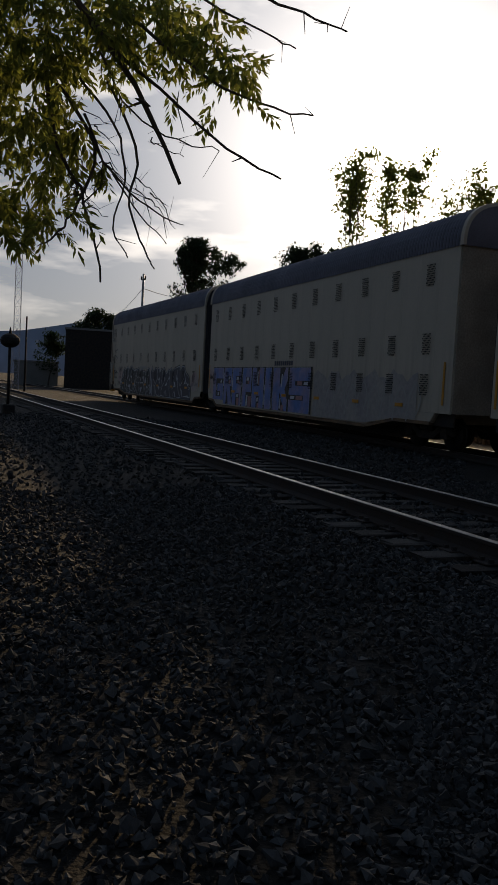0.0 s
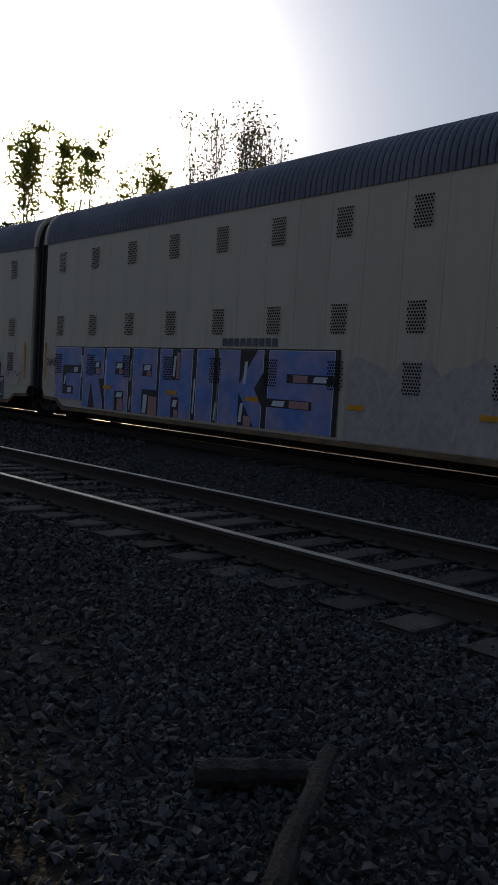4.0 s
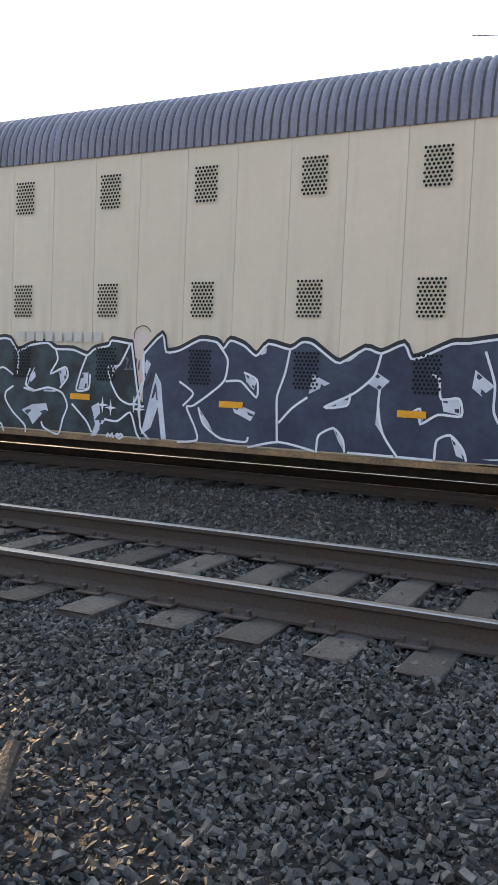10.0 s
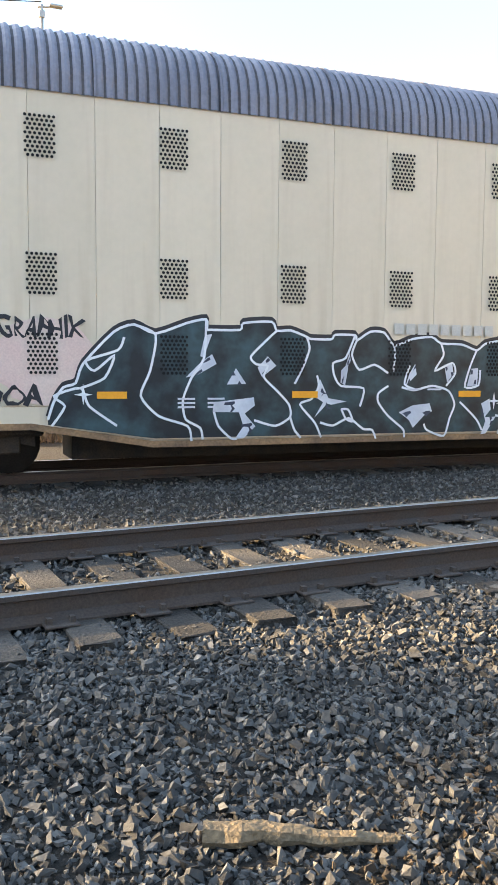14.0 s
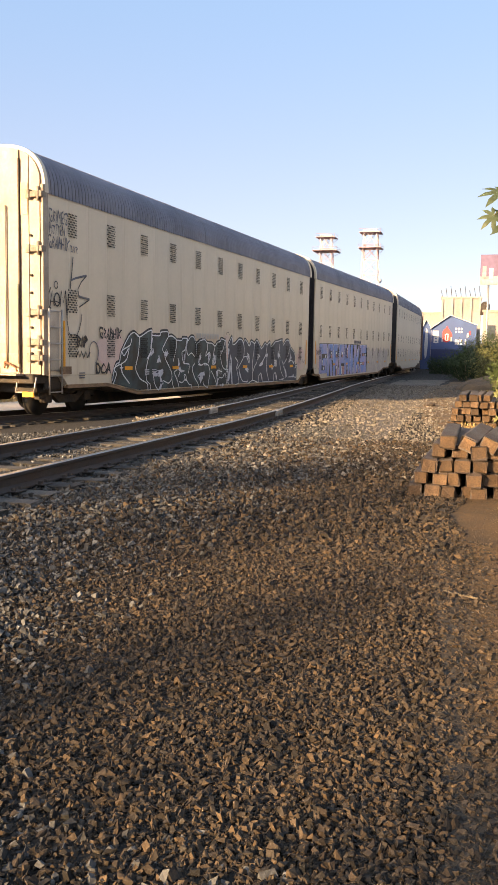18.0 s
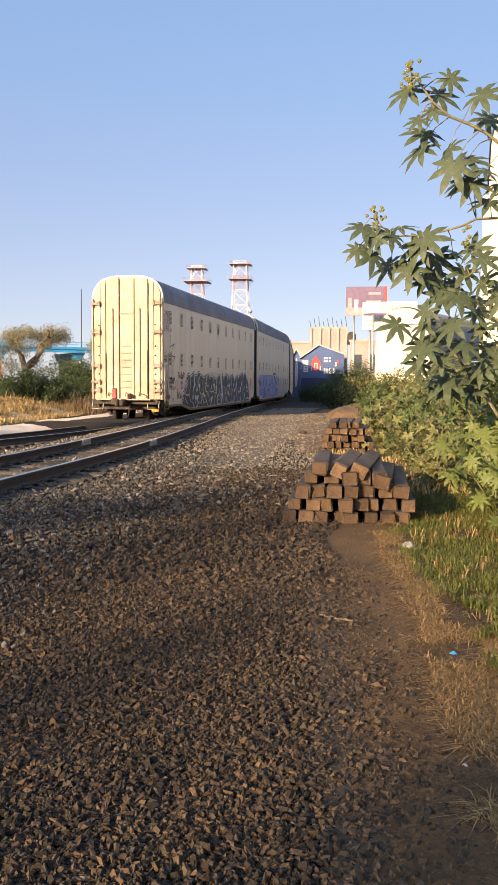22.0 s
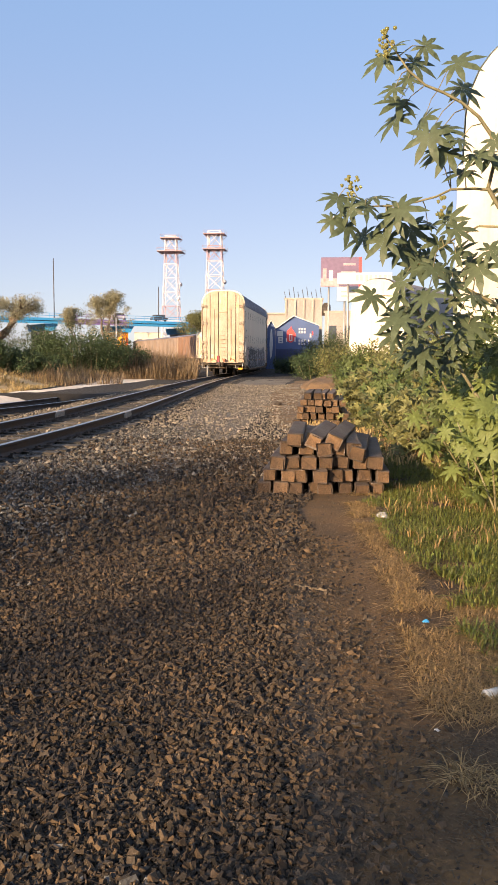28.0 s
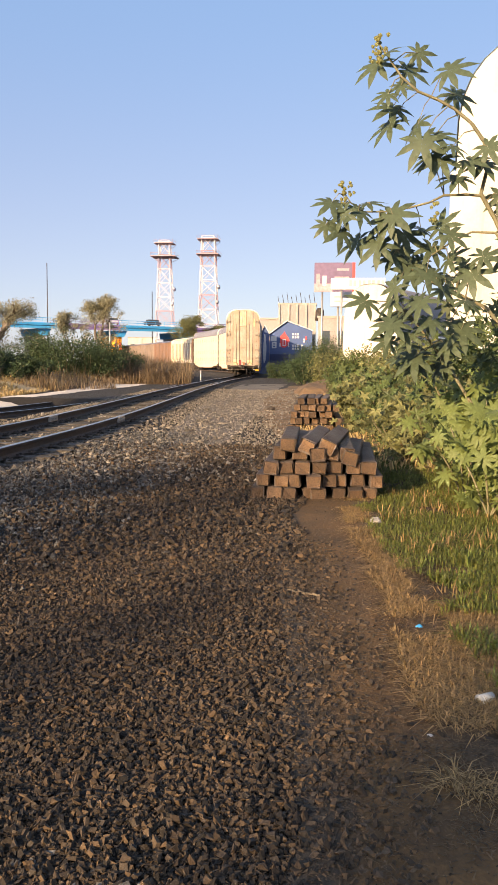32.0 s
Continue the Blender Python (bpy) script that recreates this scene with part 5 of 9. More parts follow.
    # stencilled notes as plain bars
    for p, x, z in ((tail, 4.95, 0.95), (tail, 5.4, 0.95), (tail, 8.72, 1.2), (tail, 9.1, 1.2), (lead, 1.5, 0.9), (tail, 1.5, 0.9)):
        for i in range(3 if z < 1.1 else 1):
            bm = bmesh.new()
            box(bm, x, x + 0.26, SIDE - 0.034, SIDE - 0.031, z + i * 0.06, z + i * 0.06 + 0.028)
            part("stencil_bar", bm, MAT_FACET if p is tail and x > 3 else MAT_GREYSPRAY, p, "small stencilled note")


graffiti()

FAR_LINE = [(x * 0.5, far_y(x * 0.5)) for x in range(-600, 600)]
FAR_S = [0.0]
for (xa, ya), (xb, yb) in zip(FAR_LINE, FAR_LINE[1:]):
    FAR_S.append(FAR_S[-1] + math.hypot(xb - xa, yb - ya))
FAR_S = np.array(FAR_S) - FAR_S[600]
FAR_X = [p[0] for p in FAR_LINE]


def on_far(s):
    x = float(np.interp(s, FAR_S, FAR_X))
    return Vector((x, far_y(x), far_z(x)))


# where the train's tail stands, in metres along the far track
TAIL = [(-1, -64.4), (0, -60.4), (2, -52.6), (4, -44.55), (4.5, -42.45), (6.5, -34.05), (7, -31.9), (9, -23.2), (10, -18.68), (11, -14.15),
        (13, -4.96), (13.5, -2.68), (15.5, 6.52), (17.5, 15.6), (19, 22.3), (20, 26.75), (22, 35.75), (25, 49.2), (29, 67.3), (32, 80.9)]


def train_rows(k):
    rows = []
    for i in range(0, 65):
        t = i * 0.5
        s = curve_y(TAIL, t) + k * UNIT + (1.0 if k > 1 else 0)
        a, b = on_far(s + 2.0), on_far(s + UNIT - 1.0)
        d = (b - a).normalized()
        o = a - d * 2.0
        rows.append((t, pose(o.x, o.y, o.z, 0, -math.degrees(math.asin(d.z)), math.degrees(math.atan2(d.y, d.x)))))
    return rows


def head_rows(k):
    rows = []
    for i in range(0, 65):
        t = i * 0.5
        s = curve_y(TAIL, t) + 3 * UNIT + 1.2 + (k and 21.7 + (k - 1) * 17.9)
        a, b = on_far(s + 2.2), on_far(s + (15.4 if k else 19.0))
        d = (b - a).normalized()
        o = a - d * 2.2
        rows.append((t, pose(o.x, o.y, o.z, 0, -math.degrees(math.asin(d.z)), math.degrees(math.atan2(d.y, d.x)))))
    return rows


def motions():
    for k, car in enumerate((tail, lead, third)):
        walk(car, train_rows(k))
    for k, car in enumerate(head_cars):
        walk(car, head_rows(k))
# ---------------------------------------------------------------- plants
MAT_BARK = material("grey_bark", (0.13, 0.10, 0.075), 0.9, var=0.35, scale=3, fine=30, bump=0.7)
MAT_TWIG = material("dead_twig", (0.11, 0.085, 0.065), 0.9, var=0.3, scale=8, fine=60)


def leaf_material(name, base, second, trans=0.35, rand=0.35):
    """Leaves that let some light through."""
    m = material(name, base, 0.55, var=0.3, scale=1.5, fine=20, bump=0.0, second=second, rand=rand, island=True, spec=0.3)
    nt = m.node_tree
    N, L = nt.nodes, nt.links
    b = N["Principled BSDF"]
    src = b.inputs["Base Color"].links[0].from_socket
    tr = N.new("ShaderNodeBsdfTranslucent")
    L.new(src, tr.inputs["Color"])
    mix = N.new("ShaderNodeMixShader")
    mix.inputs[0].default_value = trans
    L.new(b.outputs[0], mix.inputs[1])
    L.new(tr.outputs[0], mix.inputs[2])
    L.new(mix.outputs[0], N["Material Output"].inputs["Surface"])
    return m


MAT_LEAF = leaf_material("green_leaf", (0.0863, 0.112, 0.0375), (0.0488, 0.0713, 0.0225), 0.35, 0.5)
MAT_LEAF_DARK = leaf_material("dark_leaf", (0.045, 0.07, 0.028), (0.03, 0.05, 0.02))
MAT_LEAF_OLIVE = leaf_material("olive_leaf", (0.151, 0.148, 0.0576), (0.0864, 0.0936, 0.0374), 0.35, 0.5)
# bright leaf colour, with the glow of sun behind the leaves mixed in
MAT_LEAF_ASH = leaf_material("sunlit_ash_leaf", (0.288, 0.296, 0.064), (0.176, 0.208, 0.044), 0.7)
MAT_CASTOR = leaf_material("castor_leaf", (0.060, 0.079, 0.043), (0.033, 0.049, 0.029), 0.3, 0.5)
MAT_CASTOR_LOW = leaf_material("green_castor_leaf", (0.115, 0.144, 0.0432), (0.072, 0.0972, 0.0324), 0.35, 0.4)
MAT_DRY = leaf_material("dry_grass", (0.44, 0.325, 0.15), (0.32, 0.225, 0.105), 0.35, 0.35)
MAT_STRAW_NEAR = leaf_material("trodden_straw", (0.33, 0.215, 0.095), (0.17, 0.112, 0.052), 0.3, 0.45)
MAT_DRYBROWN = leaf_material("dry_weed", (0.238, 0.158, 0.084), (0.147, 0.098, 0.0525), 0.3, 0.4)
MAT_WEED = leaf_material("dead_brown_weed", (0.20, 0.14, 0.085), (0.12, 0.088, 0.055), 0.3, 0.5)
MAT_LITTER = leaf_material("dead_leaf", (0.105, 0.066, 0.034), (0.052, 0.0365, 0.0215), 0.3, 0.5)
MAT_GRASS = leaf_material("green_grass", (0.088, 0.122, 0.026), (0.150, 0.142, 0.040), 0.4, 0.35)
MAT_STEM = material("pale_green_stem", (0.14, 0.125, 0.07), 0.7, var=0.25, scale=3)


def leaf_cloud(name, centres, radii, count, size, mat, parent, seed, label="", flat=0.75, aspect=0.45):
    """Many small pointed leaves scattered about clump centres; one mesh."""
    rng = np.random.default_rng(seed)
    C, R = np.array(centres, float), np.array(radii, float)
    k = rng.integers(0, len(C), count)
    d = rng.normal(size=(count, 3))
    d /= np.linalg.norm(d, axis=1)[:, None]
    p = C[k] + d * (R[k] * rng.random(count) ** 0.45)[:, None] * np.array([1, 1, flat])
    a = rng.normal(size=(count, 3))
    a[:, 2] -= 0.4
    a /= np.linalg.norm(a, axis=1)[:, None]
    b = np.cross(a, rng.normal(size=(count, 3)))
    b /= np.linalg.norm(b, axis=1)[:, None]
    s = (size * rng.uniform(0.6, 1.35, count))[:, None]
    v = np.stack([p - a * s * 0.5, p + b * s * aspect * 0.5, p + a * s * 0.5, p - b * s * aspect * 0.5], 1).reshape(-1, 3)
    f = np.arange(count * 4).reshape(-1, 4)
    ob = from_data(name, v.tolist(), f.tolist(), mat, parent, label)
    return ob


def branch_tree(bm, start, way, length, radius, depth, rnd, tips, spread=0.6, up=0.15, gnarl=0.18):
    """Limbs that fork and taper; notes the tips."""
    p, d = Vector(start), Vector(way).normalized()
    n = 4
    for i in range(n):
        q = p + d * (length / n)
        r0, r1 = radius * (1 - 0.35 * i / n), radius * (1 - 0.35 * (i + 1) / n)
        tube(bm, p, q, r0, r1, seg=6 if depth > 1 else 4, cap=False)
        p = q
        d = (d + Vector((rnd.uniform(-gnarl, gnarl), rnd.uniform(-gnarl, gnarl), rnd.uniform(-gnarl, gnarl) + up * 0.3))).normalized()
        if depth <= 1 and i > 0:
            tips.append(p.copy())
    if depth == 0:
        tips.append(p.copy())
        return
    for _ in range(rnd.choice((2, 3, 3))):
        e = (d + Vector((rnd.uniform(-1, 1), rnd.uniform(-1, 1), rnd.uniform(-0.5, 1))) * spread + Vector((0, 0, up))).normalized()
        branch_tree(bm, p, e, length * rnd.uniform(0.6, 0.8), radius * 0.6, depth - 1, rnd, tips, spread, up, gnarl)


def tree(name, base, height, width, leaf, mat, count, seed, label, trunk=0.3, depth=3, clump=0.9, spread=0.6, up=0.25, group="trees beyond the tracks", stems=1, bole=0.26, full=40):
    rnd = random.Random(seed)
    e = empty(name, Matrix.Translation(base), label, "tree", group)
    bm = bmesh.new()
    tips = []
    for s in range(stems):
        lean = Vector((rnd.uniform(-.25, .25), rnd.uniform(-.25, .25), 1)) if stems > 1 else Vector((rnd.uniform(-.08, .08), rnd.uniform(-.08, .08), 1))
        branch_tree(bm, (rnd.uniform(-.2, .2) * (stems - 1), rnd.uniform(-.2, .2) * (stems - 1), -0.1), lean, height * bole, trunk * height * 0.06, depth, rnd, tips, spread, up)
    zs = max(t.z for t in tips)
    ws = max(max(abs(t.x), abs(t.y)) for t in tips)
    kz, kw = (height - clump * 0.5) / zs, max(0.3, (width / 2 - clump * 0.6)) / ws
    for v in bm.verts:
        w = min(1, max(0, v.co.z / (zs * 0.25)))
        v.co = Vector((v.co.x * (1 + (kw - 1) * w), v.co.y * (1 + (kw - 1) * w), v.co.z * kz))
    part("trunk", bm, MAT_BARK, e, "grey-brown trunk and limbs")
    tips = [Vector((t.x * kw, t.y * kw, t.z * kz)) for t in tips]
    for _ in range(full):
        a, u, z = rnd.uniform(0, 6.283), rnd.random() ** 0.5, rnd.uniform(0.28, 0.95)
        w = width / 2 * u * math.sin(math.pi * min(0.97, max(0.12, (z - 0.12) / 0.95))) ** 0.6 * rnd.uniform(0.75, 1.05)
        tips.append(Vector((w * math.cos(a), w * math.sin(a), z * (height - clump * 0.4))))
    rr = [clump * rnd.uniform(0.45, 1.0) for _ in tips]
    c = leaf_cloud("crown", tips, rr, count, leaf, mat, e, seed)
    return e


def star_cloud(name, centres, radii, count, size, mat, parent, seed, flat=0.8):
    """Small five-lobed leaves about clump centres, mostly facing up and out; one mesh."""
    rng = np.random.default_rng(seed)
    C, R = np.array(centres, float), np.array(radii, float)
    k = rng.integers(0, len(C), count)
    d = rng.normal(size=(count, 3))
    d /= np.linalg.norm(d, axis=1)[:, None]
    p = C[k] + d * (R[k] * rng.random(count) ** 0.4)[:, None] * np.array([1, 1, flat])
    n = rng.normal(size=(count, 3)) * 0.55 + np.array([-0.5, 0.1, 0.7])
    n /= np.linalg.norm(n, axis=1)[:, None]
    a = np.cross(n, rng.normal(size=(count, 3)))
    a /= np.linalg.norm(a, axis=1)[:, None]
    b = np.cross(n, a)
    s = (size * rng.uniform(0.55, 1.3, count))[:, None]
    rim = [p - n * s * 0.06]
    for i in range(11):
        w = math.radians(-150 + 30 * i)
        r = 0.5 * (1 - 0.25 * abs(i - 5) / 5) if i % 2 else 0.2
        rim.append(p + (a * math.cos(w) + b * math.sin(w)) * s * r - n * s * (0.12 * r))
    v = np.stack(rim, 1).reshape(-1, 3)
    base = np.arange(count)[:, None] * 12
    f = np.concatenate([base + np.array([0, i + 1, i + 2]) for i in range(10)], 0)
    return from_data(name, v.tolist(), f.tolist(), mat, parent)


def bush(name, base, rx, ry, h, leaf, mat, count, seed, label, group="roadside bushes", category="bush", star=False):
    """A low plant of many stems, its leaves in uneven clumps."""
    rnd = random.Random(seed)
    e = empty(name, Matrix.Translation(base), label, category, group)
    cs, rs = [], []
    bm = bmesh.new()
    for _ in range(max(8, int(10 * (rx + ry) / 2))):
        a, u = rnd.uniform(0, 6.283), rnd.random() ** 0.6
        x, y = rx * u * math.cos(a), ry * u * math.sin(a)
        top = h * (0.45 + 0.55 * math.sqrt(max(0, 1 - u * u))) * rnd.uniform(0.7, 1.05)
        tube(bm, (x * 0.5, y * 0.5, -0.1), (x, y, top * 0.85), 0.03, 0.012, seg=4, cap=False)
        for w in (0.35, 0.7, 0.95):
            cs.append((x * (0.6 + 0.4 * w), y * (0.6 + 0.4 * w), top * w))
            rs.append(min(0.45 * h, 0.28 * (rx + ry)) * rnd.uniform(0.5, 0.9))
    part("stem_tangle", bm, MAT_STEM, e)
    if star:
        star_cloud("foliage", cs, rs, count, leaf, mat, e, seed)
    else:
        leaf_cloud("foliage", cs, rs, count, leaf, mat, e, seed)
    return e


def grass(name, spots, h, mat, seed, label, category="grass", bend=0.5, width=0.012, lie=0.0):
    """Upright bent blades at (x, y) spots: one object."""
    rng = np.random.default_rng(seed)
    P = np.array([(x, y, ground_z(x, y) - 0.01) for x, y in spots])
    n = len(P)
    a = rng.uniform(0, 6.283, n)
    hh = h * rng.uniform(0.45, 1.25, n)
    if h > 0.4:                                        # tall growth stands in tufts
        hh *= np.clip([0.75 + 1.1 * noise.noise(Vector((p[0] * 0.7, p[1] * 0.7, seed))) for p in P], 0.22, 1.35)
    out = np.stack([np.cos(a), np.sin(a), np.zeros(n)], 1)
    side = np.stack([-np.sin(a), np.cos(a), np.zeros(n)], 1) * width * rng.uniform(0.6, 1.4, n)[:, None]
    b = rng.uniform(0.1, bend, n)
    mid = P + out * (hh * b * 0.35)[:, None] + np.array([0, 0, 1]) * (hh * 0.6 * (1 - lie) + 0.026 * lie)[:, None]
    tip = P + out * (hh * b)[:, None] + np.array([0, 0, 1]) * (hh * (1 - 0.35 * b) * (1 - lie))[:, None] + np.array([0, 0, 0.022 * lie])
    v = np.stack([P - side, P + side, mid + side * 0.7, mid - side * 0.7, tip], 1).reshape(-1, 3)
    i = np.arange(n)[:, None] * 5
    f = (i + np.array([0, 1, 2, 3])).tolist() + (i + np.array([3, 2, 4])).tolist()
    ob = from_data(name, v.tolist(), f, mat)
    return tagged(ob, label, category, kind="stuff")


# ---------------------------------------------------------------- stacks of ties
def stacked_tie(name, m, L, W, H, seed, group):
    rnd = random.Random(seed)
    bm = bmesh.new()
    box(bm, -L / 2, L / 2, -W / 2, W / 2, 0, H, bevel=0.014)
    for v in bm.verts:
        v.co += Vector((rnd.uniform(-.03, .03), rnd.uniform(-.007, .007), rnd.uniform(-.007, .007)))
    for f in bm.faces:
        f.material_index = 1 if abs(f.normal.x) > 0.8 else 0
    ob = part(name, bm, [MAT_TIEWOOD, MAT_TIEEND])
    ob.matrix_world = m
    return tagged(ob, "old creosoted wooden railway tie in a stack", "railway tie", group)


def tie_stack(x, y0, rows, L, W, H, seed, group):
    rnd = random.Random(seed)
    z = ground_z(x, y0) - 0.005
    for n, start in rows:
        y = y0 + start
        for i in range(n):
            w = W * rnd.uniform(0.86, 1.05)
            h = H * rnd.uniform(0.93, 1.0)
            stacked_tie("railway_tie", pose(x + L / 2 + rnd.uniform(-.09, .09), y - w / 2, z, rnd.uniform(-5, 5) if z > 0.15 else rnd.uniform(-1, 1), 0, rnd.uniform(-2, 2)), L, w, h, rnd.random(), group)
            y -= w + rnd.choice((0.004, 0.006, 0.01, 0.022))
        z += H * 0.985
    return z


top_z = tie_stack(9.3, 0.83, [(8, 0.0), (8, -0.05), (7, -0.12), (5, -0.24)], 2.5, 0.17, 0.148, 4, "stack of railway ties")
for k, (y, rz, ry, rx) in enumerate(((0.48, 1, 0, 3), (0.20, -4, -0.6, 21), (-0.03, -5, -0.6, 24), (-0.27, -3, 0, 12))):
    stacked_tie("railway_tie", pose(10.35, y, top_z - 0.06 - (0.14 if k == 3 else 0.0), rx, ry + 0.8, rz), 2.1, 0.18, 0.15, 40 + k, "stack of railway ties")
tie_stack(18.8, 0.92, [(7, 0.0), (7, -0.03), (6, -0.02), (6, -0.1), (4, -0.2)], 2.5, 0.17, 0.15, 9, "far stack of railway ties")


# ---------------------------------------------------------------- castor plant
def castor_leaf(r):
    """A star-shaped leaf of eight pointed lobes, with a droop."""
    vs, fs = [(0, 0, 0)], []
    lobes = 8
    for i in range(lobes):
        a = radians(-150 + 300 * i / (lobes - 1))
        ln = r * (1.0 - 0.35 * abs(i - 3.5) / 3.5)
        for da, u, dz in ((-0.37, 0.36, 0.0), (-0.19, 0.66, -0.03), (0.0, 1.0, -0.14), (0.19, 0.66, -0.03), (0.37, 0.36, 0.0)):
            vs.append((ln * u * math.cos(a + da), ln * u * math.sin(a + da), r * dz - 0.07 * r * u))
        vs.append((ln * 0.55 * math.cos(a), ln * 0.55 * math.sin(a), 0.035 * r - 0.07 * r))
    res_v, res_f = [(0, 0, 0)], []
    for i in range(lobes):
        s = 1 + 6 * i
        idx = list(range(s, s + 6))
        base = len(res_v)
        res_v += [vs[j] for j in idx]
        l, m1, tp, m2, rr, rib = range(base, base + 6)
        res_f += [(0, l, rib), (l, m1, rib), (m1, tp, rib), (tp, m2, rib), (m2, rr, rib), (rr, 0, rib)]
    return res_v, res_f


LEAF_V, LEAF_F = castor_leaf(0.30)
castor_me = bpy.data.meshes.new("castor_leaf")
castor_me.from_pydata(LEAF_V, [], LEAF_F)
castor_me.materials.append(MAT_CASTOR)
castor_low_me = bpy.data.meshes.new("castor_leaf")
castor_low_me.from_pydata(LEAF_V, [], LEAF_F)
castor_low_me.materials.append(MAT_CASTOR_LOW)


def castor_plant(name, base, stems, leaf_r, seed, label, reach=0.62, low=None):
    """Stems given as lines of points off the base, with long-stalked star leaves."""
    rnd = random.Random(seed)
    e = empty(name, Matrix.Translation(base), label, "castor plant", "castor plants by the path")
    n = 0
    for pts, r0, leaves in stems:
        bm = bmesh.new()
        P = [Vector(p) for p in pts]
        for i in range(len(P) - 1):
            tube(bm, P[i], P[i + 1], r0 * (1 - 0.7 * i / len(P)), r0 * (1 - 0.7 * (i + 1) / len(P)), seg=6, cap=False)
        st = part("stem", bm, MAT_STEM, e, "thin woody stem")
        for k in range(leaves):
            u = 1 - (k / leaves) ** 1.4 * reach
            f = u * (len(P) - 1)
            j = min(int(f), len(P) - 2)
            p = P[j].lerp(P[j + 1], f - j)
            a = rnd.uniform(0, 6.283)
            ln = rnd.uniform(0.12, 0.30)
            q = p + Vector((math.cos(a) * ln, math.sin(a) * ln, rnd.uniform(-0.08, 0.2)))
            ob = new("leaf", castor_low_me if low else castor_me)
            ob.parent = e
            s = leaf_r / 0.30 * rnd.uniform(0.65, 1.2)
            face = Vector((-0.8 * rnd.uniform(-0.1, 1.1) + rnd.gauss(0, 0.4), 0.46 * rnd.uniform(-0.1, 1.1) + rnd.gauss(0, 0.4), rnd.uniform(0.25, 0.9)))
            m = Matrix.Translation(q) @ face.to_track_quat("Z", "Y").to_matrix().to_4x4() @ Matrix.Rotation(rnd.choice((-1, 1)) * 1.57 + rnd.uniform(-1.2, 1.2), 4, "Z") @ Matrix.Scale(s, 4)
            ob.matrix_basis = m
            n += 1
    return e


def at(az, el, d):
    """The point seen at that azimuth and elevation, d metres off over the ground."""
    p = polar(az, d)
    return Vector((p.x, p.y, EYE[2] + d * math.tan(radians(el))))


CB = polar(-102.5, 9.0)
CB.z = ground_z(CB.x, CB.y)


def rel(points):
    return [at(a, e, d) - CB for a, e, d in points]


TALL_TOP = [(-92.63, 18.57, 0.36, 130), (-93.26, 19.17, 0.23, -30), (-94.53, 18.18, 0.35, 10), (-95.21, 19.07, 0.27, 10), (-97.17, 18.03, 0.37, 15), (-97.57, 16.62, 0.36, 10), (-94.20, 17.31, 0.22, 90), (-93.69, 16.07, 0.37, 110), (-93.54, 15.10, 0.37, 120), (-93.39, 16.83, 0.23, 140), (-95.33, 15.03, 0.34, 110), (-95.61, 14.03, 0.39, 95), (-96.41, 14.33, 0.36, 60), (-96.84, 12.98, 0.37, 125), (-96.09, 13.11, 0.28, 130), (-97.90, 11.76, 0.32, 120), (-98.57, 12.74, 0.32, 60), (-99.44, 12.53, 0.35, 60), (-97.53, 13.61, 0.23, 30), (-99.75, 13.50, 0.30, 40)]
TALL_MID = [(-89.87, 10.42, 0.31, 105), (-89.49, 9.01, 0.23, 110), (-90.63, 9.71, 0.28, 130), (-90.50, 8.65, 0.32, 120), (-91.65, 9.87, 0.32, 150), (-92.19, 10.35, 0.28, 0), (-91.69, 8.03, 0.37, 120), (-93.50, 9.21, 0.38, 130), (-93.85, 9.62, 0.37, 30), (-92.98, 7.73, 0.35, 110), (-94.61, 8.41, 0.37, 60), (-93.91, 7.00, 0.30, 125), (-95.68, 8.67, 0.23, -40), (-96.93, 8.77, 0.32, -70), (-97.48, 8.27, 0.30, 10), (-96.43, 7.49, 0.31, 100), (-98.97, 5.84, 0.37, 60), (-92.21, 4.11, 0.32, 130)]
TALL_LOW = [(-94.02, 2.63, 0.36, 125), (-98.45, 2.25, 0.38, 60), (-95.54, 0.42, 0.39, 100), (-96.12, 5.89, 0.32, 80), (-97.53, 6.76, 0.31, 20), (-95.03, 5.91, 0.31, 130), (-94.14, 5.01, 0.27, 150), (-97.23, 4.80, 0.31, 60), (-95.81, 4.09, 0.34, 100), (-93.98, 4.10, 0.31, 120), (-98.67, 4.06, 0.31, 30), (-96.56, 2.81, 0.32, 110), (-95.13, 1.89, 0.28, 100), (-97.69, 1.34, 0.31, 70), (-99.64, 6.88, 0.30, 0), (-93.67, 1.52, 0.27, 120)]


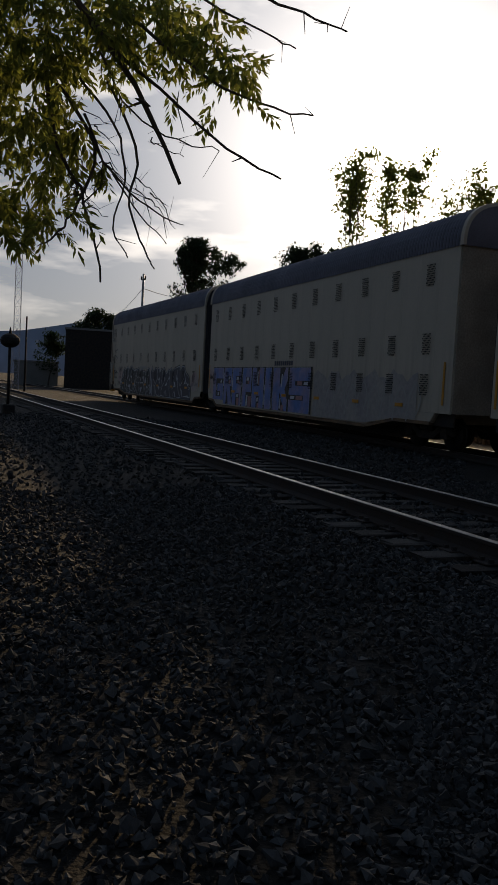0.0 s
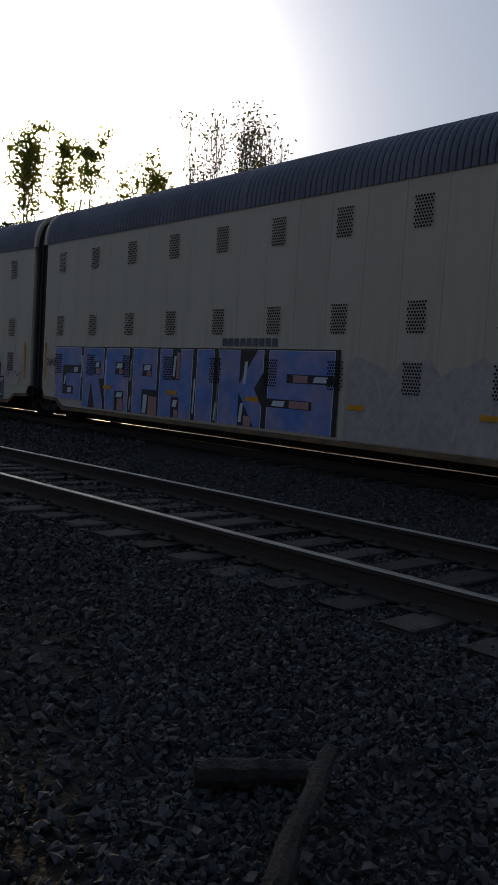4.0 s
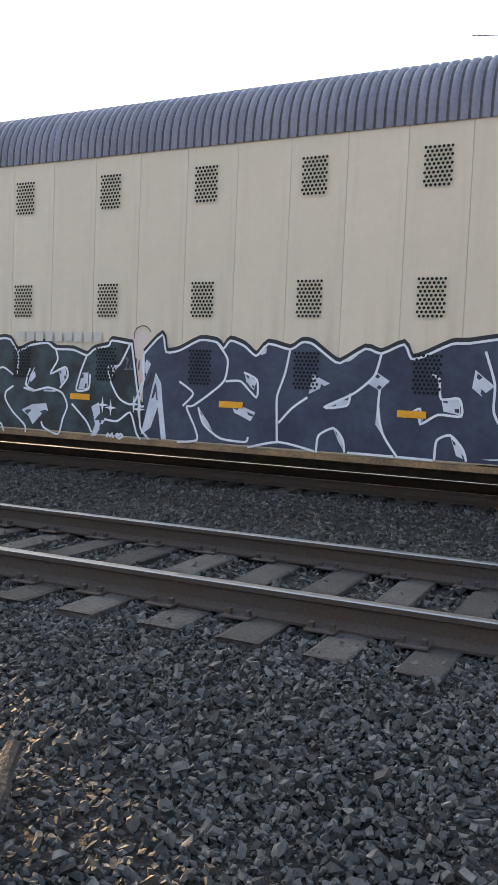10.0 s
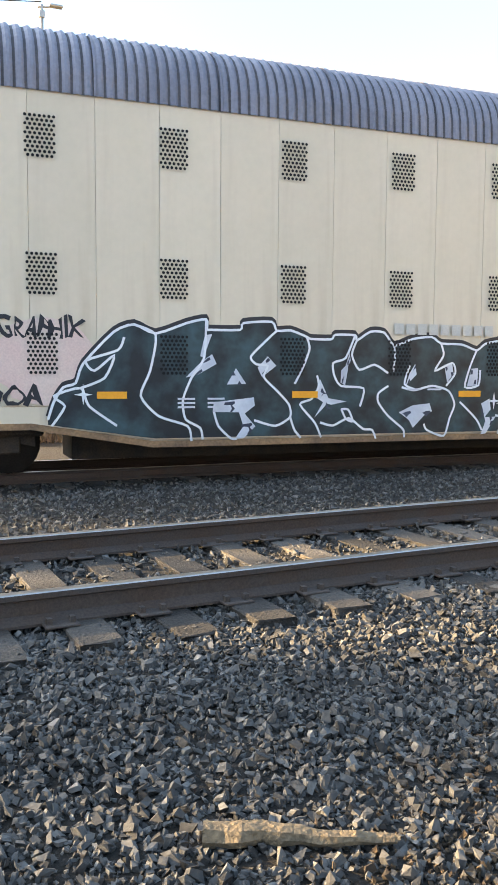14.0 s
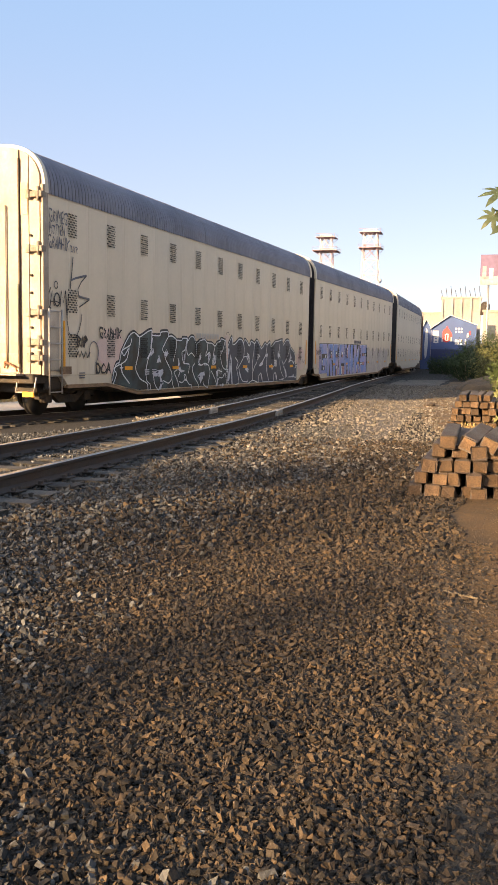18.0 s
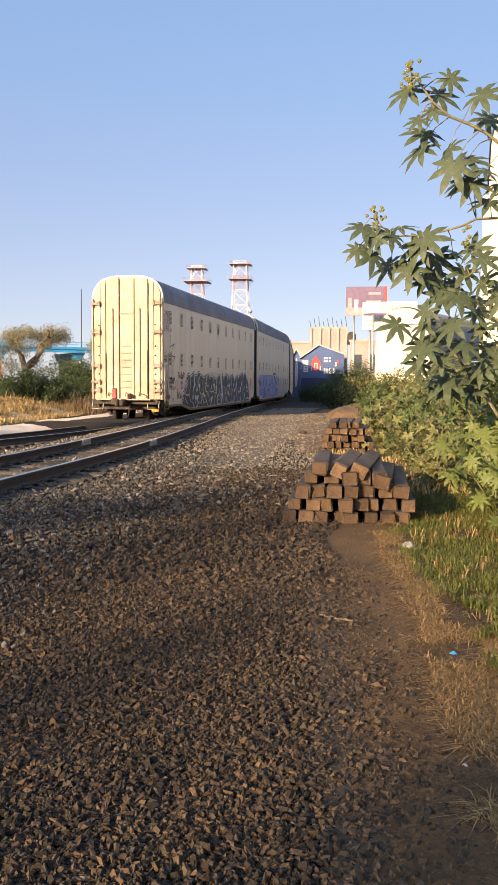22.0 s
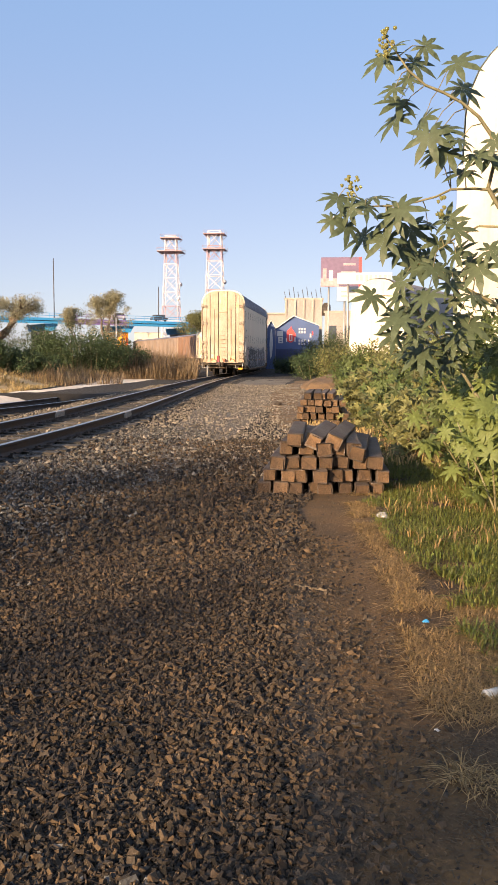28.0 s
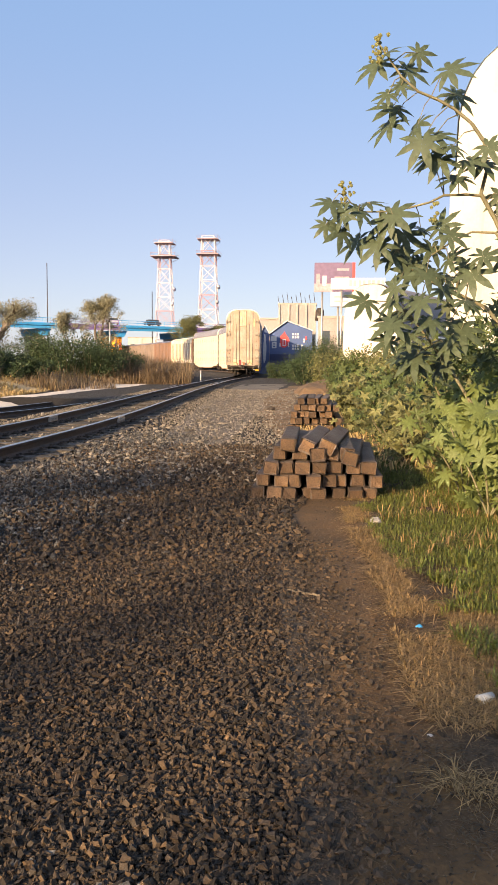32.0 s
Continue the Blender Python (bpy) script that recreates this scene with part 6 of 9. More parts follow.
def tall_castor():
    """The tall plant: forked stems and long-stalked drooping leaves, each (azimuth, elevation, length, hang)."""
    rnd = random.Random(3)
    e = empty("castor_plant", Matrix.Translation(CB), "tall castor plant with star-shaped green leaves beside the path", "castor plant", "castor plants by the path")
    stems = [
        (rel([(-102.5, -9, 9.0), (-102.6, 0, 9.0), (-101.8, 6.0, 8.9), (-100.3, 9.2, 8.85), (-99.4, 10.7, 8.8), (-99.7, 12.0, 8.8), (-99.5, 13.8, 8.75), (-98.7, 14.9, 8.7), (-97.6, 15.8, 8.7), (-96.5, 16.4, 8.7), (-95.3, 16.9, 8.65), (-94.2, 17.8, 8.6), (-93.3, 19.0, 8.6), (-92.7, 19.7, 8.6)]), 0.026),
        (rel([(-99.4, 10.6, 8.8), (-98.5, 10.7, 8.8), (-97.1, 10.7, 8.75), (-96.2, 10.3, 8.7), (-94.9, 10.0, 8.7), (-93.5, 9.8, 8.65), (-92.0, 9.8, 8.6), (-91.1, 10.4, 8.6), (-90.6, 11.1, 8.6)]), 0.015),
        (rel([(-101.6, 6.4, 8.9), (-100.4, 8.3, 8.9), (-98.9, 8.4, 8.9), (-97.5, 7.7, 8.85), (-96.4, 7.0, 8.8)]), 0.016),
        (rel([(-102.4, 0.5, 9.0), (-100, 3.6, 9.0), (-98.0, 4.6, 9.0), (-96.2, 5.4, 8.95), (-94.6, 6.6, 8.9), (-93.9, 8.2, 8.9)]), 0.022),
        (rel([(-102, -8, 9.3), (-99.5, -3, 9.2), (-97.6, 0, 9.2), (-96.2, 1.8, 9.1), (-95.0, 3.4, 9.0)]), 0.024),
        (rel([(-102.5, 2, 9.0), (-103.4, 8, 8.8), (-103.2, 13, 8.6), (-102.4, 15.5, 8.5)]), 0.024)]
    nodes = []
    for pts, r0 in stems:
        bm = bmesh.new()
        P = [Vector(p) for p in pts]
        for i in range(len(P) - 1):
            tube(bm, P[i], P[i + 1], r0 * (1 - 0.7 * i / len(P)), r0 * (1 - 0.7 * (i + 1) / len(P)), seg=6, cap=False)
        part("stem", bm, MAT_STEM, e, "thin woody stem")
        nodes += [P[i].lerp(P[i + 1], u) for i in range(1, len(P) - 1) for u in (0.0, 0.33, 0.67)] + [P[-1]]
    fill = [(rnd.uniform(-98.8, -93.6), rnd.uniform(-0.5, 7.4), rnd.uniform(0.2, 0.31), rnd.uniform(40, 140)) for _ in range(26)]
    fill += [(rnd.uniform(-105, -100.4), rnd.uniform(5, 16), rnd.uniform(0.24, 0.36), rnd.uniform(20, 150)) for _ in range(22)]
    for k, (az, el, size, hang) in enumerate(TALL_TOP + TALL_MID + TALL_LOW + fill):
        deep = k >= len(TALL_TOP + TALL_MID + TALL_LOW)
        p = at(az, el, rnd.uniform(8.9, 9.5) if deep else rnd.uniform(8.4, 8.9)) - CB
        out = polar(az, 1.0)
        side, up = Vector((out.y, -out.x, 0)), Vector((0, 0, 1))
        axis = side * math.cos(radians(hang)) - up * math.sin(radians(hang)) - out * rnd.uniform(-0.35, 0.35)
        n = (-out * rnd.uniform(0.25, 0.9) + up * rnd.uniform(0.2, 0.8) + side * rnd.uniform(-0.6, 0.4)).normalized()
        x = (axis - n * axis.dot(n)).normalized()
        y = n.cross(x)
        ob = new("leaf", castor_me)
        ob.parent = e
        m = Matrix((x, y, n)).transposed().to_4x4()
        ob.matrix_basis = Matrix.Translation(p) @ m @ Matrix.Scale(0.84 * size / 0.30, 4)
        q = min(nodes, key=lambda v: (v - p).length)
        if (q - p).length < 0.9:
            mid = (p + q) / 2 + Vector((0, 0, 0.05))
            stalk = bmesh.new()
            tube(stalk, q, mid, 0.006, 0.005, seg=4, cap=False)
            tube(stalk, mid, p, 0.005, 0.004, seg=4, cap=False)
            part("leaf_stalk", stalk, MAT_STEM, e)
    bm = bmesh.new()
    bmesh.ops.create_icosphere(bm, subdivisions=1, radius=0.02)
    for v in bm.verts:
        v.co *= rnd.uniform(0.8, 1.3)
    capsule = bpy.data.meshes.new("seed_capsule")
    bm.to_mesh(capsule)
    bm.free()
    capsule.materials.append(MAT_LEAF_OLIVE)
    for az, el, n in ((-92.75, 19.4, 34), (-90.7, 10.9, 28), (-96.6, 9.5, 10)):
        c0 = at(az, el, 8.58) - CB
        for k in range(n):
            ob = new("seed_capsule", capsule)
            ob.parent = e
            ob.matrix_basis = Matrix.Translation(c0 + Vector((rnd.gauss(0, 0.032), rnd.gauss(0, 0.032), rnd.uniform(-0.13, 0.13)))) @ Matrix.Scale(rnd.uniform(0.7, 1.2), 4)


tall_castor()
for k, (az, d, h, n) in enumerate(((-99.0, 9.6, 0.85, 15), (-100.6, 8.4, 0.8, 16), (-102.5, 8.2, 0.95, 18), (-99.6, 10.6, 1.2, 16), (-101.8, 10.0, 1.4, 18), (-101.2, 9.2, 1.1, 18))):
    b = polar(az, d)
    b.z = ground_z(b.x, b.y)
    rnd = random.Random(k + 70)
    st = []
    for s in range(4):
        dx, dy = rnd.uniform(-.5, .5), rnd.uniform(-.5, .5)
        st.append(([(0, 0, 0), (dx * .4, dy * .4, h * .45), (dx * .8, dy * .8, h * .8), (dx, dy, h * rnd.uniform(.8, 1.05))], 0.012, n))
    castor_plant("castor_plant", b, st, 0.19, k + 20, "low castor plant with dense green leaves", 0.95, MAT_CASTOR_LOW)

# bushes, from near to far
for k, (az, d, rx, ry, h, n, lf, m) in enumerate((
        (-95.8, 15.0, 1.2, 1.1, 1.35, 3600, 0.10, MAT_LEAF), (-93.9, 18.0, 1.1, 1.1, 1.45, 3600, 0.11, MAT_LEAF_OLIVE), (-92.6, 24.0, 1.3, 1.2, 1.6, 3600, 0.13, MAT_LEAF), (-97.6, 13.0, 1.2, 1.1, 1.4, 3600, 0.10, MAT_LEAF_OLIVE),
        (-98.2, 17.0, 1.6, 1.2, 1.9, 5600, 0.09, MAT_LEAF), (-95.2, 26.0, 2.2, 1.6, 2.0, 5600, 0.11, MAT_LEAF_OLIVE), (-91.4, 36.0, 1.6, 1.4, 1.8, 4600, 0.13, MAT_LEAF),
        (-90.3, 52.0, 2.0, 1.8, 2.5, 4600, 0.16, MAT_LEAF_OLIVE), (-88.4, 58.0, 2.2, 2.0, 2.0, 5200, 0.16, MAT_LEAF_DARK), (-92.8, 44.0, 2.2, 1.8, 2.1, 4200, 0.15, MAT_LEAF_OLIVE),
        (-100.5, 14.0, 1.6, 1.4, 2.2, 4200, 0.11, MAT_LEAF), (-104, 11.0, 1.6, 1.4, 2.4, 3600, 0.11, MAT_LEAF))):
    b = polar(az, d)
    b.z = ground_z(b.x, b.y)
    near = d < 30
    bush("bush", b, rx, ry, h, lf * 2.1 if near else lf, m, int(n * 0.42) if near else n, 100 + k, "dense green roadside bush with dusty leaves", star=near)


# grass beside the path
def spots_between(n, seed, az0, az1, d0, d1, keep=lambda x, y: True):
    rnd = random.Random(seed)
    out = []
    while len(out) < n:
        az, d = rnd.uniform(az0, az1), math.sqrt(rnd.uniform(d0 * d0, d1 * d1))
        p = polar(az, d)
        if keep(p.x, p.y):
            out.append((p.x, p.y))
    return out


def edge(x):
    """Where the path ends and the verge begins."""
    return path_side(PATH_RIGHT, x) + 0.07 * noise.noise(Vector((x * 2.3, 1.7, 3)))


def patchy(x, y, f, seed):
    return noise.noise(Vector((x * f, y * f, seed)))


grass("green_grass", spots_between(42000, 1, -106, -91.2, 4.6, 13, lambda x, y: y < edge(x) - 0.14 and patchy(x, y, 1.6, 7) > -0.25 and x > 5.5 + 0.9 * patchy(x, y, 1.1, 3)), 0.085, MAT_GRASS, 1, "short green grass beside the dirt path", width=0.0036, bend=1.6)
grass("green_weeds", spots_between(5200, 9, -108, -94, 2.6, 7.2, lambda x, y: y < edge(x) - 0.35 - 0.2 * patchy(x, y, 1.2, 6) and patchy(x, y, 2.2, 11) > 0.02), 0.11, MAT_GRASS, 9, "low green weeds in leaf litter", bend=1.5, width=0.006)
grass("dry_grass", spots_between(22000, 2, -108, -90.5, 2.9, 9.8, lambda x, y: y < edge(x) + 0.03 and patchy(x, y, 2.0, 5) > -0.05 and (y > edge(x) - 0.2 or x < 6.0)), 0.085, MAT_STRAW_NEAR, 2, "dry yellow grass at the edge of the path", bend=2.9, width=0.003, lie=0.4)
grass("dry_grass", spots_between(700, 12, -106, -93, 5.4, 9.8, lambda x, y: y < edge(x) - 0.3 and patchy(x, y, 1.4, 15) > 0.1), 0.14, MAT_STRAW_NEAR, 12, "dry straw among green grass", bend=1.8, width=0.005)
grass("leaf_litter", spots_between(20000, 3, -112, -88, 1.9, 6.6, lambda x, y: y < edge(x) + 0.3 * patchy(x, y, 3, 2) and patchy(x, y, 1.7, 9) > -0.35), 0.05, MAT_LITTER, 3, "brown straw and leaf litter on the soil", "litter", bend=2.6, width=0.0045, lie=0.8)
grass("leaf_litter", spots_between(7000, 16, -112, -86, 1.8, 5.5, lambda x, y: y < edge(x) + 0.55 and patchy(x, y, 2.4, 21) > -0.3), 0.04, MAT_LITTER, 16, "dry straw bits trodden into the path", "litter", bend=2.6, width=0.0035, lie=0.85)
grass("leaf_litter", spots_between(9000, 13, -104, -58, 1.9, 7.5, lambda x, y: path_side(PATH_RIGHT, x) < y < 3.2), 0.045, MAT_LITTER, 13, "dry leaves and straw bits on the gravel", "litter", bend=2.6, width=0.004, lie=0.55)
grass("dry_grass", spots_between(7000, 4, -97, -88, 11.5, 40, lambda x, y: y < 1.3 - 0.02 * x and patchy(x, y, 0.5, 4) > -0.2), 0.22, MAT_DRY, 4, "dry yellow grass round the tie stacks", bend=1.1, width=0.012)
# ---------------------------------------------------------------- buildings and far things on the way out
MAT_WHITEWALL = material("white_wall", (0.484, 0.452, 0.39), 0.9, var=0.08, scale=0.5, fine=9, bump=0.1, second=(0.406, 0.367, 0.296))
add_roof_streaks(MAT_WHITEWALL, 0.35)
MAT_PLASTER = material("tan_plaster", (0.275, 0.245, 0.235), 0.9, var=0.15, scale=0.3, fine=4, bump=0.1, second=(0.225, 0.197, 0.185))
MAT_CONCRETE = material("grey_concrete", (0.3, 0.277, 0.247), 0.9, var=0.2, scale=0.5, fine=8)
MAT_STOREDARK = material("store_dark_blue", (0.018, 0.032, 0.10), 0.6, var=0.2, scale=0.5, bump=0.02)
MAT_STOREBLUE = material("store_blue", (0.044, 0.082, 0.20), 0.6, var=0.15, scale=0.5, bump=0.02)
MAT_PANEWHITE = material("white_panel", (0.435, 0.443, 0.458), 0.6, var=0.08, bump=0.02)
MAT_MURALRED = material("mural_red", (0.55, 0.05, 0.05), 0.6, var=0.15, bump=0.02)
# tower paints blended towards the sky so the colour holds haze
MAT_TOWERRED = material("hazed_tower_red", (0.40, 0.275, 0.305), 0.6, var=0.2, bump=0.02)
MAT_TOWERWHITE = material("hazed_tower_white", (0.5, 0.475, 0.52), 0.6, var=0.1, bump=0.02)
MAT_BRIDGEBLUE = material("bridge_blue", (0.03, 0.28, 0.55), 0.55, var=0.15, scale=0.3, bump=0.02)
MAT_BRIDGEPURPLE = material("bridge_purple", (0.20, 0.14, 0.32), 0.6, var=0.2, scale=0.3, bump=0.02)
MAT_BOARD = material("billboard_mauve", (0.135, 0.088, 0.155), 0.6, var=0.3, scale=0.25, fine=2, bump=0.0, second=(0.10, 0.068, 0.118))
MAT_BOARDPINK = material("billboard_pink", (0.36, 0.255, 0.27), 0.6, var=0.25, scale=0.4, fine=3, bump=0.0)
MAT_GREYBAR = material("grey_print", (0.28, 0.28, 0.29), 0.6, var=0.1, bump=0.0)
MAT_BROWNCAR = material("brown_wagon_paint", (0.20, 0.115, 0.08), 0.7, var=0.25, scale=0.6, second=(0.15, 0.10, 0.08))
MAT_ROOFBLUE = material("blue_sheet_roof", (0.35, 0.47, 0.58), 0.5, 0.2, var=0.1, scale=0.5)
# hill colour is paled and blued; the distance haze is painted in it
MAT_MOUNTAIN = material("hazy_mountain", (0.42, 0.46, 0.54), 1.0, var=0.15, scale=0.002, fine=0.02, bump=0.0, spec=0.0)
MAT_GLASS = material("dark_window", (0.05, 0.06, 0.07), 0.15, var=0.1, bump=0.0, spec=0.6)


def arched_hall(name, x, y0, y1, spring, crown, depth, wall, roof, label, lettering=(), turn=0.0, square=0.8):
    """A hall with an arched gable that faces the tracks' way and a barrel roof behind it."""
    w = abs(y1 - y0) / 2
    c, s_ = math.cos(radians(turn)), math.sin(radians(turn))
    corner = max(y0, y1)
    e = empty(name, pose(x + s_ * w, corner - c * w, 0, 0, 0, turn), label, "warehouse")
    n = 20
    arch = [(w * math.copysign(abs(math.cos(math.pi * i / n)) ** square, math.cos(math.pi * i / n)), spring + (crown - spring) * math.sin(math.pi * i / n) ** square) for i in range(n + 1)]
    out = [(w, -0.3)] + arch + [(-w, -0.3)]
    bm = bmesh.new()
    va = [bm.verts.new((0, y, z)) for y, z in out]
    vb = [bm.verts.new((0.3, y, z)) for y, z in out]
    bm.faces.new(va)
    bm.faces.new(vb[::-1])
    for i in range(len(out)):
        j = (i + 1) % len(out)
        bm.faces.new((va[i], vb[i], vb[j], va[j]))
    part("gable_wall", bm, wall, e, "streaked white plastered gable wall")
    bm = bmesh.new()
    k = 14
    rings = [[bm.verts.new((0.15 + depth * s / k, y * 1.01, z + 0.06)) for y, z in arch] for s in range(k + 1)]
    for ra, rb in zip(rings, rings[1:]):
        for i in range(n):
            bm.faces.new((ra[i], rb[i], rb[i + 1], ra[i + 1]))
    part("roof", bm, roof, e, "arched metal sheet roof")
    for s in (-1, 1):
        bm = bmesh.new()
        box(bm, 0.3, depth, s * w - 0.15, s * w + 0.15, -0.3, spring)
        part("side_wall", bm, wall, e)
    for txt, yy, zz, size in lettering:
        vs, fs = flat_text(txt, size, 0.0, 0.0, 1.0)
        from_data("lettering", [(-0.012, yy - a, zz + b) for a, b, _ in vs], fs, MAT_GREYBAR, e, "grey painted lettering")
    return e


arched_hall("warehouse", 21.8, -3.0, -13.2, 6.3, 9.8, 30, MAT_WHITEWALL, MAT_ROOFBLUE, "big white arched warehouse with streaked gable wall",
            (("A SUS", -4.2 + 8.1 - 1.2, 2.9, 0.8), ("CE", 8.1 - 5.4, 2.0, 0.9), ("MO", 8.1 - 5.4, 1.0, 0.9)), turn=-11, square=0.6)
arched_hall("storehouse", 58.0, -0.8, -4.6, 3.4, 6.7, 18, MAT_WHITEWALL, MAT_PLASTER, "white storehouse with an arched roof behind bushes", turn=-24, square=0.75)
# dull lower band and a blue daub on the big hall
bm = bmesh.new()
box(bm, -0.06, -0.01, -5.0, 0.0, 0.0, 1.05)
band = part("wall_band", bm, MAT_CONCRETE)
band.matrix_world = pose(21.8, -3.0, 0, 0, 0, -11)
tagged(band, "grey dirty plinth along the white hall", "wall", kind="structure")
bm = bmesh.new()
for y, z, r in ((-1.3, 0.75, 0.35), (-2.2, 0.6, 0.5), (-1.8, 0.95, 0.25)):
    vs = [bm.verts.new((-0.065, y + r * math.cos(a * 0.6283), z + 0.6 * r * math.sin(a * 0.6283))) for a in range(10)]
    bm.faces.new(vs)
daub = part("blue_graffiti", bm, MAT_BRIDGEBLUE)
daub.matrix_world = pose(21.8, -3.0, 0, 0, 0, -11)
tagged(daub, "blue graffiti daubs low on the hall's wall", "graffiti")


def block(name, az0, az1, d, z1, depth, mat, label, category="building", windows=0, z0=-0.3):
    """A plain far building between two azimuths, with a parapet and windows let into its front."""
    a, b = polar(az0, d), polar(az1, d)
    v = b - a
    e = empty(name, Matrix.Translation(a) @ Matrix.Rotation(math.atan2(v.y, v.x), 4, "Z"), label, category, "far buildings")
    w = v.length
    s = 1 if (Matrix.Rotation(math.atan2(v.y, v.x), 4, "Z") @ Vector((0, 1, 0))).dot(a) > 0 else -1
    bm = bmesh.new()
    box(bm, 0, w, min(0, s * depth), max(0, s * depth), z0, z1)
    part("wall", bm, mat, e)
    bm = bmesh.new()
    box(bm, -0.12, w + 0.12, min(-s * 0.12, s * depth), max(-s * 0.12, s * depth), z1, z1 + 0.25)
    part("parapet", bm, MAT_CONCRETE, e)
    for i in range(windows):
        x = w * (i + 0.5) / windows
        bm = bmesh.new()
        box(bm, x - w / windows * 0.25, x + w / windows * 0.25, -s * 0.05 - 0.02, -s * 0.05 + 0.02, z1 * 0.55, z1 * 0.78)
        part("window", bm, MAT_GLASS, e)
    return e, w, s


tan_b, w, s = block("tan_building", -86.45, -88.95, 122, 9.7, 14, MAT_PLASTER, "unfinished tan building with steel bars on its roof")
for u in (0.02, 0.27, 0.5, 0.74, 0.97):
    bm = bmesh.new()
    box(bm, u * w - 0.12, u * w + 0.12, -s * 0.1 - 0.1, -s * 0.1 + 0.1, 0, 9.7)
    part("column", bm, MAT_CONCRETE, tan_b, "grey concrete column")
for i in range(9):
    bm = bmesh.new()
    x = w * (0.02 + 0.96 * i / 8)
    tube(bm, (x, s * 1, 9.7), (x - 0.25, s * 1, 10.9 + 0.3 * (i % 3)), 0.04, seg=5)
    part("rebar", bm, MAT_DARK, tan_b, "bare steel bar")
block("low_building", -84.2, -86.55, 124, 7.7, 8, MAT_PLASTER, "low tan wing of an unfinished building")
block("grey_building", -89.1, -91.2, 100, 6.7, 8, MAT_PLASTER, "pale plastered building under the billboards", windows=2)
block("brick_building", -91, -97, 118, 7.5, 10, MAT_PLASTER, "tan building half hidden by bushes", windows=5)
tank = bmesh.new()
p = at(-89.2, 3.3, 101)
tube(tank, p - Vector((0, 0, 0.9)), p + Vector((0, 0, 0.3)), 0.55, 0.5, seg=14)
tube(tank, p + Vector((0, 0, 0.3)), p + Vector((0, 0, 0.6)), 0.5, 0.25, seg=14)
tagged(part("water_tank", tank, MAT_DARK), "black plastic water tank on a roof", "water tank")


def billboard(name, az0, az1, d, el0, el1, mat, label, decor):
    a, b = polar(az0, d), polar(az1, d)
    v = b - a
    z0, z1 = EYE[2] + d * math.tan(radians(el0)), EYE[2] + d * math.tan(radians(el1))
    e = empty(name, Matrix.Translation(a) @ Matrix.Rotation(math.atan2(v.y, v.x), 4, "Z"), label, "billboard", "billboards over the roofs")
    w = v.length
    bm = bmesh.new()
    box(bm, 0, w, 0.0, 0.25, z0, z1, bevel=0.03)
    part("board", bm, mat, e)
    for x in (w * 0.2, w * 0.8):
        bm = bmesh.new()
        tube(bm, (x, 0.4, -0.2), (x, 0.4, z0 + 0.3), 0.10, seg=8)
        part("post", bm, MAT_GREYMETAL, e)
    for x0, x1, u0, u1, m, nm in decor:
        bm = bmesh.new()
        box(bm, x0 * w, x1 * w, -0.03, -0.008, z0 + u0 * (z1 - z0), z0 + u1 * (z1 - z0))
        part(nm, bm, m, e)
    return e


billboard("billboard", -88.8, -91.5, 92, 4.7, 6.6, MAT_BOARD, "mauve billboard with pale figures on steel posts",
          [(0.0, 0.45, 0.0, 0.28, MAT_BOARDPINK, "printed_field"), (0.05, 0.14, 0.2, 0.62, MAT_BOARDPINK, "printed_shape"), (0.2, 0.3, 0.2, 0.55, MAT_PANEWHITE, "printed_shape"),
           (0.55, 0.85, 0.72, 0.8, MAT_BOARDPINK, "print_line"), (0.5, 0.85, 0.45, 0.52, MAT_BOARDPINK, "print_line"), (0.93, 1.0, 0.0, 1.0, MAT_MURALRED, "edge_panel")])
billboard("billboard", -89.9, -93.5, 78, 4.85, 5.6, MAT_PANEWHITE, "white advertising board with a row of grey bars",
          [(0.34 + 0.075 * i + 0.02 * (i // 2), 0.39 + 0.075 * i + 0.02 * (i // 2), 0.3, 0.8, MAT_GREYBAR, "print_bar") for i in range(8)])
billboard("billboard", -89.9, -92.4, 80, 3.75, 4.7, MAT_PANEWHITE, "pale faded board under the white sign", [(0.1, 0.9, 0.6, 0.7, MAT_GREYBAR, "print_line"), (0.1, 0.6, 0.3, 0.4, MAT_GREYBAR, "print_line")])


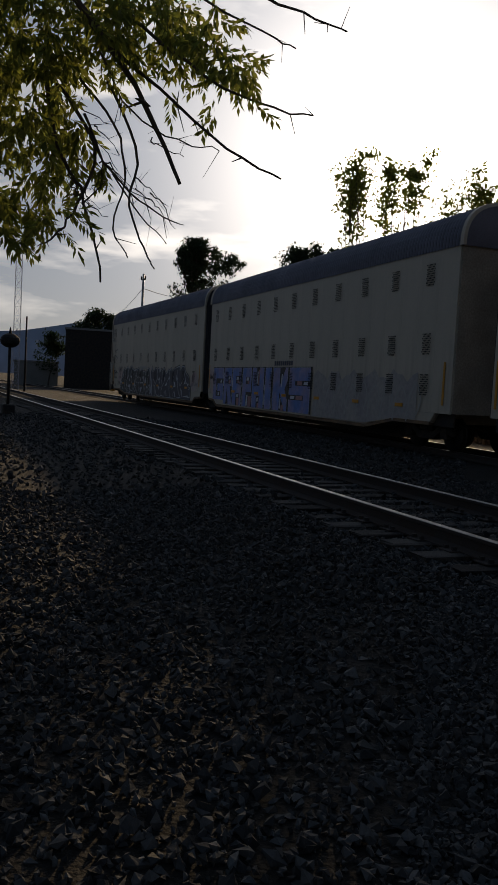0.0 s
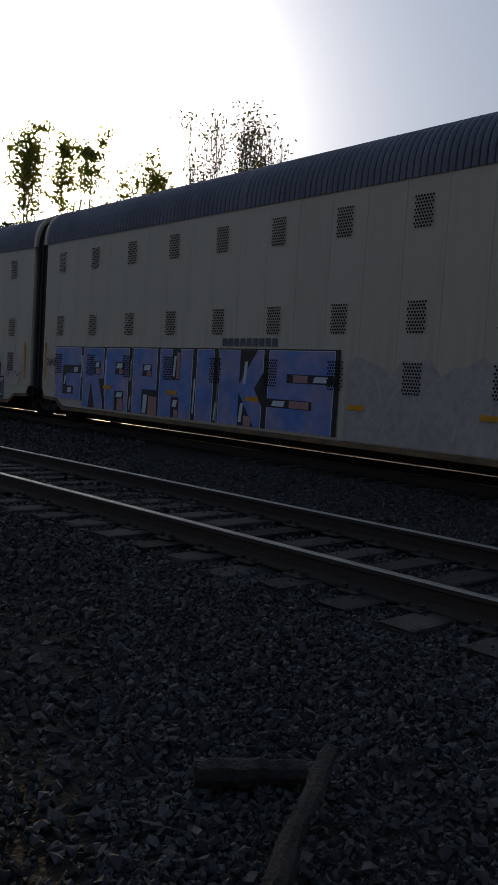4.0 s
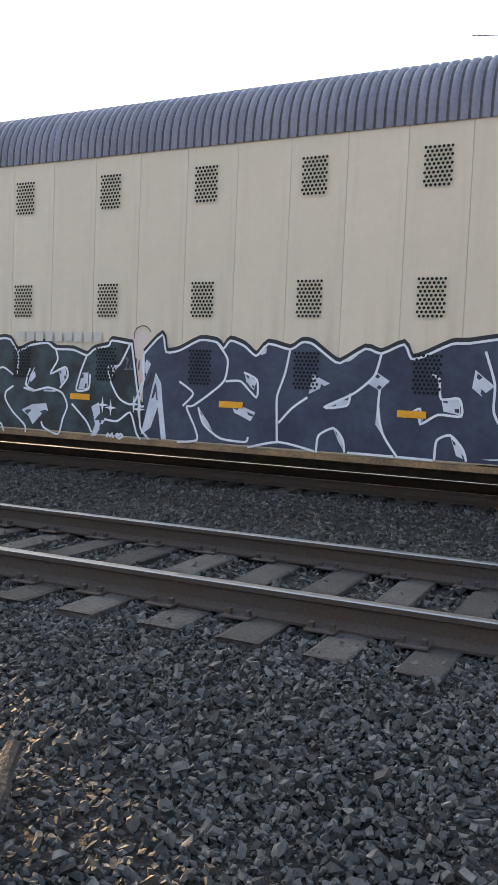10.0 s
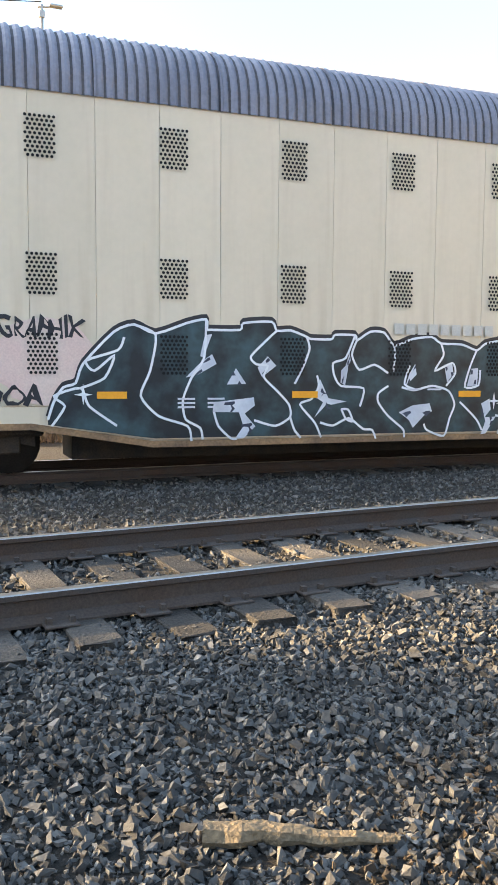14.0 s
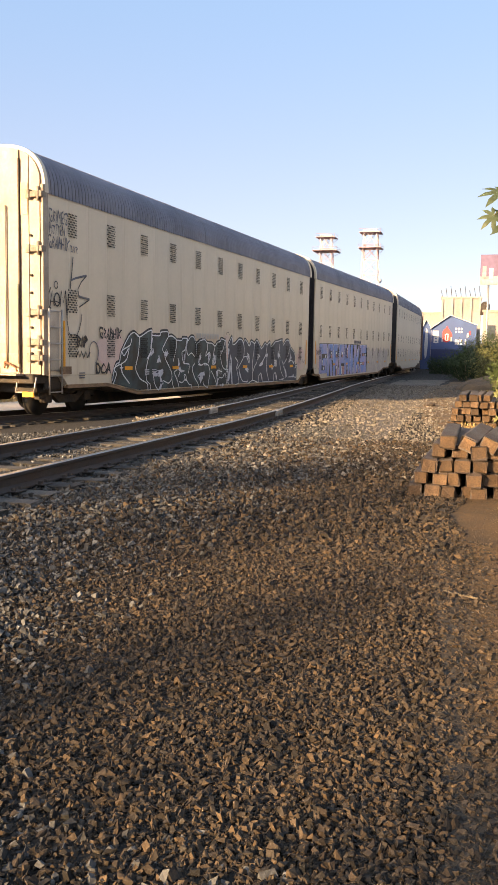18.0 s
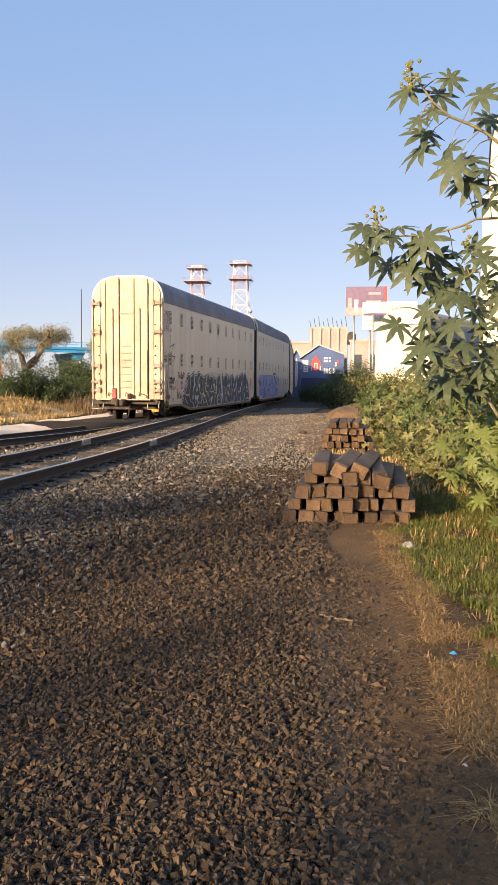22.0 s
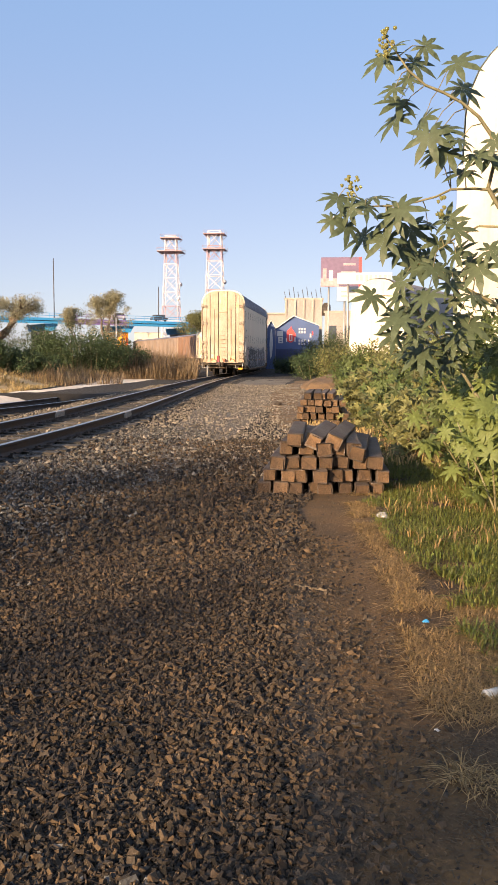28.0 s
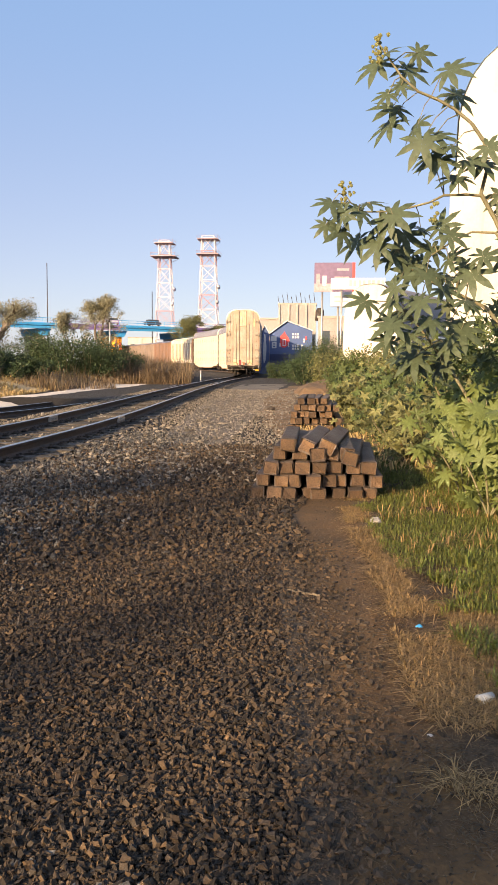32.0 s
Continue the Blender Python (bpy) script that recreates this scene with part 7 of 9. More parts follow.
# the blue shop with its gable, and its narrow neighbour
def gabled_front(name, az0, az1, peak, d, el_eave0, el_eave1, el_peak, label):
    """A gabled front between two azimuths, with its roof; heights by the angles over the eye."""
    a, b = polar(az0, d), polar(az1, d)
    v = b - a
    w = v.length
    e = empty(name, Matrix.Translation(a) @ Matrix.Rotation(math.atan2(v.y, v.x), 4, "Z"), label, "shop", "blue shops at the end of the yard")
    h0, h1, hp = (EYE[2] + d * math.tan(radians(el)) for el in (el_eave0, el_eave1, el_peak))
    f = [(0, -0.3), (w, -0.3), (w, h1), (w * peak, hp), (0, h0)]
    bm = bmesh.new()
    va, vb = [bm.verts.new((x, 0, z)) for x, z in f], [bm.verts.new((x, 9, z)) for x, z in f]
    bm.faces.new(va)
    bm.faces.new(vb[::-1])
    for i in range(5):
        j = (i + 1) % 5
        bm.faces.new((va[j], va[i], vb[i], vb[j]))
    part("wall", bm, MAT_STOREBLUE, e, "blue painted shop wall")
    bm = bmesh.new()
    for x0, z0, x1, z1 in ((-0.03, h0 - 0.06, peak, hp + 0.02), (peak, hp + 0.02, 1.02, h1 - 0.02)):
        vs = [bm.verts.new(c) for c in ((x0 * w, -0.35, z0), (x1 * w, -0.35, z1), (x1 * w, 9.2, z1), (x0 * w, 9.2, z0), (x0 * w, -0.35, z0 + 0.12), (x1 * w, -0.35, z1 + 0.12), (x1 * w, 9.2, z1 + 0.12), (x0 * w, 9.2, z0 + 0.12))]
        for k in ((0, 1, 2, 3), (7, 6, 5, 4), (0, 4, 5, 1), (3, 2, 6, 7), (0, 3, 7, 4), (1, 5, 6, 2)):
            bm.faces.new([vs[i] for i in k])
    part("roof", bm, MAT_PANEWHITE, e, "pale sheet roof edge")
    return e, w


def blue_store():
    d = 112.0
    e, w = gabled_front("blue_shop", -85.86, -88.72, 0.41, d, 1.89, 2.12, 2.74, "blue shop with a low gable and a red emblem")

    def up(el):
        return EYE[2] + d * math.tan(radians(el))

    def panel(name, x0, x1, e0, e1, mat, label="", out=0.03):
        bm = bmesh.new()
        box(bm, x0 * w, x1 * w, -out - 0.03, -out, up(e0), up(e1))
        return part(name, bm, mat, e, label)

    panel("lower_band", 0.0, 1.0, -0.72, 0.55, MAT_STOREDARK, "dark blue lower wall", 0.0)
    panel("white_panel", 0.03, 0.165, 1.42, 1.76, MAT_PANEWHITE)
    panel("white_panel", 0.055, 0.165, 0.95, 1.38, MAT_PANEWHITE)
    panel("panel_mark", 0.085, 0.135, 1.2, 1.27, MAT_STOREBLUE, "", 0.065)
    panel("panel_mark", 0.085, 0.135, 1.04, 1.11, MAT_STOREBLUE, "", 0.065)
    for x in (0.53, 0.59, 0.65):
        for z in (1.82, 1.62, 1.06, 0.86):
            panel("window_panel", x, x + 0.04, z, z + 0.14, MAT_PANEWHITE)
    panel("white_panel", 0.79, 0.83, 1.35, 1.6, MAT_PANEWHITE)
    panel("white_panel", 0.75, 0.78, 0.85, 1.2, MAT_PANEWHITE)
    panel("red_panel", 0.84, 0.87, 1.5, 1.75, MAT_MURALRED)
    z, r = up(1.4), 0.92
    bm = bmesh.new()
    outline = [(0.62 * math.cos(a) * (1 + 0.12 * math.cos(3 * a)), r * math.sin(a) * (1.1 if math.sin(a) > 0 else 0.85)) for a in [i * math.tau / 20 for i in range(20)]]
    outline[5] = (0.05, 1.35)
    bm.faces.new([bm.verts.new((w * 0.345 + x, -0.06, z + y)) for x, y in outline])
    part("emblem", bm, MAT_MURALRED, e, "red painted emblem")
    for x0, x1, za, zb in ((-0.22, -0.1, -0.55, 0.3), (0.1, 0.22, -0.55, 0.3), (-0.1, 0.1, 0.2, 0.34), (-0.1, 0.1, -0.58, -0.44), (-0.62, -0.48, -0.7, -0.25), (0.5, 0.64, -0.7, -0.1)):
        bm = bmesh.new()
        box(bm, w * 0.345 + x0, w * 0.345 + x1, -0.09, -0.065, z + za, z + zb)
        part("emblem_bar", bm, MAT_PANEWHITE, e, "white bar on the emblem")
    e2, w2 = gabled_front("blue_shop", -85.2, -85.84, 0.5, d, 1.78, 1.9, 2.45, "narrow blue shop front with a tall white shape")
    bm = bmesh.new()
    pts = [(0.46, -0.1), (0.62, 0.1), (0.72, 0.9), (0.66, 1.5), (0.6, 1.85), (0.48, 1.9), (0.42, 1.5), (0.36, 0.9), (0.4, 0.2)]
    bm.faces.new([bm.verts.new((x * w2, -0.04, up(z))) for x, z in pts])
    part("painted_shape", bm, MAT_PANEWHITE, e2, "tall white painted shape")


blue_store()


# platform steel, paled for haze like the towers' paint
MAT_PLATFORM = material("hazed_red_steel", (0.33, 0.235, 0.255), 0.7, var=0.2, bump=0.02)


# lattice masts
def lattice(name, base, h, w0, w1, sections, colours, label, platforms, dishes=True):
    e = empty(name, Matrix.Translation(base), label, "radio tower", "radio towers")
    for k in range(sections):
        za, zb = h * k / sections, h * (k + 1) / sections
        ha, hb = w0 + (w1 - w0) * k / sections, w0 + (w1 - w0) * (k + 1) / sections
        A = [Vector((sx * ha / 2, sy * ha / 2, za)) for sx, sy in ((-1, -1), (1, -1), (1, 1), (-1, 1))]
        B = [Vector((sx * hb / 2, sy * hb / 2, zb)) for sx, sy in ((-1, -1), (1, -1), (1, 1), (-1, 1))]
        t = 0.024 * w0
        for i in range(4):
            j = (i + 1) % 4
            for nm, p, q, r in (("leg", A[i], B[i], t), ("brace", A[i], B[j], t * 0.6), ("brace", A[j], B[i], t * 0.6), ("strut", B[i], B[j], t * 0.7)):
                bm = bmesh.new()
                tube(bm, p, q, r, seg=4)
                part(nm, bm, colours[k % len(colours)], e)
    for u, pw in platforms:
        bm = bmesh.new()
        z = h * u
        box(bm, -pw / 2, pw / 2, -pw / 2, pw / 2, z, z + 0.2)
        for i in range(4):
            sx, sy = ((-1, -1), (1, -1), (1, 1), (-1, 1))[i]
            tx, ty = ((1, -1), (1, 1), (-1, 1), (-1, -1))[i]
            tube(bm, (sx * pw / 2, sy * pw / 2, z + 0.2), (sx * pw / 2, sy * pw / 2, z + 1.0), 0.035, seg=4)
            tube(bm, (sx * pw / 2, sy * pw / 2, z + 1.0), (tx * pw / 2, ty * pw / 2, z + 1.0), 0.035, seg=4)
            tube(bm, (sx * w1 / 2, sy * w1 / 2, z - 1.4), (sx * pw / 2, sy * pw / 2, z), 0.06, seg=4)
        part("platform", bm, MAT_PLATFORM, e, "dark steel platform")
    if dishes:
        for u, dx in ((0.5, -1.6), (0.32, 1.2), (0.62, 1.5)):
            bm = bmesh.new()
            tube(bm, (dx - 0.5, -w0 * 0.45, h * u), (dx - 0.75, -w0 * 0.45 - 0.2, h * u), 0.6, 0.2, seg=14)
            part("dish", bm, MAT_TOWERWHITE, e, "white dish antenna")
    return e


TD = 250
lattice("radio_tower", polar(-78.85, TD), 36.2, 5.6, 2.9, 9, [MAT_TOWERWHITE, MAT_TOWERWHITE, MAT_TOWERWHITE, MAT_TOWERRED], "pale lattice radio tower with two platforms", ((0.975, 5.4), (0.87, 7.0)))
lattice("radio_tower", polar(-81.75, TD), 37.6, 6.2, 3.6, 9, [MAT_TOWERWHITE, MAT_TOWERRED, MAT_TOWERWHITE], "red and white lattice radio tower with platforms", ((0.975, 6.0), (0.86, 6.4)))


# the blue road bridge
def road_bridge():
    d = 196
    a, b = polar(-63, d), polar(-80.0, d + 24)
    v = b - a
    L = v.length
    e = empty("road_bridge", Matrix.Translation(a) @ Matrix.Rotation(math.atan2(v.y, v.x), 4, "Z"), "blue and purple painted road bridge on mural pillars", "bridge")
    z0, z1 = 9.0, 10.5
    spans = [(0, 0.36, MAT_BRIDGEBLUE), (0.36, 0.50, MAT_BRIDGEBLUE), (0.50, 0.732, MAT_BRIDGEPURPLE), (0.732, 1.0, MAT_BRIDGEBLUE), (1.0, 1.25, MAT_BRIDGEPURPLE)]
    for x0, x1, m in spans:
        bm = bmesh.new()
        box(bm, x0 * L, x1 * L - 0.06, 0.0, 13.0, z0 + 0.8, z1 - 0.15)
        box(bm, x0 * L, x1 * L - 0.06, -0.6, 0.0, z0, z0 + 0.6)
        box(bm, x0 * L, x1 * L - 0.06, -0.85, 0.15, z0 + 0.72, z0 + 1.2)
        part("girder", bm, m, e, "painted bridge girder")
        bm = bmesh.new()
        n = int((x1 - x0) * L / 2.5)
        for i in range(n + 1):
            x = x0 * L + i * 2.5
            tube(bm, (x, 0, z1 - 0.15), (x, 0, z1 + 0.95), 0.06, seg=4)
        for z in (z1 + 0.4, z1 + 0.95):
            tube(bm, (x0 * L, 0, z), (x1 * L, 0, z), 0.06, seg=4)
        part("railing", bm, m, e, "steel bridge railing")
    for u, mural in ((0.16, True), (0.44, False), (0.738, True), (1.02, False)):
        bm = bmesh.new()
        box(bm, u * L - 0.95, u * L + 0.95, 1.5, 11.0, -0.3, z0 - 0.8, bevel=0.15)
        p = part("pillar", bm, MAT_ORANGE if mural else MAT_CONCRETE, e, "mural painted concrete pillar" if mural else "plain concrete pillar")
        if mural:
            for s_, wide, za, zb, mm in ((-0.62, 0.22, 0.5, 6.8, MAT_BRIDGEPURPLE), (-0.15, 0.18, 1.0, 5.6, MAT_PANEWHITE), (0.22, 0.2, 2.2, 7.0, MAT_MURALRED), (0.66, 0.24, 0.4, 6.0, MAT_MURALRED)):
                bm = bmesh.new()
                vs = []
                for i in range(13):
                    z = za + (zb - za) * i / 12
                    x = u * L + s_ + 0.14 * math.sin(i * 0.75 + s_ * 4)
                    vs.append((bm.verts.new((x - wide / 2, 1.45, z)), bm.verts.new((x + wide / 2, 1.45, z))))
                for q, r in zip(vs, vs[1:]):
                    bm.faces.new((q[0], q[1], r[1], r[0]))
                part("mural_stripe", bm, mm, p)
        bm = bmesh.new()
        va = [bm.verts.new((u * L + x, y, z)) for y in (0.3, 12.6) for x, z in ((-0.95, z0 - 1.6), (0.95, z0 - 1.6), (1.9, z0 - 0.02), (-1.3, z0 - 0.02))]
        for f in ((3, 2, 1, 0), (4, 5, 6, 7), (0, 1, 5, 4), (1, 2, 6, 5), (2, 3, 7, 6), (3, 0, 4, 7)):
            bm.faces.new([va[i] for i in f])
        part("pillar_head", bm, MAT_BRIDGEBLUE, e, "blue flared pillar head")
    for u, ln, h, m in ((0.685, 4.6, 1.5, MAT_PANEWHITE), (0.86, 4.3, 1.35, MAT_GLASS)):
        bm = bmesh.new()
        x = u * L
        box(bm, x, x + ln, 2.0, 3.8, z1 + 0.25, z1 + 0.25 + h * 0.5, bevel=0.12)
        box(bm, x + ln * 0.15, x + ln * 0.85, 2.1, 3.7, z1 + 0.2 + h * 0.5, z1 + 0.25 + h, bevel=0.15)
        car = part("car", bm, m)
        car.matrix_world = e.matrix_world
        tagged(car, "small car on the road bridge", "car", "cars on the bridge")
        bm = bmesh.new()
        box(bm, x + ln * 0.22, x + ln * 0.8, 2.08, 2.095, z1 + 0.32 + h * 0.5, z1 + 0.15 + h)
        part("window", bm, MAT_GLASS, car)
        for k in (0.2, 0.8):
            bm = bmesh.new()
            tube(bm, (x + ln * k, 1.98, z1 + 0.2), (x + ln * k, 2.2, z1 + 0.2), 0.32, seg=12)
            part("wheel", bm, MAT_DARK, car)


road_bridge()


def pole(name, base, h, r, label, arms=(), mat=MAT_GREYMETAL):
    e = empty(name, Matrix.Translation(base), label, "pole", "poles by the tracks")
    bm = bmesh.new()
    tube(bm, (0, 0, -0.2), (0, 0, h), r, r * 0.6, seg=8)
    part("shaft", bm, mat, e)
    for z, ln, ry in arms:
        bm = bmesh.new()
        c, s_ = math.cos(radians(ry)), math.sin(radians(ry))
        tube(bm, (-ln / 2 * c, -ln / 2 * s_, z), (ln / 2 * c, ln / 2 * s_, z), 0.05, seg=6)
        for k in (-0.5, 0.5):
            tube(bm, (k * ln * c, k * ln * s_, z), (k * ln * c, k * ln * s_, z + 0.22), 0.045, seg=6)
        part("cross_arm", bm, MAT_DARK, e)
    return e


pole("lamp_post", polar(-71.2, 236), 27.5, 0.17, "thin tall lamp post beyond the bridge", mat=MAT_DARK)
pole("lamp_post", polar(-78.0, 242), 21.0, 0.17, "thin tall lamp post beside the tower", mat=MAT_DARK)
pole("signal_post", polar(-75.2, 75), 5.0, 0.09, "pale post on the far bank", ((4.9, 0.7, 10),))
pole("marker_post", polar(-81.25, 62), 0.9, 0.06, "low marker post beside the rails")
block("white_house", -76.4, -78.3, 262, 8.6, 10, MAT_WHITEWALL, "small white house under the bridge", windows=3)
block("white_house", -69.2, -71.0, 60, 1.5, 2, MAT_WHITEWALL, "low white wall among bushes", "wall")


# mixed freight wagons ahead of the autoracks
MAT_DULLCAR = material("dull_brown_wagon_paint", (0.22, 0.165, 0.135), 0.75, var=0.3, scale=0.5, second=(0.16, 0.125, 0.105))


def hopper(label, mat, long=17.2, high=5.1, inset=None):
    e = empty("freight_wagon", Matrix(), label, "train car", "cars of the train")
    bm = bmesh.new()
    box(bm, 0.4, long, -1.5, 1.5, 1.05, high, bevel=0.12)
    part("body", bm, mat, e)
    n = round((long - 1.4) / 1.4)
    for i in range(n + 1):
        for s_ in (-1, 1):
            bm = bmesh.new()
            x = 0.7 + (long - 1.0) * i / n
            box(bm, x - 0.06, x + 0.06, s_ * 1.56 - 0.06, s_ * 1.56 + 0.06, 1.1, high - 0.1)
            part("rib", bm, mat, e)
            if inset and i < n:
                bm = bmesh.new()
                box(bm, x + 0.25, x + 1.15, s_ * 1.515 - 0.02, s_ * 1.515 + 0.02, 1.7, high - 0.7)
                part("side_panel", bm, inset, e, "dull brown panel")
    if inset:
        for s_ in (-1, 1):
            bm = bmesh.new()
            box(bm, 0.3, 0.75, s_ * 1.56 - 0.08, s_ * 1.56 + 0.08, 1.05, high - 0.05)
            part("corner_post", bm, MAT_BROWNCAR, e, "brown corner post")
    bm = bmesh.new()
    sweep(bm, [(0.35, 0, 0), (long + 0.05, 0, 0)], [(1.5, high), (0.9, high + 0.3), (-0.9, high + 0.3), (-1.5, high)], closed=True)
    part("roof", bm, mat if inset else MAT_ROOF, e)
    bm = bmesh.new()
    box(bm, 0.1, long + 0.3, -1.3, 1.3, 0.8, 1.06)
    part("underframe", bm, MAT_DARK, e)
    truck(e, 2.2)
    truck(e, long - 1.8)
    return e


head_cars = [hopper("pale ribbed freight wagon with dull panels and brown posts", MAT_BEIGE, 21.0, 5.3, MAT_DULLCAR), hopper("red-brown ribbed freight wagon", MAT_BROWNCAR)]
head_cars += [hopper("dull brown ribbed freight wagon far ahead", MAT_DULLCAR) for _ in range(3)]


# far foliage: haze is painted in as a paler olive
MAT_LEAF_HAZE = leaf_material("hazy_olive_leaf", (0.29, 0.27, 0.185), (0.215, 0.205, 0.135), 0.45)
MAT_BRUSH = leaf_material("dry_pale_brush", (0.215, 0.155, 0.12), (0.13, 0.105, 0.075), 0.3, 0.4)
# leaf colour greyed and lightened to imitate haze over the feathery trees
MAT_LEAF_FEATHER = leaf_material("feathery_hazed_leaf", (0.30, 0.335, 0.285), (0.22, 0.25, 0.20), 0.55)
MAT_STRAW = material("dry_straw_earth", (0.44, 0.325, 0.17), 0.95, var=0.3, scale=0.5, fine=14, bump=0.6, second=(0.33, 0.235, 0.12))
# ---------------------------------------------------------------- trees and banks beyond the tracks
def tree_at(az, d, el, wide, mat, count, leaf, seed, label, **kw):
    b = polar(az, d)
    b.z = ground_z(b.x, b.y)
    tree("tree", b, EYE[2] + d * math.tan(radians(el)) - b.z, wide, leaf, mat, count, seed, label, **kw)


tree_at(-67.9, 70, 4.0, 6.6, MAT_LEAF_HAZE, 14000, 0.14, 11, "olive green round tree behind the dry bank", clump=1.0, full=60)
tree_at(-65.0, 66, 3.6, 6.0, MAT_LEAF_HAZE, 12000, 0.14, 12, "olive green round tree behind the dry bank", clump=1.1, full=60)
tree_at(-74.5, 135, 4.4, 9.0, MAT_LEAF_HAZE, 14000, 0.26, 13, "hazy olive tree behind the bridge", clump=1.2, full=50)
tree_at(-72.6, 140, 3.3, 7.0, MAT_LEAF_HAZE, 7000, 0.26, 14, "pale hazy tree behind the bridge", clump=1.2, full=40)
tree_at(-80.45, 186, 3.2, 8.4, MAT_LEAF_OLIVE, 16000, 0.26, 15, "dark round tree between the radio towers", clump=1.5, full=90)
tree_at(-82.4, 190, 2.5, 6.0, MAT_LEAF_OLIVE, 7000, 0.28, 16, "dark round tree between the radio towers", clump=1.5, full=50)
tree_at(-24.5, 24, 12.5, 4.6, MAT_LEAF_FEATHER, 20000, 0.085, 17, "feathery pale green tree behind the tracks", clump=0.6, stems=4, spread=0.45, up=0.5, trunk=0.09, full=90)
tree_at(-28.5, 23, 16.2, 4.8, MAT_LEAF_FEATHER, 26000, 0.085, 18, "feathery pale green tree behind the tracks", clump=0.6, stems=4, spread=0.45, up=0.5, trunk=0.09, full=90)
tree_at(-33.0, 24, 13.5, 4.4, MAT_LEAF_FEATHER, 20000, 0.085, 19, "feathery pale green tree behind the tracks", clump=0.6, stems=4, spread=0.45, up=0.5, trunk=0.09, full=90)
for k, az in enumerate((-18, -22, -26, -31, -36, -41, -47)):
    tree_at(az, 60, 3.6 - 0.4 * (k % 2), 9.0, MAT_LEAF_DARK, 4200, 0.3, 200 + k, "dark green tree far behind the tracks", clump=1.6)
for k, (az, d, rx, h) in enumerate(((-71.0, 58, 2.6, 2.7), (-72.4, 57, 2.8, 2.75), (-73.8, 57, 2.4, 2.6), (-75.3, 60, 2.4, 2.3), (-69.2, 50, 1.6, 1.4), (-67.4, 48, 2.0, 1.7))):
    b = polar(az, d)
    b.z = ground_z(b.x, b.y)
    bush("bush", b, rx, 2.4, h, 0.13, MAT_LEAF_DARK, 9000, 300 + k, "big dark green bush on the far bank", "bushes on the bank")


# dark leaf material stands in for the shade over these bushes
for k, (az, d, rx, h) in enumerate(((-87.2, 80, 1.5, 2.0), (-88.3, 78, 2.0, 2.9), (-89.4, 76, 2.2, 3.6), (-90.3, 74, 2.2, 4.0))):
    b = polar(az, d)
    b.z = ground_z(b.x, b.y) - 0.2
    bush("bush", b, rx, 2.2, h, 0.13, MAT_LEAF_DARK, 8000, 330 + k, "dark shaded bush before the blue shop", "bushes before the shop")


def bank_spots(n, seed, x0, x1, d0, d1, thresh):
    rnd = random.Random(seed)
    out = []
    while len(out) < n:
        x = rnd.uniform(x0, x1)
        y = far_y(x) + rnd.uniform(d0, d1)
        if noise.noise(Vector((x * 0.35, y * 0.6, 2))) > thresh and y > 14.1 + max(0.0, (x - 36) * 0.062):
            out.append((x, y))
    return out


patch("dry_bank", [(8, 40), (24, 36), (34, 33), (50, 30), (80, 27)], [(8, 19.2), (24, 15.3), (34, 14.0), (50, 14.7), (80, 16.7)], MAT_STRAW, "dry straw-covered bank beyond the rails", "bank", lift=0.03, across=12)
grass("dry_grass", bank_spots(34000, 21, 20, 82, 3.4, 13, -0.25), 0.5, MAT_DRY, 21, "dry yellow grass on the far bank", bend=1.9, width=0.022, lie=0.2)
grass("tall_weeds", bank_spots(900, 22, 22, 75, 5.0, 13, 0.1), 0.75, MAT_WEED, 22, "brown dry weeds on the far bank", "weeds", bend=1.2, width=0.03)
grass("tall_weeds", spots_between(20000, 25, -80.6, -74.8, 56, 82, lambda x, y: y < 0.29 * x and patchy(x, y, 0.22, 8) > -0.3), 1.55, MAT_WEED, 25, "thicket of dry brown weeds before the bridge pillar", "weeds", bend=1.3, width=0.016)
grass("tall_weeds", spots_between(1500, 26, -76.0, -68.0, 45, 55, lambda x, y: patchy(x, y, 0.5, 8) > 0.0), 1.05, MAT_WEED, 26, "tall dry weeds before the dark bushes", "weeds", bend=1.0, width=0.014)
# brush stands past x = 5; the rest is added to shade ground under cars
grass("tall_weeds", [(random.Random(i).uniform(-26.0, 13.5), random.Random(i + 9999).uniform(18.4, 21.0)) for i in range(12000)], 1.15, MAT_BRUSH, 23, "dry pale brown brush behind the far track, extended to block sun", "weeds", bend=0.8, width=0.02)
grass("dry_grass", bank_spots(3000, 24, -40, 12, 4.8, 9, -0.1), 0.25, MAT_DRYBROWN, 24, "dry brown grass behind the far track", bend=0.9, width=0.025)
for k in range(6):
    b = Vector((4.8 + 1.9 * k, 18.2 - 0.05 * k, 0))
    pole("fence_post", Vector((b.x, b.y, ground_z(b.x, b.y))), 1.25, 0.05, "old wooden fence post among dry reeds")
bm = bmesh.new()
box(bm, -1.6, 1.6, -0.7, 0.7, -0.05, 0.14, bevel=0.03)
slab = part("concrete_slab", bm, MAT_CONCRETE)
slab.matrix_world = pose(8.2, 16.2, ground_z(8.2, 16.2), 0, 0, -8)
tagged(slab, "pale concrete slab beside the far track", "slab")
hb = polar(-18.6, 95)
arched_hall("blue_roofed_hall", hb.x, hb.y - 7, hb.y + 7, 5.0, 7.8, 16, MAT_PLASTER, MAT_ROOFBLUE, "low hall with a pale blue arched roof")
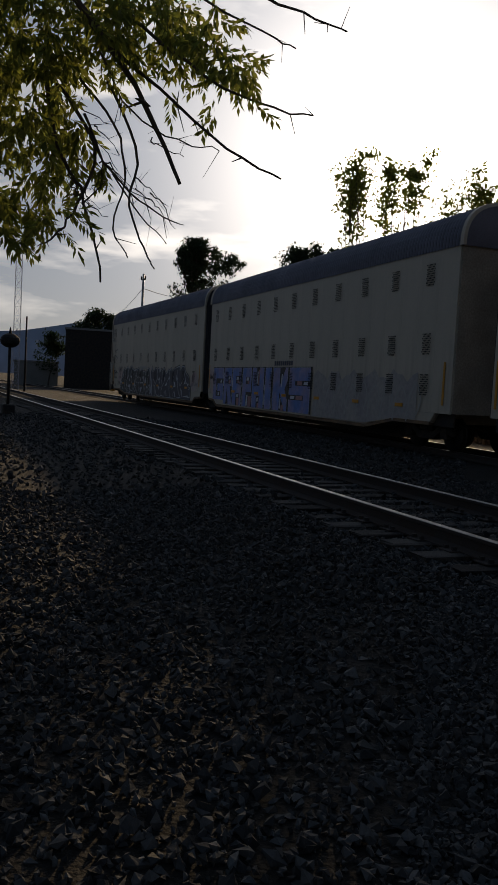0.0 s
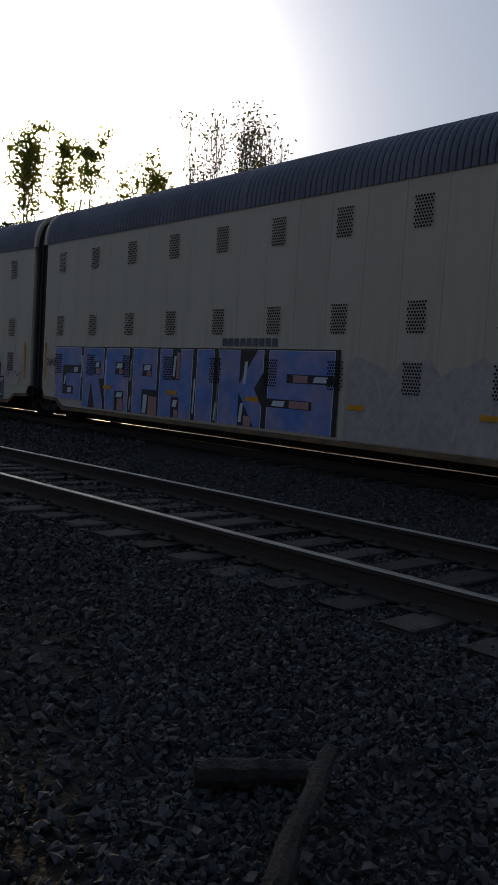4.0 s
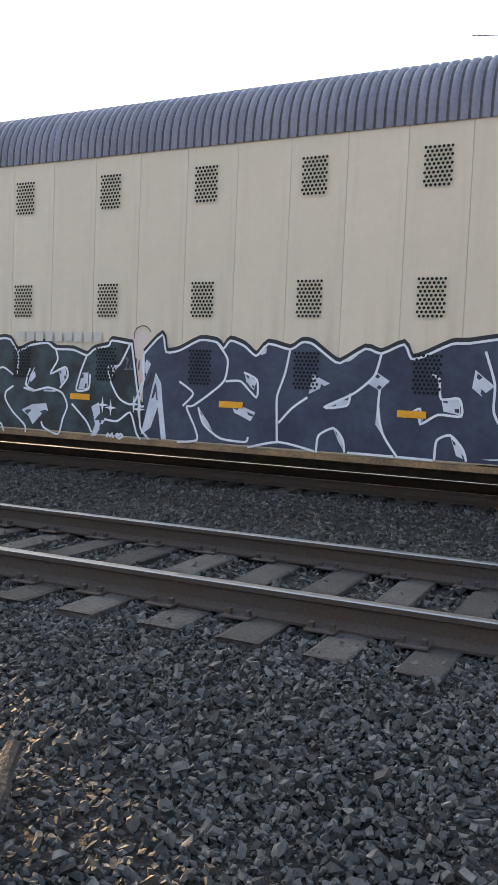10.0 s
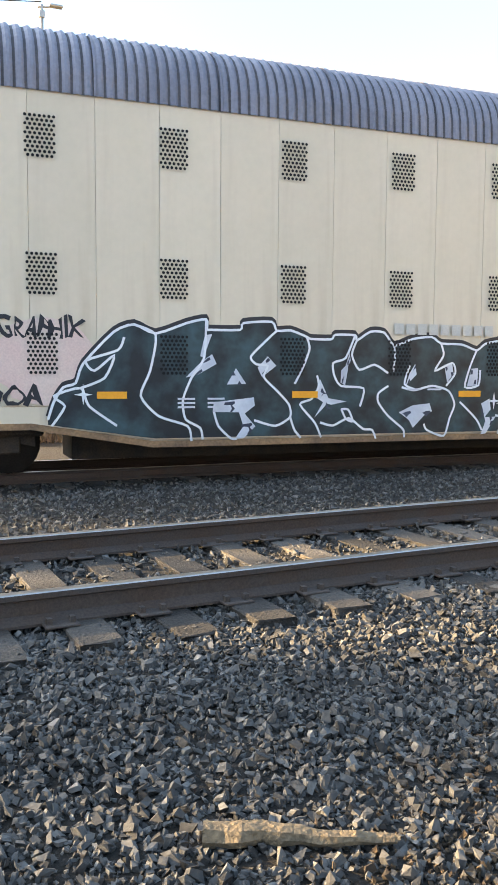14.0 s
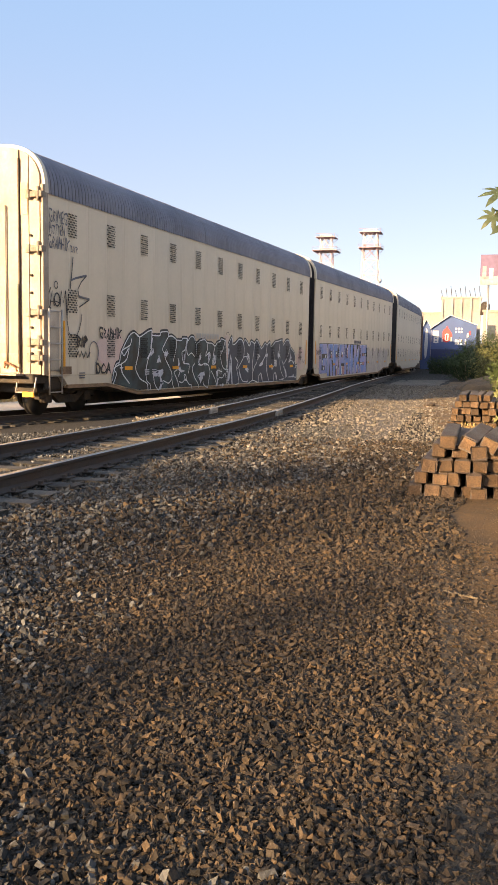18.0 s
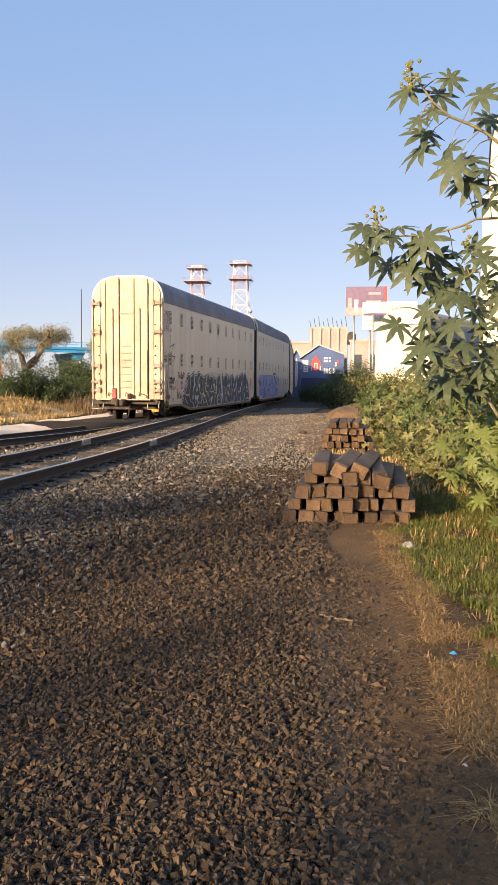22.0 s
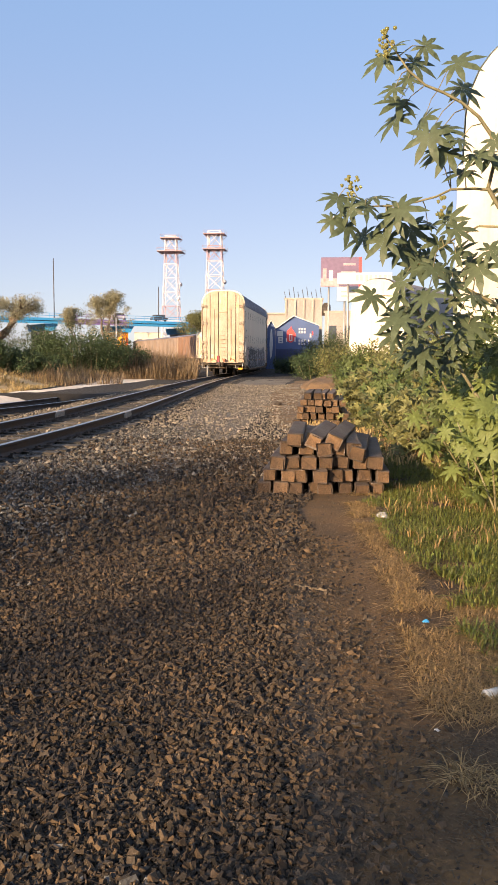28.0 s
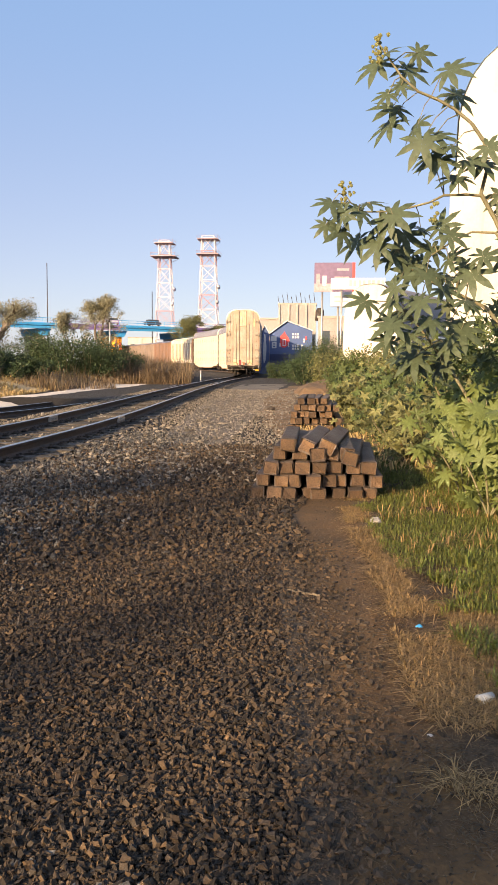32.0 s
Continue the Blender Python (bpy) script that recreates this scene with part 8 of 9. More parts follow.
# ---------------------------------------------------------------- the side where the train comes from
tree_at(71.5, 62, 9.6, 6.2, MAT_LEAF_DARK, 26000, 0.2, 31, "big dark round tree behind the train", clump=0.8, depth=3, full=170)
tree_at(79.0, 150, 4.5, 9.0, MAT_LEAF_DARK, 12000, 0.4, 32, "dark flat-topped tree far down the line", clump=1.3, full=120)
tree_at(66.0, 60, 9.6, 4.4, MAT_LEAF_DARK, 14000, 0.2, 33, "dark round tree behind the train", clump=0.7, full=110)
tree_at(63.0, 58, 9.3, 5.0, MAT_LEAF_DARK, 14000, 0.2, 34, "dark round tree behind the train", clump=0.7, full=110)
tree_at(82.0, 120, 2.9, 5.0, MAT_LEAF_DARK, 2500, 0.4, 35, "small dark tree far down the line", clump=1.2)
for k, (az, el, w, n) in enumerate(((48.4, 18.0, 3.6, 1300), (46.5, 17.2, 2.6, 800), (50.8, 17.6, 3.0, 700))):
    tree_at(az, 34 + k % 2, el, w, MAT_LEAF_OLIVE, n, 0.15, 40 + k, "half-bare tree with thin branches behind the train", clump=0.75, depth=4, stems=3, spread=0.4, up=0.6, trunk=0.16, full=0, bole=0.3)
# unseen trees, added and placed to cast dappled shade over the gravel
for k, (az, el, w, n) in enumerate(((54.3, 14.5, 2.0, 1500), (56.4, 14.0, 2.2, 500), (59.6, 15.7, 3.0, 3000), (61.6, 15.8, 3.4, 3000), (44.0, 13.4, 4.2, 2600), (40.8, 13.0, 4.2, 2600))):
    tree_at(az, 35 + k % 2, el, w, MAT_LEAF_ASH, n, 0.2, 46 + k, "unseen leafy tree added behind the train to dapple the ground", clump=0.62, depth=2, stems=3, spread=0.6, up=0.5, trunk=0.14, full=12, bole=0.36)

# hills
def hills():
    verts, faces = [], []
    n = 160
    for i in range(n + 1):
        az = 100 - 200 * i / n
        el = 3.2 + 1.6 * noise.noise(Vector((az * 0.06, 1.5, 0))) + 0.5 * noise.noise(Vector((az * 0.25, 4, 0)))
        el += 1.2 * math.exp(-((az - 76) / 5.0) ** 2) + 0.3
        if az < 40:
            el = max(0.3, el - 0.06 * (40 - az))
        p = polar(az, 2600)
        verts += [(p.x, p.y, -30), (p.x, p.y, max(-20, 2600 * math.tan(radians(el)))), tuple(polar(az, 3600, -30))]
    for i in range(n):
        b = 3 * i
        faces += [(b, b + 3, b + 4, b + 1), (b + 1, b + 4, b + 5, b + 2)]
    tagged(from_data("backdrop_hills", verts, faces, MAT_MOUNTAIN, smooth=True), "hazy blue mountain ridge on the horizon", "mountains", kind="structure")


hills()
block("dark_shed", 77.6, 81.0, 112, 7.4, 7, MAT_DARK, "dark flat-roofed shed beside the line", "shed")
block("low_shed", 81.4, 84.2, 120, 3.0, 5, MAT_CONCRETE, "low grey shed down the line", "shed")
mb = polar(84.1, 75)
lattice("lattice_mast", Vector((mb.x, mb.y, 0)), 12.6, 0.55, 0.5, 16, [MAT_TOWERWHITE], "slender pale lattice mast beside the line", (), dishes=False)
bm = bmesh.new()
q = polar(83.5, 75)
tube(bm, (q.x, q.y, -0.1), (q.x, q.y, 6.3), 0.09, 0.07, seg=8)
tagged(part("pole", bm, MAT_DARK), "dark bare pole beside the mast", "pole", "poles by the tracks")
pole("utility_pole", polar(76.1, 58), EYE[2] + 58 * math.tan(radians(6.95)), 0.12, "dark utility pole behind the train", ((8.2, 0.5, 20),))
bm = bmesh.new()
pa = polar(76.1, 58, 7.6)
for pb in (polar(79.5, 90, 6.5), polar(70.0, 80, 10.2)):
    for i in range(8):
        u, v = i / 8, (i + 1) / 8
        tube(bm, pa.lerp(pb, u) - Vector((0, 0, 3 * u * (1 - u))), pa.lerp(pb, v) - Vector((0, 0, 3 * v * (1 - v))), 0.02, seg=4)
tagged(part("overhead_wire", bm, MAT_DARK), "thin overhead wires from the utility pole", "wire")


# switch stand beside the near track
def switch_stand():
    b = polar(84.5, 30)
    e = empty("switch_stand", Matrix.Translation((b.x, b.y, ground_z(b.x, b.y))), "dark switch stand with a round target", "switch stand")
    bm = bmesh.new()
    tube(bm, (0, 0, -0.05), (0, 0, 2.45), 0.05, seg=8)
    part("shaft", bm, MAT_DARK, e)
    bm = bmesh.new()
    bmesh.ops.create_uvsphere(bm, u_segments=14, v_segments=8, radius=0.33, matrix=Matrix.Translation((0, 0, 2.5)) @ Matrix.Diagonal((1, 1, 0.75, 1)))
    part("target", bm, MAT_DARK, e)
    bm = bmesh.new()
    tube(bm, (0, 0, 2.7), (0, 0, 2.95), 0.06, 0.02, seg=8)
    part("finial", bm, MAT_DARK, e)
    bm = bmesh.new()
    box(bm, -0.35, 0.35, -0.2, 0.2, -0.02, 0.35, bevel=0.04)
    part("base", bm, MAT_DARK, e)


switch_stand()

# lamp with aerials over the train's roof line
def yard_lamp():
    d = 32.0
    top = at(-12.65, 21.9, d)
    e = empty("yard_lamp", Matrix.Translation((top.x, top.y, 0)), "tall yard lamp pole with a flat lamp head", "lamp post")
    bm = bmesh.new()
    tube(bm, (0, 0, -0.2), (0, 0, top.z), 0.11, 0.06, seg=8)
    part("shaft", bm, MAT_GREYMETAL, e)
    bm = bmesh.new()
    tube(bm, (-0.15, 0, top.z - 0.1), (0.75, 0, top.z + 0.05), 0.035, seg=6)
    part("arm", bm, MAT_GREYMETAL, e)
    bm = bmesh.new()
    box(bm, 0.25, 0.75, -0.12, 0.12, top.z - 0.02, top.z + 0.08, bevel=0.03)
    part("lamp_head", bm, MAT_GREYMETAL, e)
    bm = bmesh.new()
    box(bm, -0.1, 0.1, -0.08, 0.08, top.z - 0.45, top.z - 0.2, bevel=0.02)
    part("box", bm, MAT_GREYMETAL, e)
    bm = bmesh.new()
    a, b = Vector((0, 0, top.z + 0.1)), Vector((-14, 3, top.z + 1.0))
    for i in range(10):
        u, v = i / 10, (i + 1) / 10
        tube(bm, a.lerp(b, u) - Vector((0, 0, 2 * u * (1 - u))), a.lerp(b, v) - Vector((0, 0, 2 * v * (1 - v))), 0.018, seg=4)
    part("cable", bm, MAT_DARK, e)


yard_lamp()


# ---------------------------------------------------------------- the ash tree that hangs over the view
def ash_tree():
    rnd = random.Random(77)
    b = Vector((-5.6, -1.2, 0))
    e = empty("ash_tree", Matrix.Translation(b), "ash tree with hanging leafy and dead branches", "tree")
    bm = bmesh.new()
    tube(bm, (0, 0, -0.1), (-0.1, 0.1, 2.2), 0.2, 0.16, seg=10, cap=False)
    tube(bm, (-0.1, 0.1, 2.2), (0.2, 0.5, 4.2), 0.16, 0.11, seg=10, cap=False)
    part("trunk", bm, MAT_BARK, e, "grey bark trunk")

    def limb(name, pts, r, mat=MAT_TWIG):
        bm = bmesh.new()
        K = [at(*p) - b for p in pts]
        P = []
        for i in range(len(K) - 1):
            k0, k1, k2, k3 = K[max(i - 1, 0)], K[i], K[i + 1], K[min(i + 2, len(K) - 1)]
            for j in range(4):
                u = j / 4
                c = k1 + (k2 - k0) * 0.5 * (u - 2 * u * u + u**3) + (k2 - k1) * (3 * u * u - 2 * u**3) + (k3 - k1) * 0.5 * (u**3 - u * u)
                P.append(c + Vector((rnd.gauss(0, 0.006), rnd.gauss(0, 0.006), rnd.gauss(0, 0.006))))
        P.append(K[-1])
        r *= 0.8
        for i in range(len(P) - 1):
            tube(bm, P[i], P[i + 1], r * (1 - 0.65 * i / len(P)), r * (1 - 0.65 * (i + 1) / len(P)), seg=6, cap=i == len(P) - 2)
        # short side twigs
        for _ in range(max(1, len(P) // 3)):
            p = P[rnd.randrange(1, len(P))]
            q = p + Vector((rnd.gauss(0, 0.06), rnd.gauss(0, 0.06), rnd.gauss(-0.03, 0.06)))
            tube(bm, p, q, r * 0.35, r * 0.15, seg=4)
        part(name, bm, mat, e, "bare brown branch")
        return K
    D = 4.6
    limb("limb", [(108, 30, 5.6), (96, 30, 5.2), (86, 27, 4.9), (80, 21.5, D), (76.5, 17.5, D), (74.0, 12.8, D)], 0.035)
    limb("limb", [(86, 27, 4.9), (80, 21.5, D), (75.6, 18.4, D), (71, 15.2, D), (67.3, 13.5, D)], 0.016)
    limb("limb", [(80, 24, D), (74, 20.0, D), (69, 18.0, D), (65.4, 17.4, D)], 0.013)
    limb("limb", [(76, 27, D), (70, 24.2, D), (66.5, 23.2, D), (63.5, 22.2, D)], 0.013)
    limb("limb", [(74, 24, D), (69, 22.0, D), (66.8, 21.2, D)], 0.009)
    limb("limb", [(83, 20, D), (82.2, 15, D), (80.8, 12.5, D), (79.9, 10.5, D), (78.9, 6.2, D)], 0.017)
    limb("limb", [(82.2, 18, D), (79.6, 14.6, D), (80.6, 11.0, D), (81.6, 9.2, D), (82.7, 8.4, D)], 0.014)
    limb("limb", [(80.8, 18.5, D), (78.4, 16, D), (77.6, 12.8, D), (78.2, 9.8, D), (77.2, 7.9, D)], 0.010)
    limb("limb", [(79, 18.5, D), (77.0, 14.8, D), (77.2, 11.2, D), (76.2, 8.6, D), (75.4, 7.3, D)], 0.011)
    limb("limb", [(80.4, 16.5, D), (78.4, 13.0, D), (76.0, 11.2, D), (73.9, 10.3, D)], 0.010)
    limb("limb", [(78.4, 13.0, D), (76.5, 10.6, D), (74.7, 9.0, D)], 0.007)
    limb("limb", [(79.5, 20, D), (77.2, 16.8, D), (74.3, 15.4, D), (71.5, 15.0, D)], 0.008)
    for k in range(14):
        a0, e0 = rnd.uniform(75, 82), rnd.uniform(11, 18)
        limb("twig", [(a0, e0, D), (a0 - 0.7, e0 - 0.5, D), (a0 - rnd.uniform(1.2, 2.4), e0 - rnd.uniform(1.0, 2.4), D)], 0.005)
    # sprays of narrow leaflets
    vs, fs = [], []

    def spray_of_leaves(p, d, ln):
        n = 9
        for i in range(n):
            u = 0.25 + 0.75 * i / (n - 1)
            c = p + d * ln * u
            side = d.cross(Vector((rnd.uniform(-1, 1), rnd.uniform(-1, 1), rnd.uniform(-1, 1)))).normalized()
            for s_ in ((1, -1) if i < n - 1 else (0,)):
                w = (side * s_ + d * 0.8 + Vector((0, 0, -0.55))).normalized()
                L_ = rnd.uniform(0.055, 0.09)
                nrm = w.cross(Vector((rnd.uniform(-1, 1), rnd.uniform(-1, 1), 1))).normalized() * L_ * 0.16
                k = len(vs)
                q0, q1, q2 = c + w * 0.01, c + w * L_ * 0.5, c + w * L_
                vs.extend([tuple(q0), tuple(q1 + nrm), tuple(q2), tuple(q1 - nrm)])
                fs.append((k, k + 1, k + 2, k + 3))

    zones = [(86, 21, 6.5, 5.5, 210), (83, 15.5, 3.6, 4.0, 110), (79, 22.5, 4.5, 3.0, 90), (74.5, 22.6, 3.2, 2.0, 55), (71.0, 20.2, 1.6, 1.6, 34), (86, 10.5, 3.2, 1.8, 60), (90, 16, 5, 9, 120), (82.2, 10.6, 0.9, 0.7, 10), (92, 30, 10, 8, 130), (78, 30, 10, 6, 110)]
    for az, el, ra, re, n in zones:
        for _ in range(n):
            a_, e_ = rnd.gauss(az, ra * 0.5), rnd.gauss(el, re * 0.5)
            if a_ < 68.6 or (e_ < 8.4):
                continue
            p = at(a_, e_, rnd.uniform(4.2, 5.6)) - b
            spray_of_leaves(p, Vector((rnd.uniform(-.8, .8), rnd.uniform(-.8, .8), rnd.uniform(-1.2, 0.1))).normalized(), rnd.uniform(0.14, 0.26))
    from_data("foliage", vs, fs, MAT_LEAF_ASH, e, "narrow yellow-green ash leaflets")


ash_tree()


# ---------------------------------------------------------------- small things on the ground
def log(name, a, b, r0, r1, mat, label, seed):
    rnd = random.Random(seed)
    bm = bmesh.new()
    a, b = Vector(a), Vector(b)
    n = 10
    q = (b - a).to_track_quat("Z", "Y")
    rings = []
    for i in range(n + 1):
        u = i / n
        c = a.lerp(b, u) + Vector((rnd.uniform(-.008, .008), rnd.uniform(-.008, .008), rnd.uniform(-.006, .006)))
        r = r0 * (1 - u) + r1 * u
        rings.append([bm.verts.new(c + q @ Vector((r * rnd.uniform(.8, 1.15) * math.cos(k * .7854), r * 0.75 * rnd.uniform(.8, 1.15) * math.sin(k * .7854), 0))) for k in range(8)])
    for ra, rb in zip(rings, rings[1:]):
        for k in range(8):
            bm.faces.new((ra[k], ra[(k + 1) % 8], rb[(k + 1) % 8], rb[k]))
    bm.faces.new(rings[0][::-1])
    bm.faces.new(rings[-1])
    return tagged(part(name, bm, mat), label, "log", "loose wood on the ballast")


def on_ground(az, el, lift=0.0):
    d = EYE[2] / math.tan(radians(-el))
    for _ in range(4):
        p = polar(az, d)
        d = (EYE[2] - ground_z(p.x, p.y) - lift) / math.tan(radians(-el))
    p = polar(az, d)
    return Vector((p.x, p.y, ground_z(p.x, p.y) + lift))


log("log", on_ground(49.5, -25.5, 0.07), on_ground(41.6, -24.8, 0.07), 0.07, 0.055, MAT_LOG, "thick weathered log lying on the ballast", 1)
log("log", on_ground(44.5, -34, 0.06), on_ground(40.0, -23.4, 0.16), 0.045, 0.035, MAT_LOG, "thin weathered branch leaning on a log", 2)
log("plank", on_ground(-22.9, -29.6, 0.04), on_ground(-36.2, -29.6, 0.035), 0.055, 0.02, MAT_OLDWOOD, "split weathered plank on the ballast", 3)
log("stick", on_ground(-87.2, -15.3, 0.015), on_ground(-89.6, -15.6, 0.015), 0.016, 0.012, MAT_OLDWOOD, "pale flat stick on the gravel", 4)
log("stick", on_ground(-84.6, -3.3, 0.02), on_ground(-87.6, -3.35, 0.02), 0.03, 0.025, MAT_TIEWOOD, "dark stick lying across the gravel", 5)


def rubbish(name, az, el, size, mat, label, category, seed):
    rnd = random.Random(seed)
    p = on_ground(az, el)
    bm = bmesh.new()
    bmesh.ops.create_icosphere(bm, subdivisions=2, radius=size)
    for v in bm.verts:
        v.co = Vector((v.co.x * rnd.uniform(.7, 1.2), v.co.y * rnd.uniform(.6, 1.0), v.co.z * rnd.uniform(.35, .6)))
    ob = part(name, bm, mat)
    ob.matrix_world = Matrix.Translation(p + Vector((0, 0, size * 0.3)))
    return tagged(ob, label, category)


rubbish("crumpled_bag", 35.9, -5.72, 0.13, MAT_PANEWHITE, "crumpled white bag beside the far track", "bag", 1)
rubbish("blue_bottle", -96.3, -17.4, 0.03, MAT_BRIDGEBLUE, "crushed blue plastic bottle in dry grass", "bottle", 2)
rubbish("paper_scrap", -97.25, -24.05, 0.021, MAT_RUBBISH, "small white paper scrap on the path", "paper", 3)
rubbish("pale_rock", -93.2, -10.7, 0.075, MAT_CONCRETE, "pale broken rock in green grass", "rock", 4)
rubbish("dark_rock", -85.9, -3.25, 0.2, MAT_TIEWOOD, "dark rock on the gravel", "rock", 5)
cup = bmesh.new()
tube(cup, (0, 0, 0), (0.075, 0, 0), 0.02, 0.027, seg=14)
tube(cup, (0.074, 0, 0), (0.079, 0, 0), 0.029, 0.029, seg=14)
cup_ob = part("paper_cup", cup, MAT_RUBBISH)
cp = on_ground(-101.2, -21.5)
cup_ob.matrix_world = Matrix.Translation(cp + Vector((0, 0, 0.028))) @ Euler((0, 0.1, 2.2)).to_matrix().to_4x4()
tagged(cup_ob, "white paper cup lying in the grass", "cup")

# mound of dark earth by the far bushes
mound = bmesh.new()
bmesh.ops.create_icosphere(mound, subdivisions=3, radius=1.0)
for v in mound.verts:
    v.co = Vector((v.co.x * 5.0, v.co.y * 2.0, v.co.z * 0.7 * (1 + 0.35 * noise.noise(v.co * 2.2))))
mo = part("earth_mound", mound, MAT_DIRT)
mo.matrix_world = Matrix.Translation(polar(-90.2, 42, -0.05))
tagged(mo, "low mound of dry earth by the bushes", "mound")


# ---------------------------------------------------------------- ballast
def stone_shapes(n, seed, lumpy):
    """Broken-stone shapes: uneven six-sided lumps, or cheaper eight-sided chips for far stretches."""
    rng = np.random.default_rng(seed)
    if lumpy:
        v = np.array([(x, y, z) for z in (-0.6, 0.6) for x, y in ((-0.78, -0.66), (0.78, -0.66), (0.78, 0.66), (-0.78, 0.66))])
        f = [(3, 2, 1, 0), (4, 5, 6, 7)] + [(i, (i + 1) % 4, 4 + (i + 1) % 4, 4 + i) for i in range(4)]
    else:
        v = np.array([(math.cos(radians(a)), math.sin(radians(a)), z) for z, first in ((-0.62, 0), (0.62, 60)) for a in (first, first + 120, first + 240)])
        f = [(0, 2, 1), (3, 4, 5)] + [t for i in range(3) for t in ((i, (i + 1) % 3, 3 + i), ((i + 1) % 3, 3 + (i + 1) % 3, 3 + i))]
    out = []
    for _ in range(n):
        w = v * rng.uniform(0.8, 1.15, (len(v), 3)) + rng.uniform(-0.2, 0.2, (len(v), 3))
        w[v[:, 2] > 0, :2] *= rng.uniform(0.55, 0.95)
        w[rng.integers(0, len(v), 2)] *= rng.uniform(0.45, 0.8, (2, 1))
        w[:, 0] += w[:, 2] * rng.uniform(-0.35, 0.35)
        w[:, 1] += w[:, 0] * rng.uniform(-0.5, 0.5)
        out.append(w * np.array([1.1, rng.uniform(0.65, 0.95), rng.uniform(0.55, 0.95)]))
    return out, np.array(f)


def scatter(name, spots, size, mat, label, seed, lumpy=False):
    rng = np.random.default_rng(seed)
    shapes, f = stone_shapes(40, seed, lumpy)
    P = np.array(spots)
    n = len(P)
    s = size * np.exp(np.clip(rng.normal(0, 0.36, n), -0.7, 0.75))
    ax = rng.normal(size=(n, 4))
    ax[:, 1:3] *= 0.6
    ax /= np.linalg.norm(ax, axis=1)[:, None]
    w, x, y, z = ax.T
    R = np.stack([1 - 2 * (y * y + z * z), 2 * (x * y - z * w), 2 * (x * z + y * w), 2 * (x * y + z * w), 1 - 2 * (x * x + z * z), 2 * (y * z - x * w),
                  2 * (x * z - y * w), 2 * (y * z + x * w), 1 - 2 * (x * x + y * y)], 1).reshape(-1, 3, 3)
    T = np.array(shapes)[rng.integers(0, len(shapes), n)] * (s / 2)[:, None, None]
    V = np.einsum("nij,nkj->nki", R, T) + P[:, None, :]
    V[:, :, 2] += (s * rng.uniform(-0.05, 0.42, n))[:, None]
    k = V.shape[1]
    F = (np.arange(n)[:, None, None] * k + f[None]).reshape(-1, f.shape[1])
    me = bpy.data.meshes.new(name)
    me.vertices.add(n * k)
    me.vertices.foreach_set("co", V.ravel().astype(np.float32))
    c = F.shape[1]
    me.loops.add(F.size)
    me.loops.foreach_set("vertex_index", F.ravel().astype(np.int32))
    me.polygons.add(len(F))
    me.polygons.foreach_set("loop_start", (np.arange(len(F)) * c).astype(np.int32))
    me.update(calc_edges=True)
    me.shade_flat()
    me.materials.append(mat)
    return tagged(new(name, me), label, "gravel", kind="stuff")


def ballast_spots(n, seed, az0, az1, d0, d1, keep):
    rng = np.random.default_rng(seed)
    out = []
    while len(out) < n:
        az = np.radians(rng.uniform(min(az0, az1), max(az0, az1), 4000))
        d = np.sqrt(rng.uniform(d0 * d0, d1 * d1, 4000))
        for x, y in zip(-np.sin(az) * d, np.cos(az) * d):
            if keep(x, y):
                out.append((x, y, ground_z(x, y)))
                if len(out) >= n:
                    break
    return out


MIX = random.Random(31)


def brown_share(x, y):
    """How far dusty brown stones have taken over from grey ballast."""
    return smoothstep(-0.6, 3.2, x - 1.1 * (y - 1.0) + 1.8 * noise.noise(Vector((x * 0.9, y * 0.9, 8)))) * (1 - 0.6 * smoothstep(1.6, 3.6, y))


scatter("ballast_near", ballast_spots(60000, 1, 56, -80, 1.9, 6.3, lambda x, y: y < near_y(x) - 0.6 and MIX.random() > brown_share(x, y)), 0.031, MAT_STONE, "loose grey crushed stone ballast close to the camera", 1, lumpy=True)
scatter("ballast_shoulder", ballast_spots(26000, 14, -55, -82, 6.3, 17, lambda x, y: 1.4 < y < near_y(x) - 0.6 and MIX.random() > brown_share(x, y)), 0.036, MAT_STONE, "grey crushed stone on the shoulder of the near track", 14)
scatter("ballast_left", ballast_spots(30000, 2, 100, 54, 1.9, 11, lambda x, y: y < near_y(x) - 0.6), 0.042, MAT_STONE, "grey crushed stone ballast beside the track", 2)
scatter("ballast_track", ballast_spots(30000, 3, 64, -72, 4.0, 14, lambda x, y: abs(y - near_y(x)) < 1.5), 0.04, MAT_STONE, "grey crushed stone ballast between the ties", 3)
scatter("ballast_middle", ballast_spots(48000, 4, 55, -66, 6.3, 17, lambda x, y: near_y(x) + 1.2 < y < far_y(x) + 1.4), 0.042, MAT_STONE, "grey crushed stone ballast between the two tracks", 4)
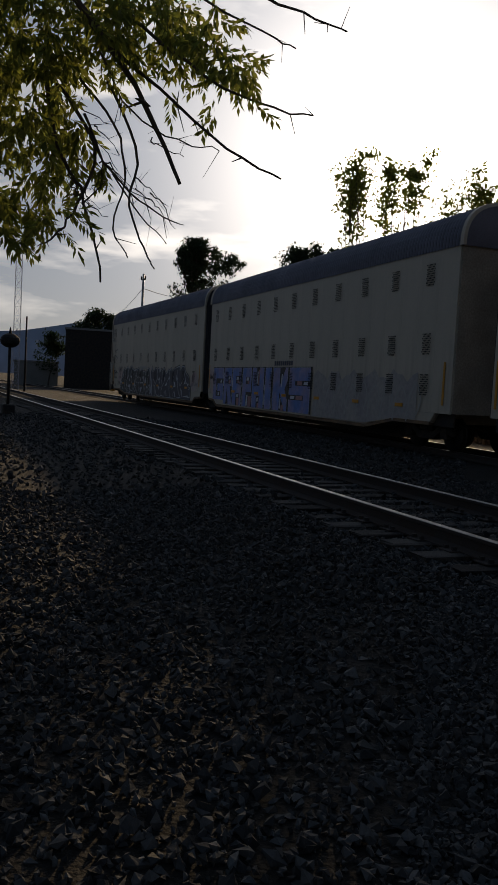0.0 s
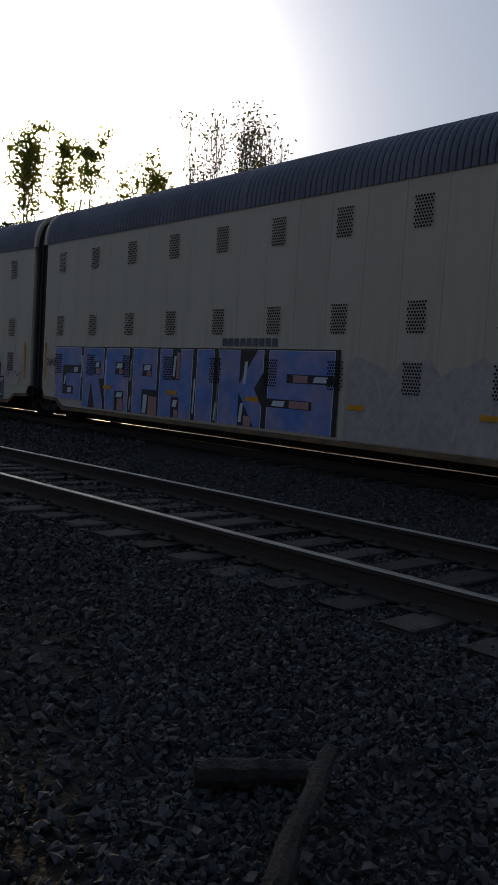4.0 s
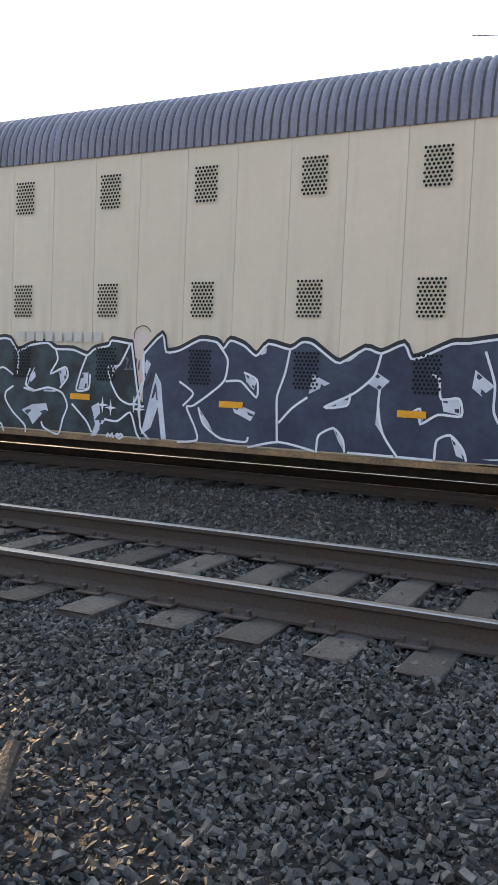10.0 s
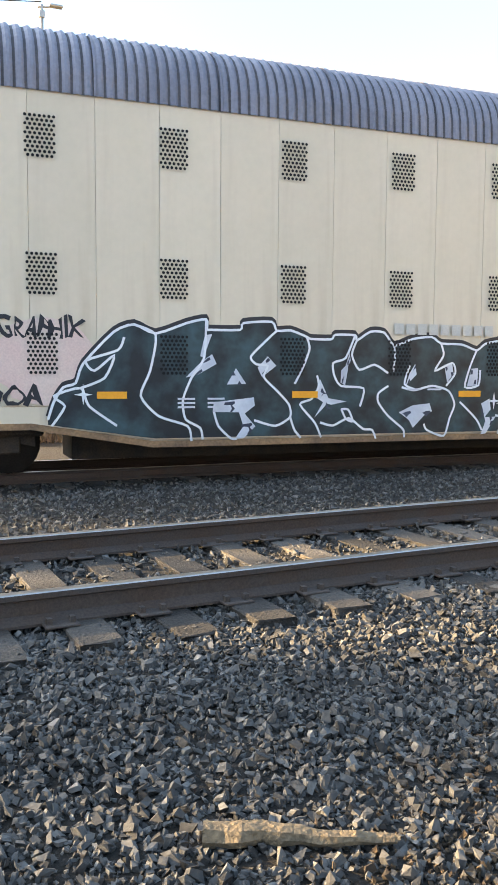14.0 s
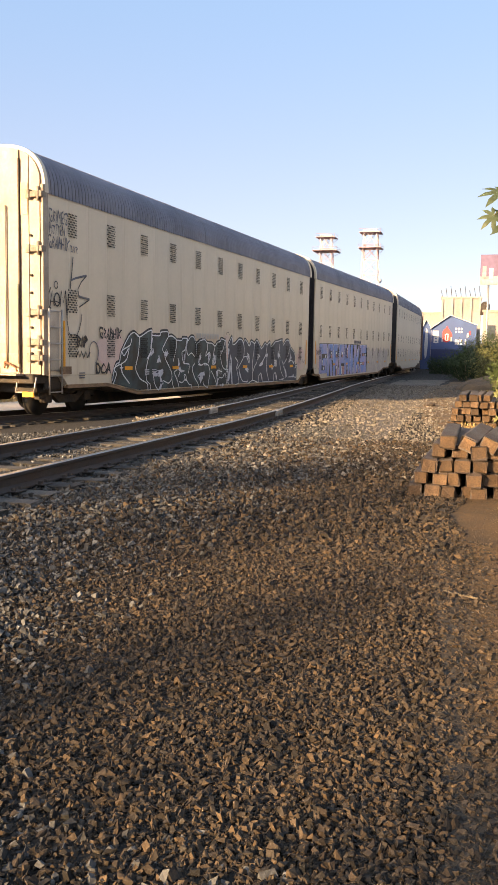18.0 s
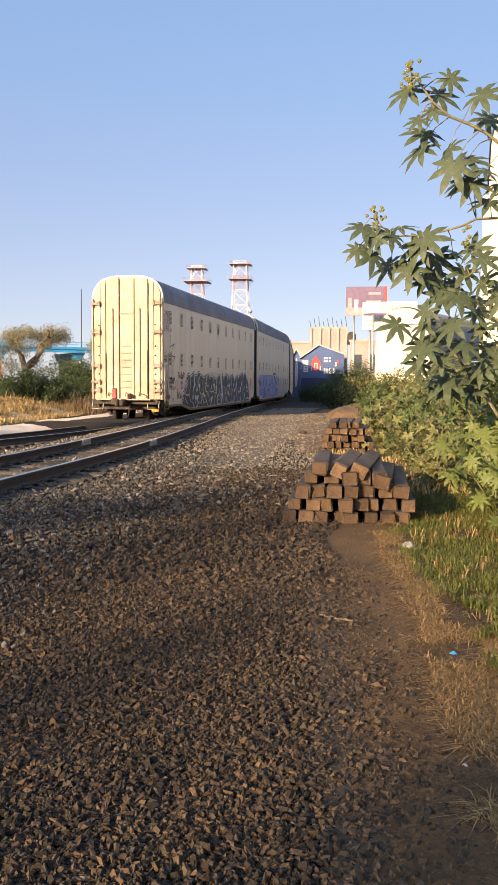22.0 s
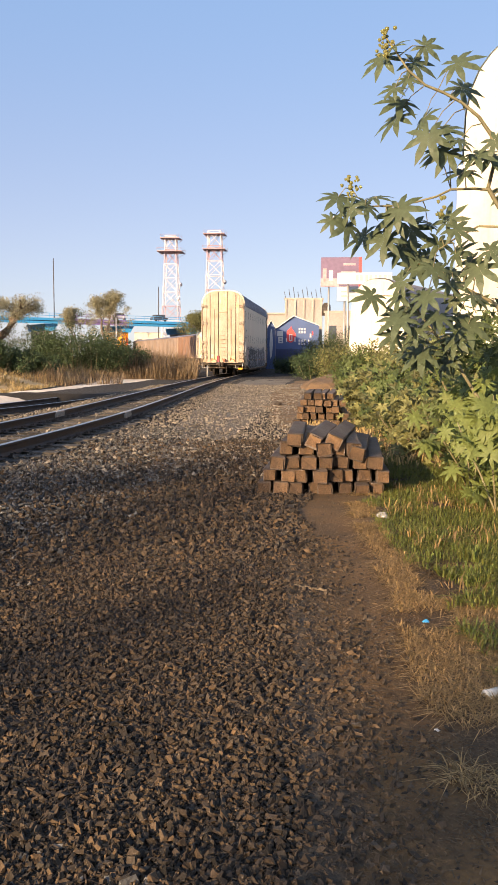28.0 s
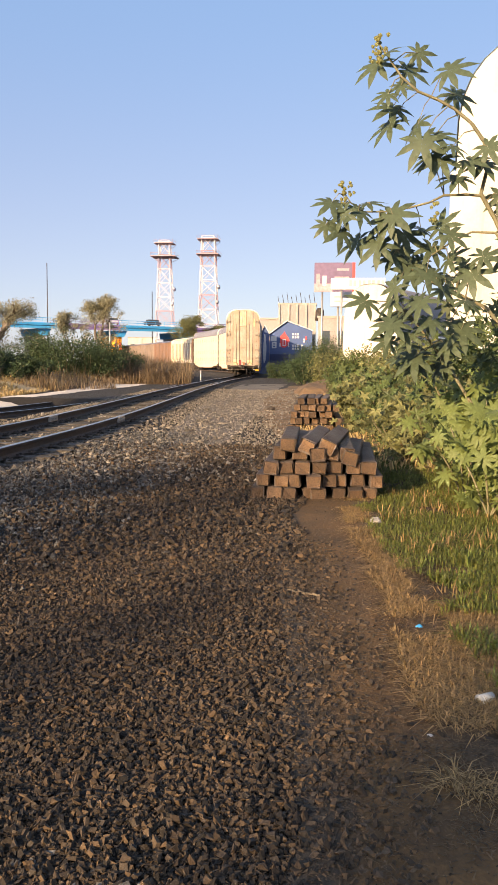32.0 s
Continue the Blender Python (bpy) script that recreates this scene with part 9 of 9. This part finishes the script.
scatter("gravel_right", ballast_spots(112000, 5, -30, -98, 1.8, 7.0, lambda x, y: y < near_y(x) - 0.6 and MIX.random() < brown_share(x, y) and MIX.random() < 0.04 + 0.22 * (1 - smoothstep(2.4, 4.6, x)) + 0.8 * smoothstep(-0.40, 0.26, y - path_side(PATH_LEFT, x) + 0.2 * noise.noise(Vector((x * 1.5, y, 4))))), 0.0218, MAT_STONE_BROWN, "brownish gravel with broken stones beside the path", 5, lumpy=True)
scatter("gravel_mid", ballast_spots(38000, 6, -40, -90, 6.3, 15, lambda x, y: y < near_y(x) - 0.6 and MIX.random() < brown_share(x, y) and y > 0.22 + 0.2 * noise.noise(Vector((x * 1.2, y, 4)))), 0.038, MAT_STONE_BROWN, "brownish gravel beside the track", 6)
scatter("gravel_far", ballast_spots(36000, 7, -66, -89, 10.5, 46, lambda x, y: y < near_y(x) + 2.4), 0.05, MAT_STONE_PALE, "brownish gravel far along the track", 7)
scatter("path_grit", ballast_spots(15000, 8, -80, -108, 1.9, 9.4, lambda x, y: path_side(PATH_RIGHT, x) - 0.5 < y < path_side(PATH_LEFT, x) + 0.3), 0.014, MAT_STONE_BROWN, "small grit scattered on the dirt path", 8)

scatter("path_grit", ballast_spots(22000, 15, -84, -112, 1.8, 5.2, lambda x, y: -1.5 < y < path_side(PATH_LEFT, x) + 0.2), 0.0095, MAT_STONE_BROWN, "fine grit on the trodden path", 15)
scatter("ballast_between", ballast_spots(10000, 9, 90, 54, 7.0, 34, lambda x, y: near_y(x) + 1.2 < y < far_y(x) + 1.4), 0.075, MAT_STONE, "grey crushed stone between the tracks down the line", 9)
scatter("ballast_left_far", ballast_spots(14000, 10, 100, 52, 10, 30, lambda x, y: y < near_y(x) + 1.4), 0.07, MAT_STONE, "grey crushed stone beside the track down the line", 10)
scatter("ballast_underfoot", ballast_spots(9000, 11, 180, -180, 0.0, 1.9, lambda x, y: y > -0.2 and MIX.random() > brown_share(x, y)), 0.034, MAT_STONE, "loose grey crushed stone where the path begins", 11)
scatter("gravel_underfoot", ballast_spots(6000, 12, 0, -180, 0.2, 1.8, lambda x, y: y > -0.3 and MIX.random() < brown_share(x, y)), 0.026, MAT_STONE_BROWN, "brownish gravel where the path begins", 12)
lay_ties(near_track, near_y, near_z, -36, 62, 5)
lay_plates(near_track, near_y, near_z, -8, 20)
lay_ties(far_track, far_y, far_z, -14, 62, 6)

motions()
